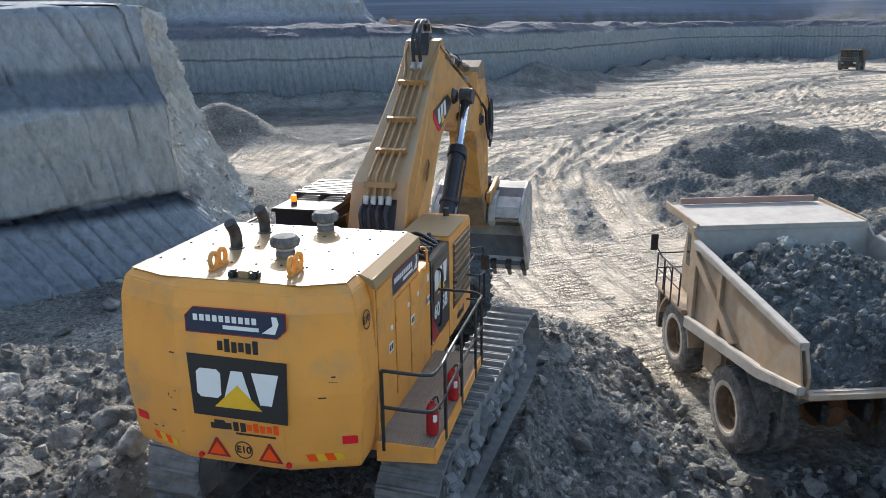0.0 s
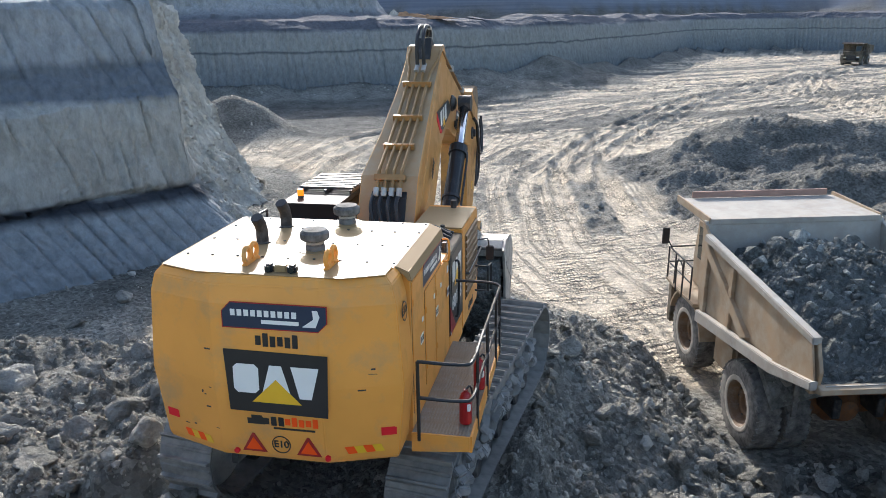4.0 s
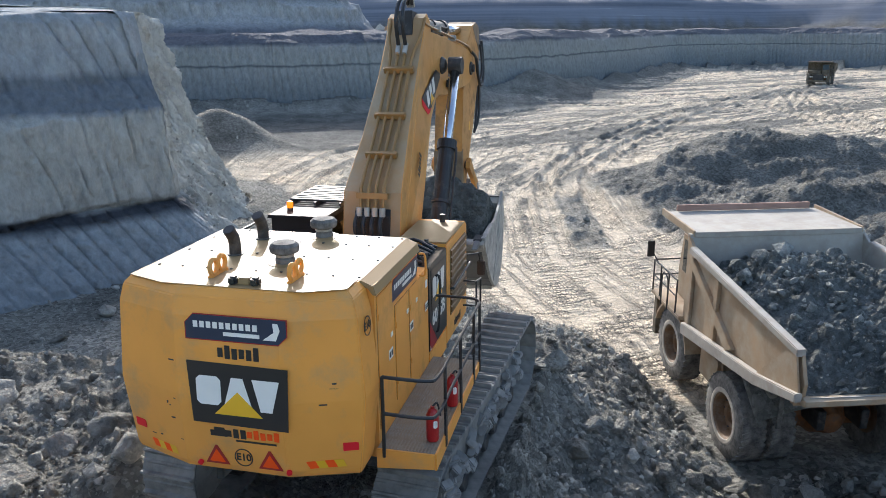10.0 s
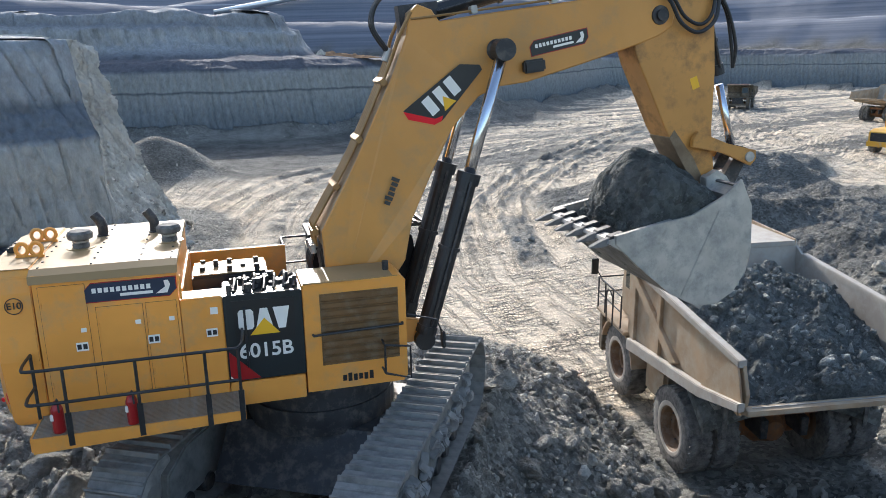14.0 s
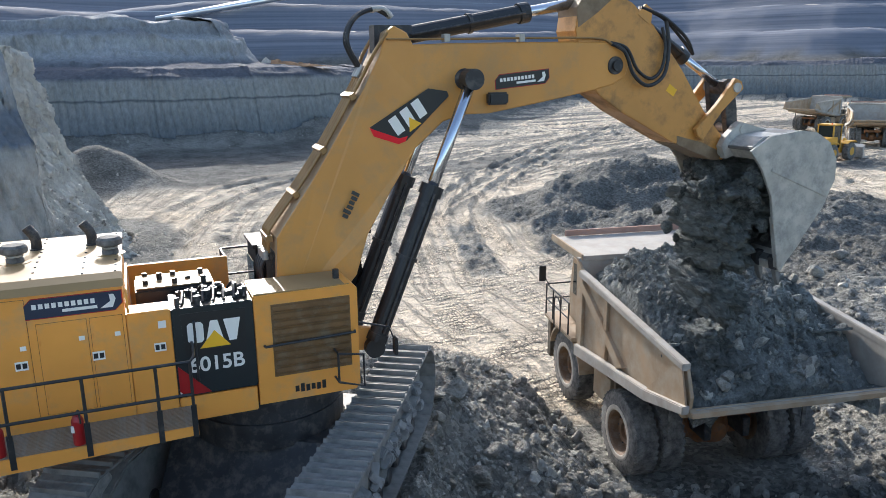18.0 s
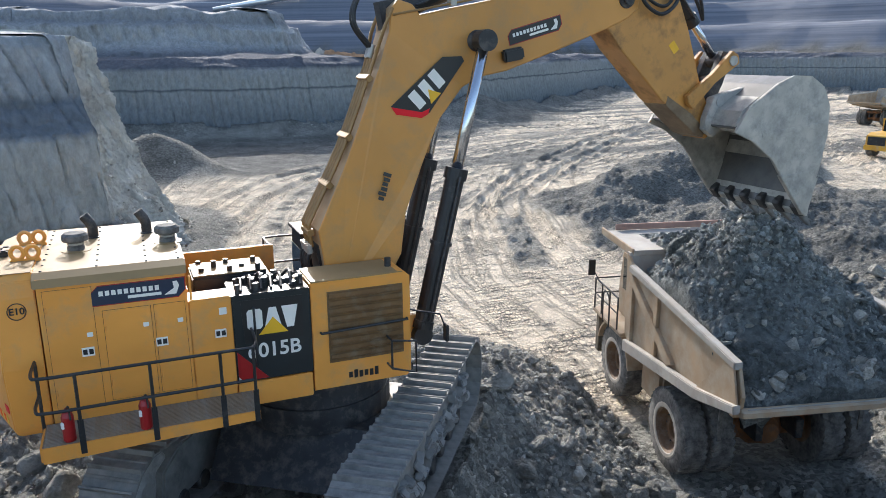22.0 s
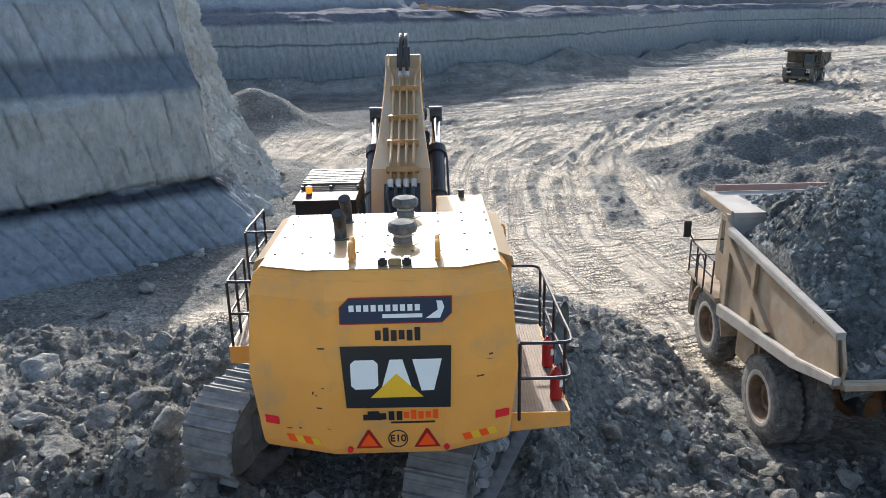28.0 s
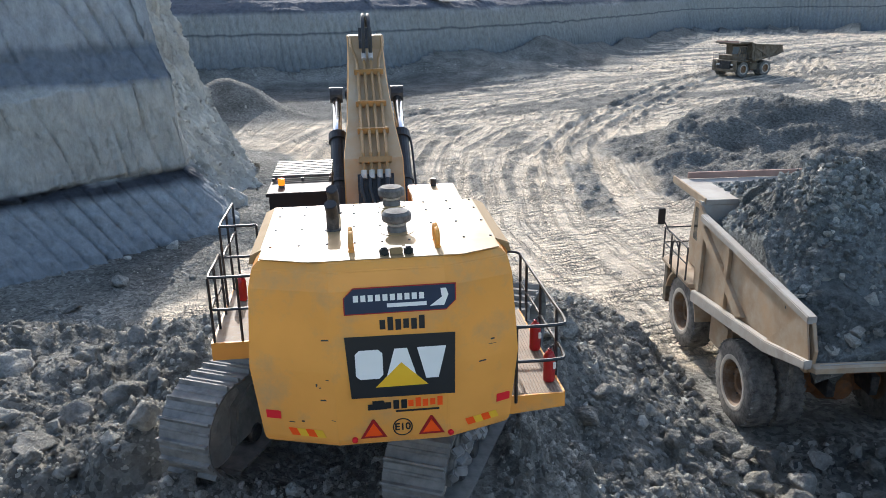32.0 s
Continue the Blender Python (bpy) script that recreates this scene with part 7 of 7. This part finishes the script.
def build_bucketful():
    rng = random.Random(11)
    e = empty("bucket_load", "dark broken marl carried and tipped by the bucket", "rubble")
    slabs = [slab_mesh("soil_slab", 3.7 * k + 1) for k in range(5)]
    kinds = [soil_mesh("clod", 3.7 * k + 1) for k in range(5)] + [clod_mesh("clod", random.Random(300 + k), 16) for k in range(5)]
    for m in slabs + kinds:
        m.materials.append(M_LOAD)
    for m in slabs:
        m.shade_smooth()
    out = []
    def mound(x, y):
        return .94 - .40 * (x / 1.05) ** 2 - .95 * (np.abs(y - .05) / .95) ** 1.7
    me, _ = heap_mesh("soil_mound", 70, 62, -1.10, 1.10, -.92, .92, mound, M_LOAD, .13, 571, -.35)
    me.transform(Matrix.Rotation(math.pi, 4, "X"))
    o = new("soil_mound", me)
    o.parent = e
    out.append((o, (0, 1.12, .12), 15.55, (0, 1.1, -.5), 20, 0.0))
    count = 64
    for k in range(count):                                # the bulk of the bucketful, tipped slab by slab
        o = new("soil_slab", slabs[k % 5])
        o.parent = e
        f = k / (count - 1)
        y, z = ((.6 + .7 * rng.random(), .6 + .3 * rng.random()) if k % 2 else (.7 + .7 * rng.random(), .35 + .3 * rng.random()))
        wide = rng.uniform(1.75, 2.0)
        thick = 1.05 - .45 * f
        o.scale = (wide, thick * rng.uniform(.8, .95), thick * rng.uniform(.7, .9))
        go = 15.4 + 4.8 * f ** 1.3
        out.append((o, (rng.uniform(-.06, .06), y, z), go, (0, rng.uniform(.5, 1.9), rng.uniform(-.65, -.25) + .2 * f), rng.uniform(-25, 25), 0.0))
    for k in range(520):
        small = k % 5
        o = new("clod", kinds[k % 10])
        o.parent = e
        s = rng.uniform(.06, .2) if small else rng.uniform(.2, .42)
        y = rng.uniform(.35, 1.9)
        top = -.46 + .60 * ((y - 1.1) / .95) ** 2            # heaped a little over the mouth
        x = rng.uniform(-1.05, 1.05)
        z = top + .28 * abs(x) ** 2 + rng.uniform(.02, .10)
        go = 15.2 + 5.6 * (rng.random() ** 1.2)
        o.scale = (s, s * rng.uniform(.8, 1.1), s * rng.uniform(.75, 1))
        out.append((o, (x, y, z), go, (x, rng.uniform(.2, 2.2), rng.uniform(-1.0, -.2)), rng.uniform(-160, 160), rng.uniform(0, 360)))
    return out


CLODS = build_bucketful()


# ---- wheel loader ----
def build_loader():
    l = empty("wheel_loader", "yellow wheel loader standing on the pit floor", "wheel loader")
    part("rear_body", prism([(-3.6, 1.1), (-3.5, 2.2), (-2.9, 2.45), (-.7, 2.5), (-.7, 1.0), (-3.0, .9)], -1.1, 1.1, .05), M_LOADER, l)
    part("engine_grille", box((-.85, -3.66, 1.25), (.85, -3.58, 2.1), .02), M_BLACK, l)
    cab = part("cab", prism([(-1.2, 2.4), (-1.1, 3.6), (.35, 3.6), (.6, 2.6), (.55, 1.3), (-1.0, 1.3)], -.8, .8, .04), M_GLASS, l, "dark glass cab with yellow roof")
    part("cab_roof", box((-.92, -1.25, 3.6), (.92, .5, 3.74), .04), M_LOADER, cab)
    for x in (-.8, .8):
        for y in (-1.12, .42):
            part("cab_post", box((x - .06, y - .06, 1.3), (x + .06, y + .06, 3.62)), M_LOADER, cab)
    part("front_frame", prism([(.6, .8), (.6, 1.7), (2.0, 2.0), (2.6, 1.2), (2.0, .7)], -.7, .7, .04), M_LOADER, l)
    for x in (-.62, .62):
        part("lift_arm", prism([(1.4, 2.0), (1.6, 2.25), (3.6, 1.0), (4.0, .45), (3.7, .35), (3.0, .9)], x - .12, x + .12, .02), M_LOADER, l)
    part("bucket", prism([(3.6, .1), (3.6, 1.2), (3.9, 1.5), (4.1, 1.4), (3.8, .9), (4.1, .3), (5.0, .12), (5.0, .04), (3.9, .04)], -1.7, 1.7, .02), M_STEEL, l)
    prof = [(.0, -.3), (.45, -.32), (.82, -.33), (.90, -.25), (.90, .25), (.82, .33), (.45, .32), (0, .3)]
    w = None
    for x in (-1.15, 1.15):
        for y in (-1.9, 1.7):
            if w is None:
                w = part("wheel", lathe(prof, 28, "x"), M_RUBBER, l)
                w.matrix_basis = pose(x, y, .9)
                part("rim", lathe([(0, -.34), (.42, -.345), (.42, .345), (0, .34)], 20, "x"), M_LOADER, w)
            else:
                o = same("wheel", w, pose(x, y, .9), l)
                same("rim", w.children[0], Matrix(), o)
            part("mudguard", prism([(y - 1.0, 1.75), (y - .6, 2.0), (y + .6, 2.0), (y + 1.0, 1.75), (y + .6, 1.92), (y - .6, 1.92)], x - .34, x + .34), M_LOADER, l)
    part("counterweight", box((-1.15, -3.75, .8), (1.15, -3.0, 1.3), .06), M_LOADER, l)
    part("beacon", rod((.5, -1.0, 3.74), (.5, -1.0, 3.9), .06), M_ORANGE, l)
    return l


FAR_TRUCK = copy_thing(TRUCK, pose(84.5, 161, 0, 0, 0, 150))
for o in FAR_TRUCK.children_recursive:
    if o.type == "MESH" and o.data.materials[0] in (M_TRUCK, M_BED):
        o.material_slots[0].link = "OBJECT"
        o.material_slots[0].material = M_OLIVE
tagged(FAR_TRUCK, "dark dusty haul truck driving in across the pit floor")
PARKED = copy_thing(TRUCK, pose(69.5, 103, 0, 0, 0, -68))
tagged(PARKED, "grey haul truck waiting on the far pit floor")
WATER = copy_thing(TRUCK, pose(63.5, 82.5, 0, 0, 0, -30))
tagged(WATER, "pale haul truck behind the wheel loader")
build_loader().matrix_basis = pose(50.9, 72.0, 0, 0, 0, -62)


# ---- boulders and rubble ----
def stand(x, y):
    h, road = ground_height(np.array([float(x)]), np.array([float(y)]))[:2]
    return float(h[0]), float(road[0])


def boulder_mesh(seed):
    """A chunky broken block with chipped faces, about one metre across."""
    me = clod_mesh("boulder", random.Random(seed), 15, .85)
    bm = bmesh.new()
    bm.from_mesh(me)
    bmesh.ops.subdivide_edges(bm, edges=bm.edges, cuts=6, use_grid_fill=True)
    for _ in range(3):
        bmesh.ops.smooth_vert(bm, verts=bm.verts, factor=.5, use_axis_x=True, use_axis_y=True, use_axis_z=True)
    off = Vector((seed * 1.3, seed * .7, seed * .31))
    for v in bm.verts:
        d = v.co.normalized()
        v.co += d * (.09 * noise.noise(v.co * 2.6 + off) + .035 * noise.noise(v.co * 7 + off) + .018 * noise.noise(v.co * 19 + off))
    bm.to_mesh(me)
    bm.free()
    return me


def build_boulders():
    """Single large lumps round the excavator and along the slope."""
    spots = [(-8.87, 13.64, 0.91), (-5.84, 11.94, 0.93), (-4.91, 10.29, 0.79), (-6.45, 11.34, 0.6), (-6.67, 10.39, 0.78), (-7.54, 14.03, 0.72), (-6.63, 14.45, 0.64), (-5.76, 13.66, 0.31), (-8.45, 12.47, 0.44), (-7.56, 11.08, 0.67), (-6.91, 11.53, 0.45), (-6.49, 9.93, 0.41), (-5.8, 9.78, 0.39), (2.39, 15.27, 0.85), (5.3, 14.3, 0.5), (6.26, 14.39, 0.55), (3.75, 12.27, 0.46), (5.79, 12.55, 0.74), (6.39, 12.46, 0.62), (2.11, 10.82, 0.5), (7.9, 13.05, 0.53), (4.7, 13.21, 0.45), (5.53, 13.3, 0.57),
             (4.1, 20.0, .55), (6.35, 15.6, .75), (6.6, 15.0, .62), (5.9, 14.9, .85), (2.5, 15.8, .5), (-7.6, 10.3, .7), (-9.4, 13.2, .5),
             (-7.2, 13.1, .4), (-9.9, 15.0, .5), (-3.9, 9.3, .4), (-8.9, 10.9, .5), (-10.4, 12.2, .6), (3.1, 10.6, .6), (4.4, 11.2, .7), (5.2, 10.6, .55), (6.1, 11.4, .8), (7.0, 11.0, .6), (7.9, 11.8, .7), (8.8, 12.3, .5), (9.6, 12.0, .65), (4.8, 12.6, .5),
             (7.0, 14.7, .75), (7.4, 13.8, .65), (4.45, 13.5, .65), (5.6, 15.2, .5), (3.0, 14.1, .5), (2.0, 14.6, .4), (4.9, 14.4, .4), (3.9, 15.9, .5), (5.0, 17.6, .35), (7.2, 14.9, .7), (8.1, 14.6, .55), (9.1, 14.3, .6), (10.2, 14.5, .5), (11.0, 14.0, .7), (12.0, 14.6, .55), (6.4, 13.75, .8), (7.1, 13.15, .9), (8.6, 13.3, .45), (10.6, 13.0, .6), (11.8, 12.7, .5), (2.6, 13.25, .75), (1.8, 14.9, .4), (3.7, 14.4, .45), (4.6, 15.9, .4), (2.9, 18.9, .4), (14.6, 15.2, .6), (15.4, 17.0, .7), (14.9, 19.0, .55), (16.4, 20.0, .65), (16.0, 23.0, .8), (18.0, 25.5, .7), (14.6, 28.0, .6), (17.2, 30.0, .8), (20.0, 27.0, .7), (-12.6, 27, .9), (-13.4, 24.6, .8), (-14.6, 22.0, 1.0), (-12.0, 31, .7), (-11.6, 34.5, .6)]
    kinds = [boulder_mesh(700 + k) for k in range(9)]
    for k, m in enumerate(kinds):
        m.materials.append(M_PALE if k % 3 == 0 else M_RUBBLE)
    rng = random.Random(21)
    for k, (x, y, s) in enumerate(spots):
        o = new("boulder", kinds[k % 9])
        z, _ = stand(x, y)
        o.matrix_basis = Matrix.Translation((x, y, z + s * (.25 if x > 0 else .12))) @ Euler((rng.uniform(-.5, .5), rng.uniform(-.5, .5), rng.uniform(0, 6.28))).to_matrix().to_4x4() @ Matrix.Diagonal((s * 1.15, s, s * .85, 1))
        tagged(o, "pale angular marl boulder on the rubble" if k % 9 % 3 == 0 else "grey angular marl boulder on the rubble", "boulder", "boulders")


def build_rubble():
    rng = np.random.RandomState(5)
    kinds = [clod_mesh("stone", random.Random(800 + k), 18) for k in range(10)]
    near, far, mid, deep = [], [], [], []
    # spread by view: more, smaller stones close by
    r = 8.0 * (140 / 8.0) ** rng.rand(95000)
    az = np.radians(rng.uniform(-38, 42, 95000))
    x, y = r * np.sin(az), r * np.cos(az)
    h, _, _, broken, _ = ground_height(x, y)
    keep = rng.rand(len(x))
    for xi, yi, hi, ro, ri, k in zip(x, y, h, broken, r, keep):
        if hi > 7 or (abs(xi - 9.2) < 2.7 and 15.6 < yi < 23):
            continue
        # stay clear of the tracks
        dx, dy = xi - EXC.x, yi - EXC.y
        lx, ly = dx * .957 - dy * .289, dx * .289 + dy * .957
        if abs(abs(lx) - 1.74) < .55 and abs(ly) < 3.2:
            continue
        size = rng.rand() ** 3
        if ro > .5:
            s = (.024 + .11 * rng.rand() ** 2.5 + (.30 * rng.rand() if rng.rand() < (.03 if yi < 20 else .05) else 0)) * (1 + ri / 150)
            if xi > 1.5 and yi < 27:
                s = .03 + .17 * rng.rand() ** 2.5 + (.06 + .22 * rng.rand() if rng.rand() < .08 else 0)
            elif xi < -8.8 and yi > 20:
                s *= .7
            if rng.rand() < (.6 if yi > 25 else .42 if xi < 0 else .36):
                continue
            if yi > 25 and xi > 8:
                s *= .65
            # behind the truck's tail, half the stones are dark to paint its shade
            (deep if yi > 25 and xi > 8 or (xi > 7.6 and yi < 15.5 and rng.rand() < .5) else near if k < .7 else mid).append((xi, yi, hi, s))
        elif k < .06:
            far.append((xi, yi, hi, (.018 + .08 * size * size) * (1 + ri / 160)))
    tagged(scatter("rubble", near, kinds, M_RUBBLE, rng), "grey broken marl rubble on slopes and heaps", "rubble", kind="stuff")
    tagged(scatter("dark_rubble", deep, kinds, M_HEAP, rng), "dark grey marl rubble on the heaps and, as painted shade, behind the truck", "rubble", kind="stuff")
    tagged(scatter("pale_rubble", mid, kinds, M_PALE, rng), "pale broken marl among the rubble", "rubble", kind="stuff")
    tagged(scatter("road_stones", far, kinds, M_PALE, rng), "scattered small stones on the haul road", "stones", kind="stuff")


def build_shards():
    rng = np.random.RandomState(9)
    kinds = [clod_mesh("shard", random.Random(860 + k), 12) for k in range(8)]
    tagged(scatter("shards", FACE_SHARDS, kinds, M_PALE, rng, sink=0.05), "broken shards on the crumbling end of the near face, pale for its glints", "rubble", kind="stuff")


build_boulders()
build_rubble()
build_shards()


def build_spoil():
    """Small heaps on the bench above the back wall."""
    me, _ = heap_mesh("spoil_heap", 22, 22, -1.1, 1.1, -1.1, 1.1, lambda x, y: 1.25 - 1.15 * np.hypot(x, y), M_PALEDUST, .12, 901)
    o = new("spoil_heap", me)
    o.matrix_basis = Matrix.Translation((-8.5, 112.6, 10.2))
    tagged(o, "small whitish spoil heap on the upper bench", "heap")
    me, _ = heap_mesh("clay_bank", 60, 16, -4.2, 4.2, -1.2, 1.2, lambda x, y: .9 - .11 * (x + 4.2) - .5 * np.abs(y), M_CLAY, .2, 911)
    o = new("clay_bank", me)
    o.matrix_basis = Matrix.Translation((-3.6, 112.4, 10.1))
    tagged(o, "low orange clay bank on the upper bench", "bank")


build_spoil()


# ---- what moves ----
def excavator_rows():
    rows = {}

    def put(ob, t, m):
        rows.setdefault(ob, []).append((t, m))

    def cylinder(t, pair, a, b, x):
        d = b - a
        put(pair[0], t, arm_pose(t, a, angle(d), x))
        put(pair[1], t, arm_pose(t, b, angle(d), x))
    for t in keyed():
        k = linkage(t)
        put(HOUSE, t, upper(t))
        put(BOOM_OB, t, arm_pose(t, PIVOT, k["b"]))
        put(STICK_OB, t, arm_pose(t, k["end"], k["s"]))
        put(BUCKET_OB, t, arm_pose(t, k["hinge"], k["k"]))
        put(ROCKER_OB, t, arm_pose(t, k["rock"], angle(k["pin"] - k["rock"])))
        put(LINK_OB, t, arm_pose(t, k["pin"], angle(k["ear"] - k["pin"])))
        for pair, x in zip(BOOM_CYLS, (-.66, .62)):
            cylinder(t, pair, CYL_FOOT, k["cyl"], x)
        cylinder(t, STICK_CYL, k["knee"], k["lug"], -.01)
        cylinder(t, BUCKET_CYL, k["blug"], k["pin"], -.01)
    return rows


def truck_rows():
    """The truck that drives in from the far end of the floor: places, headings and rolled distance."""
    line = [(0, 87.5, 166.6), (3, 82.8, 160.9), (6, 78.2, 155.2), (9, 73.5, 148.8), (13, 66.4, 137.7), (16, 62.1, 131.4), (20, 56.9, 124.6), (24.5, 51.3, 117.2), (26, 49.1, 113.8), (28, 45.5, 108.5), (29, 43.7, 105.8), (30, 42.0, 103.7), (31, 40.6, 102.3), (32, 39.2, 101.2)]
    xs, ys = [(t, a) for t, a, b in line], [(t, b) for t, a, b in line]
    rows, rolled, last = [], 0.0, None
    wheels = [o for o in FAR_TRUCK.children if o.name.startswith(("front_wheel", "rear_wheel"))]
    spin = {w: [] for w in wheels}
    for k in range(65):
        t = k * .5
        p = Vector((along(xs, t), along(ys, t)))
        d = Vector((along(xs, min(t + .3, 32)) - along(xs, max(t - .3, 0)), along(ys, min(t + .3, 32)) - along(ys, max(t - .3, 0))))
        head = math.degrees(math.atan2(-d.x, d.y)) - 360 * (math.atan2(-d.x, d.y) > 0)
        head += -0.0 if t < 27 else -10 * smooth01((t - 26.5) / 5.5)
        if last is not None:
            rolled += (p - last).length
        last = p
        rows.append((t, pose(p.x, p.y, 0, 0, 0, head)))
        for w in wheels:
            spin[w].append((t, pose(w.location.x, w.location.y, TYRE_R, -math.degrees(rolled / TYRE_R), 0, 0) @ pose(0, 0, 0, 0, 0, 0 if w.location.x > 0 else 180)))
    return rows, spin


def load_rows():
    """The heap in the bed grows while the bucket tips; its lumps ride, fall and come to rest."""
    for ob, shift, start, end in zip(ADDED, ((0, 0, -1.22), (0, 0, -1.88), (0, 0, -2.52), (0, 1.8, -1.2)), (15.6, 16.3, 16.9, 15.6), (17.9, 20.0, 21.6, 17.6)):
        walk(ob, [(t, TRUCK_POSE @ Matrix.Translation(Vector(shift) * float(1 - smooth01((t - start) / (end - start))))) for t in [0, 14.5] + [15 + .5 * k for k in range(16)] + [32]])
    walk(SPILL, [(t, TRUCK_POSE @ Matrix.Translation(Vector((0, -2.2, -1.9)) * float(1 - smooth01((t - 16.8) / 2.6)))) for t in [0, 14.5] + [15 + .5 * k for k in range(16)] + [32]])
    world_upper = Matrix.Translation(EXC)
    times = [0, 2] + [3 + .5 * k for k in range(37)]
    for o, place, go, mouth, spin, turn in CLODS:
        size = o.scale.copy()
        rows = []

        def riding(t, spot=place):
            k = linkage(t)
            m = world_upper @ arm_pose(t, k["hinge"], k["k"]) @ Matrix.Translation(spot) @ pose(0, 0, 0, turn, turn * .7, turn * 1.3)
            return m.translation, m.to_quaternion()
        dig = 3.5 + (hash_unit(turn + place[1]) * 4.0)          # when the bucket cuts it loose
        site, lay = riding(dig)
        for t in times:
            if t < dig:
                rows.append((t, Matrix.LocRotScale(site, lay, None)))
            elif t < go - .3:
                p, q = riding(t)
                rows.append((t, Matrix.LocRotScale(p, q, None)))
        for f in (0, .5, 1):                                    # slides out through the mouth
            t = go - .28 + .28 * f
            p, q = riding(t, tuple(a + (b - a) * f for a, b in zip(place, mouth)))
            rows.append((t, Matrix.LocRotScale(p, q, None)))
        inside = TRUCK_POSE.inverted() @ p
        inside.x, inside.y = max(-1.5, min(1.6, inside.x)), max(-1.6, min(1.7, inside.y))
        inside.z = 3.3 + .5 * hash_unit(go)
        end = TRUCK_POSE @ inside
        fall = math.sqrt(max(2 * (p.z - end.z) / 9.81, .1))
        for f in (.25, .5, .75, 1.0):
            w = p.lerp(end, f)
            w.z = p.z - (p.z - end.z) * f * f
            rows.append((go + fall * f, Matrix.LocRotScale(w, Euler((radians(spin) * f, 0, radians(spin * .5) * f)).to_quaternion() @ q, None)))
        rows.append((32, Matrix.LocRotScale(end, rows[-1][1].to_quaternion(), None)))
        walk(o, rows)
        o.scale = size


def hash_unit(v):
    return (math.sin(v * 12.9898) * 43758.5453) % 1.0


def motions():
    for ob, rows in excavator_rows().items():
        walk(ob, rows)
    rows, spin = truck_rows()
    walk(FAR_TRUCK, rows)
    FAR_TRUCK.scale = (.87, .87, .87)                     # a size smaller than the one being loaded
    for w, r in spin.items():
        walk(w, r)
    load_rows()


motions()
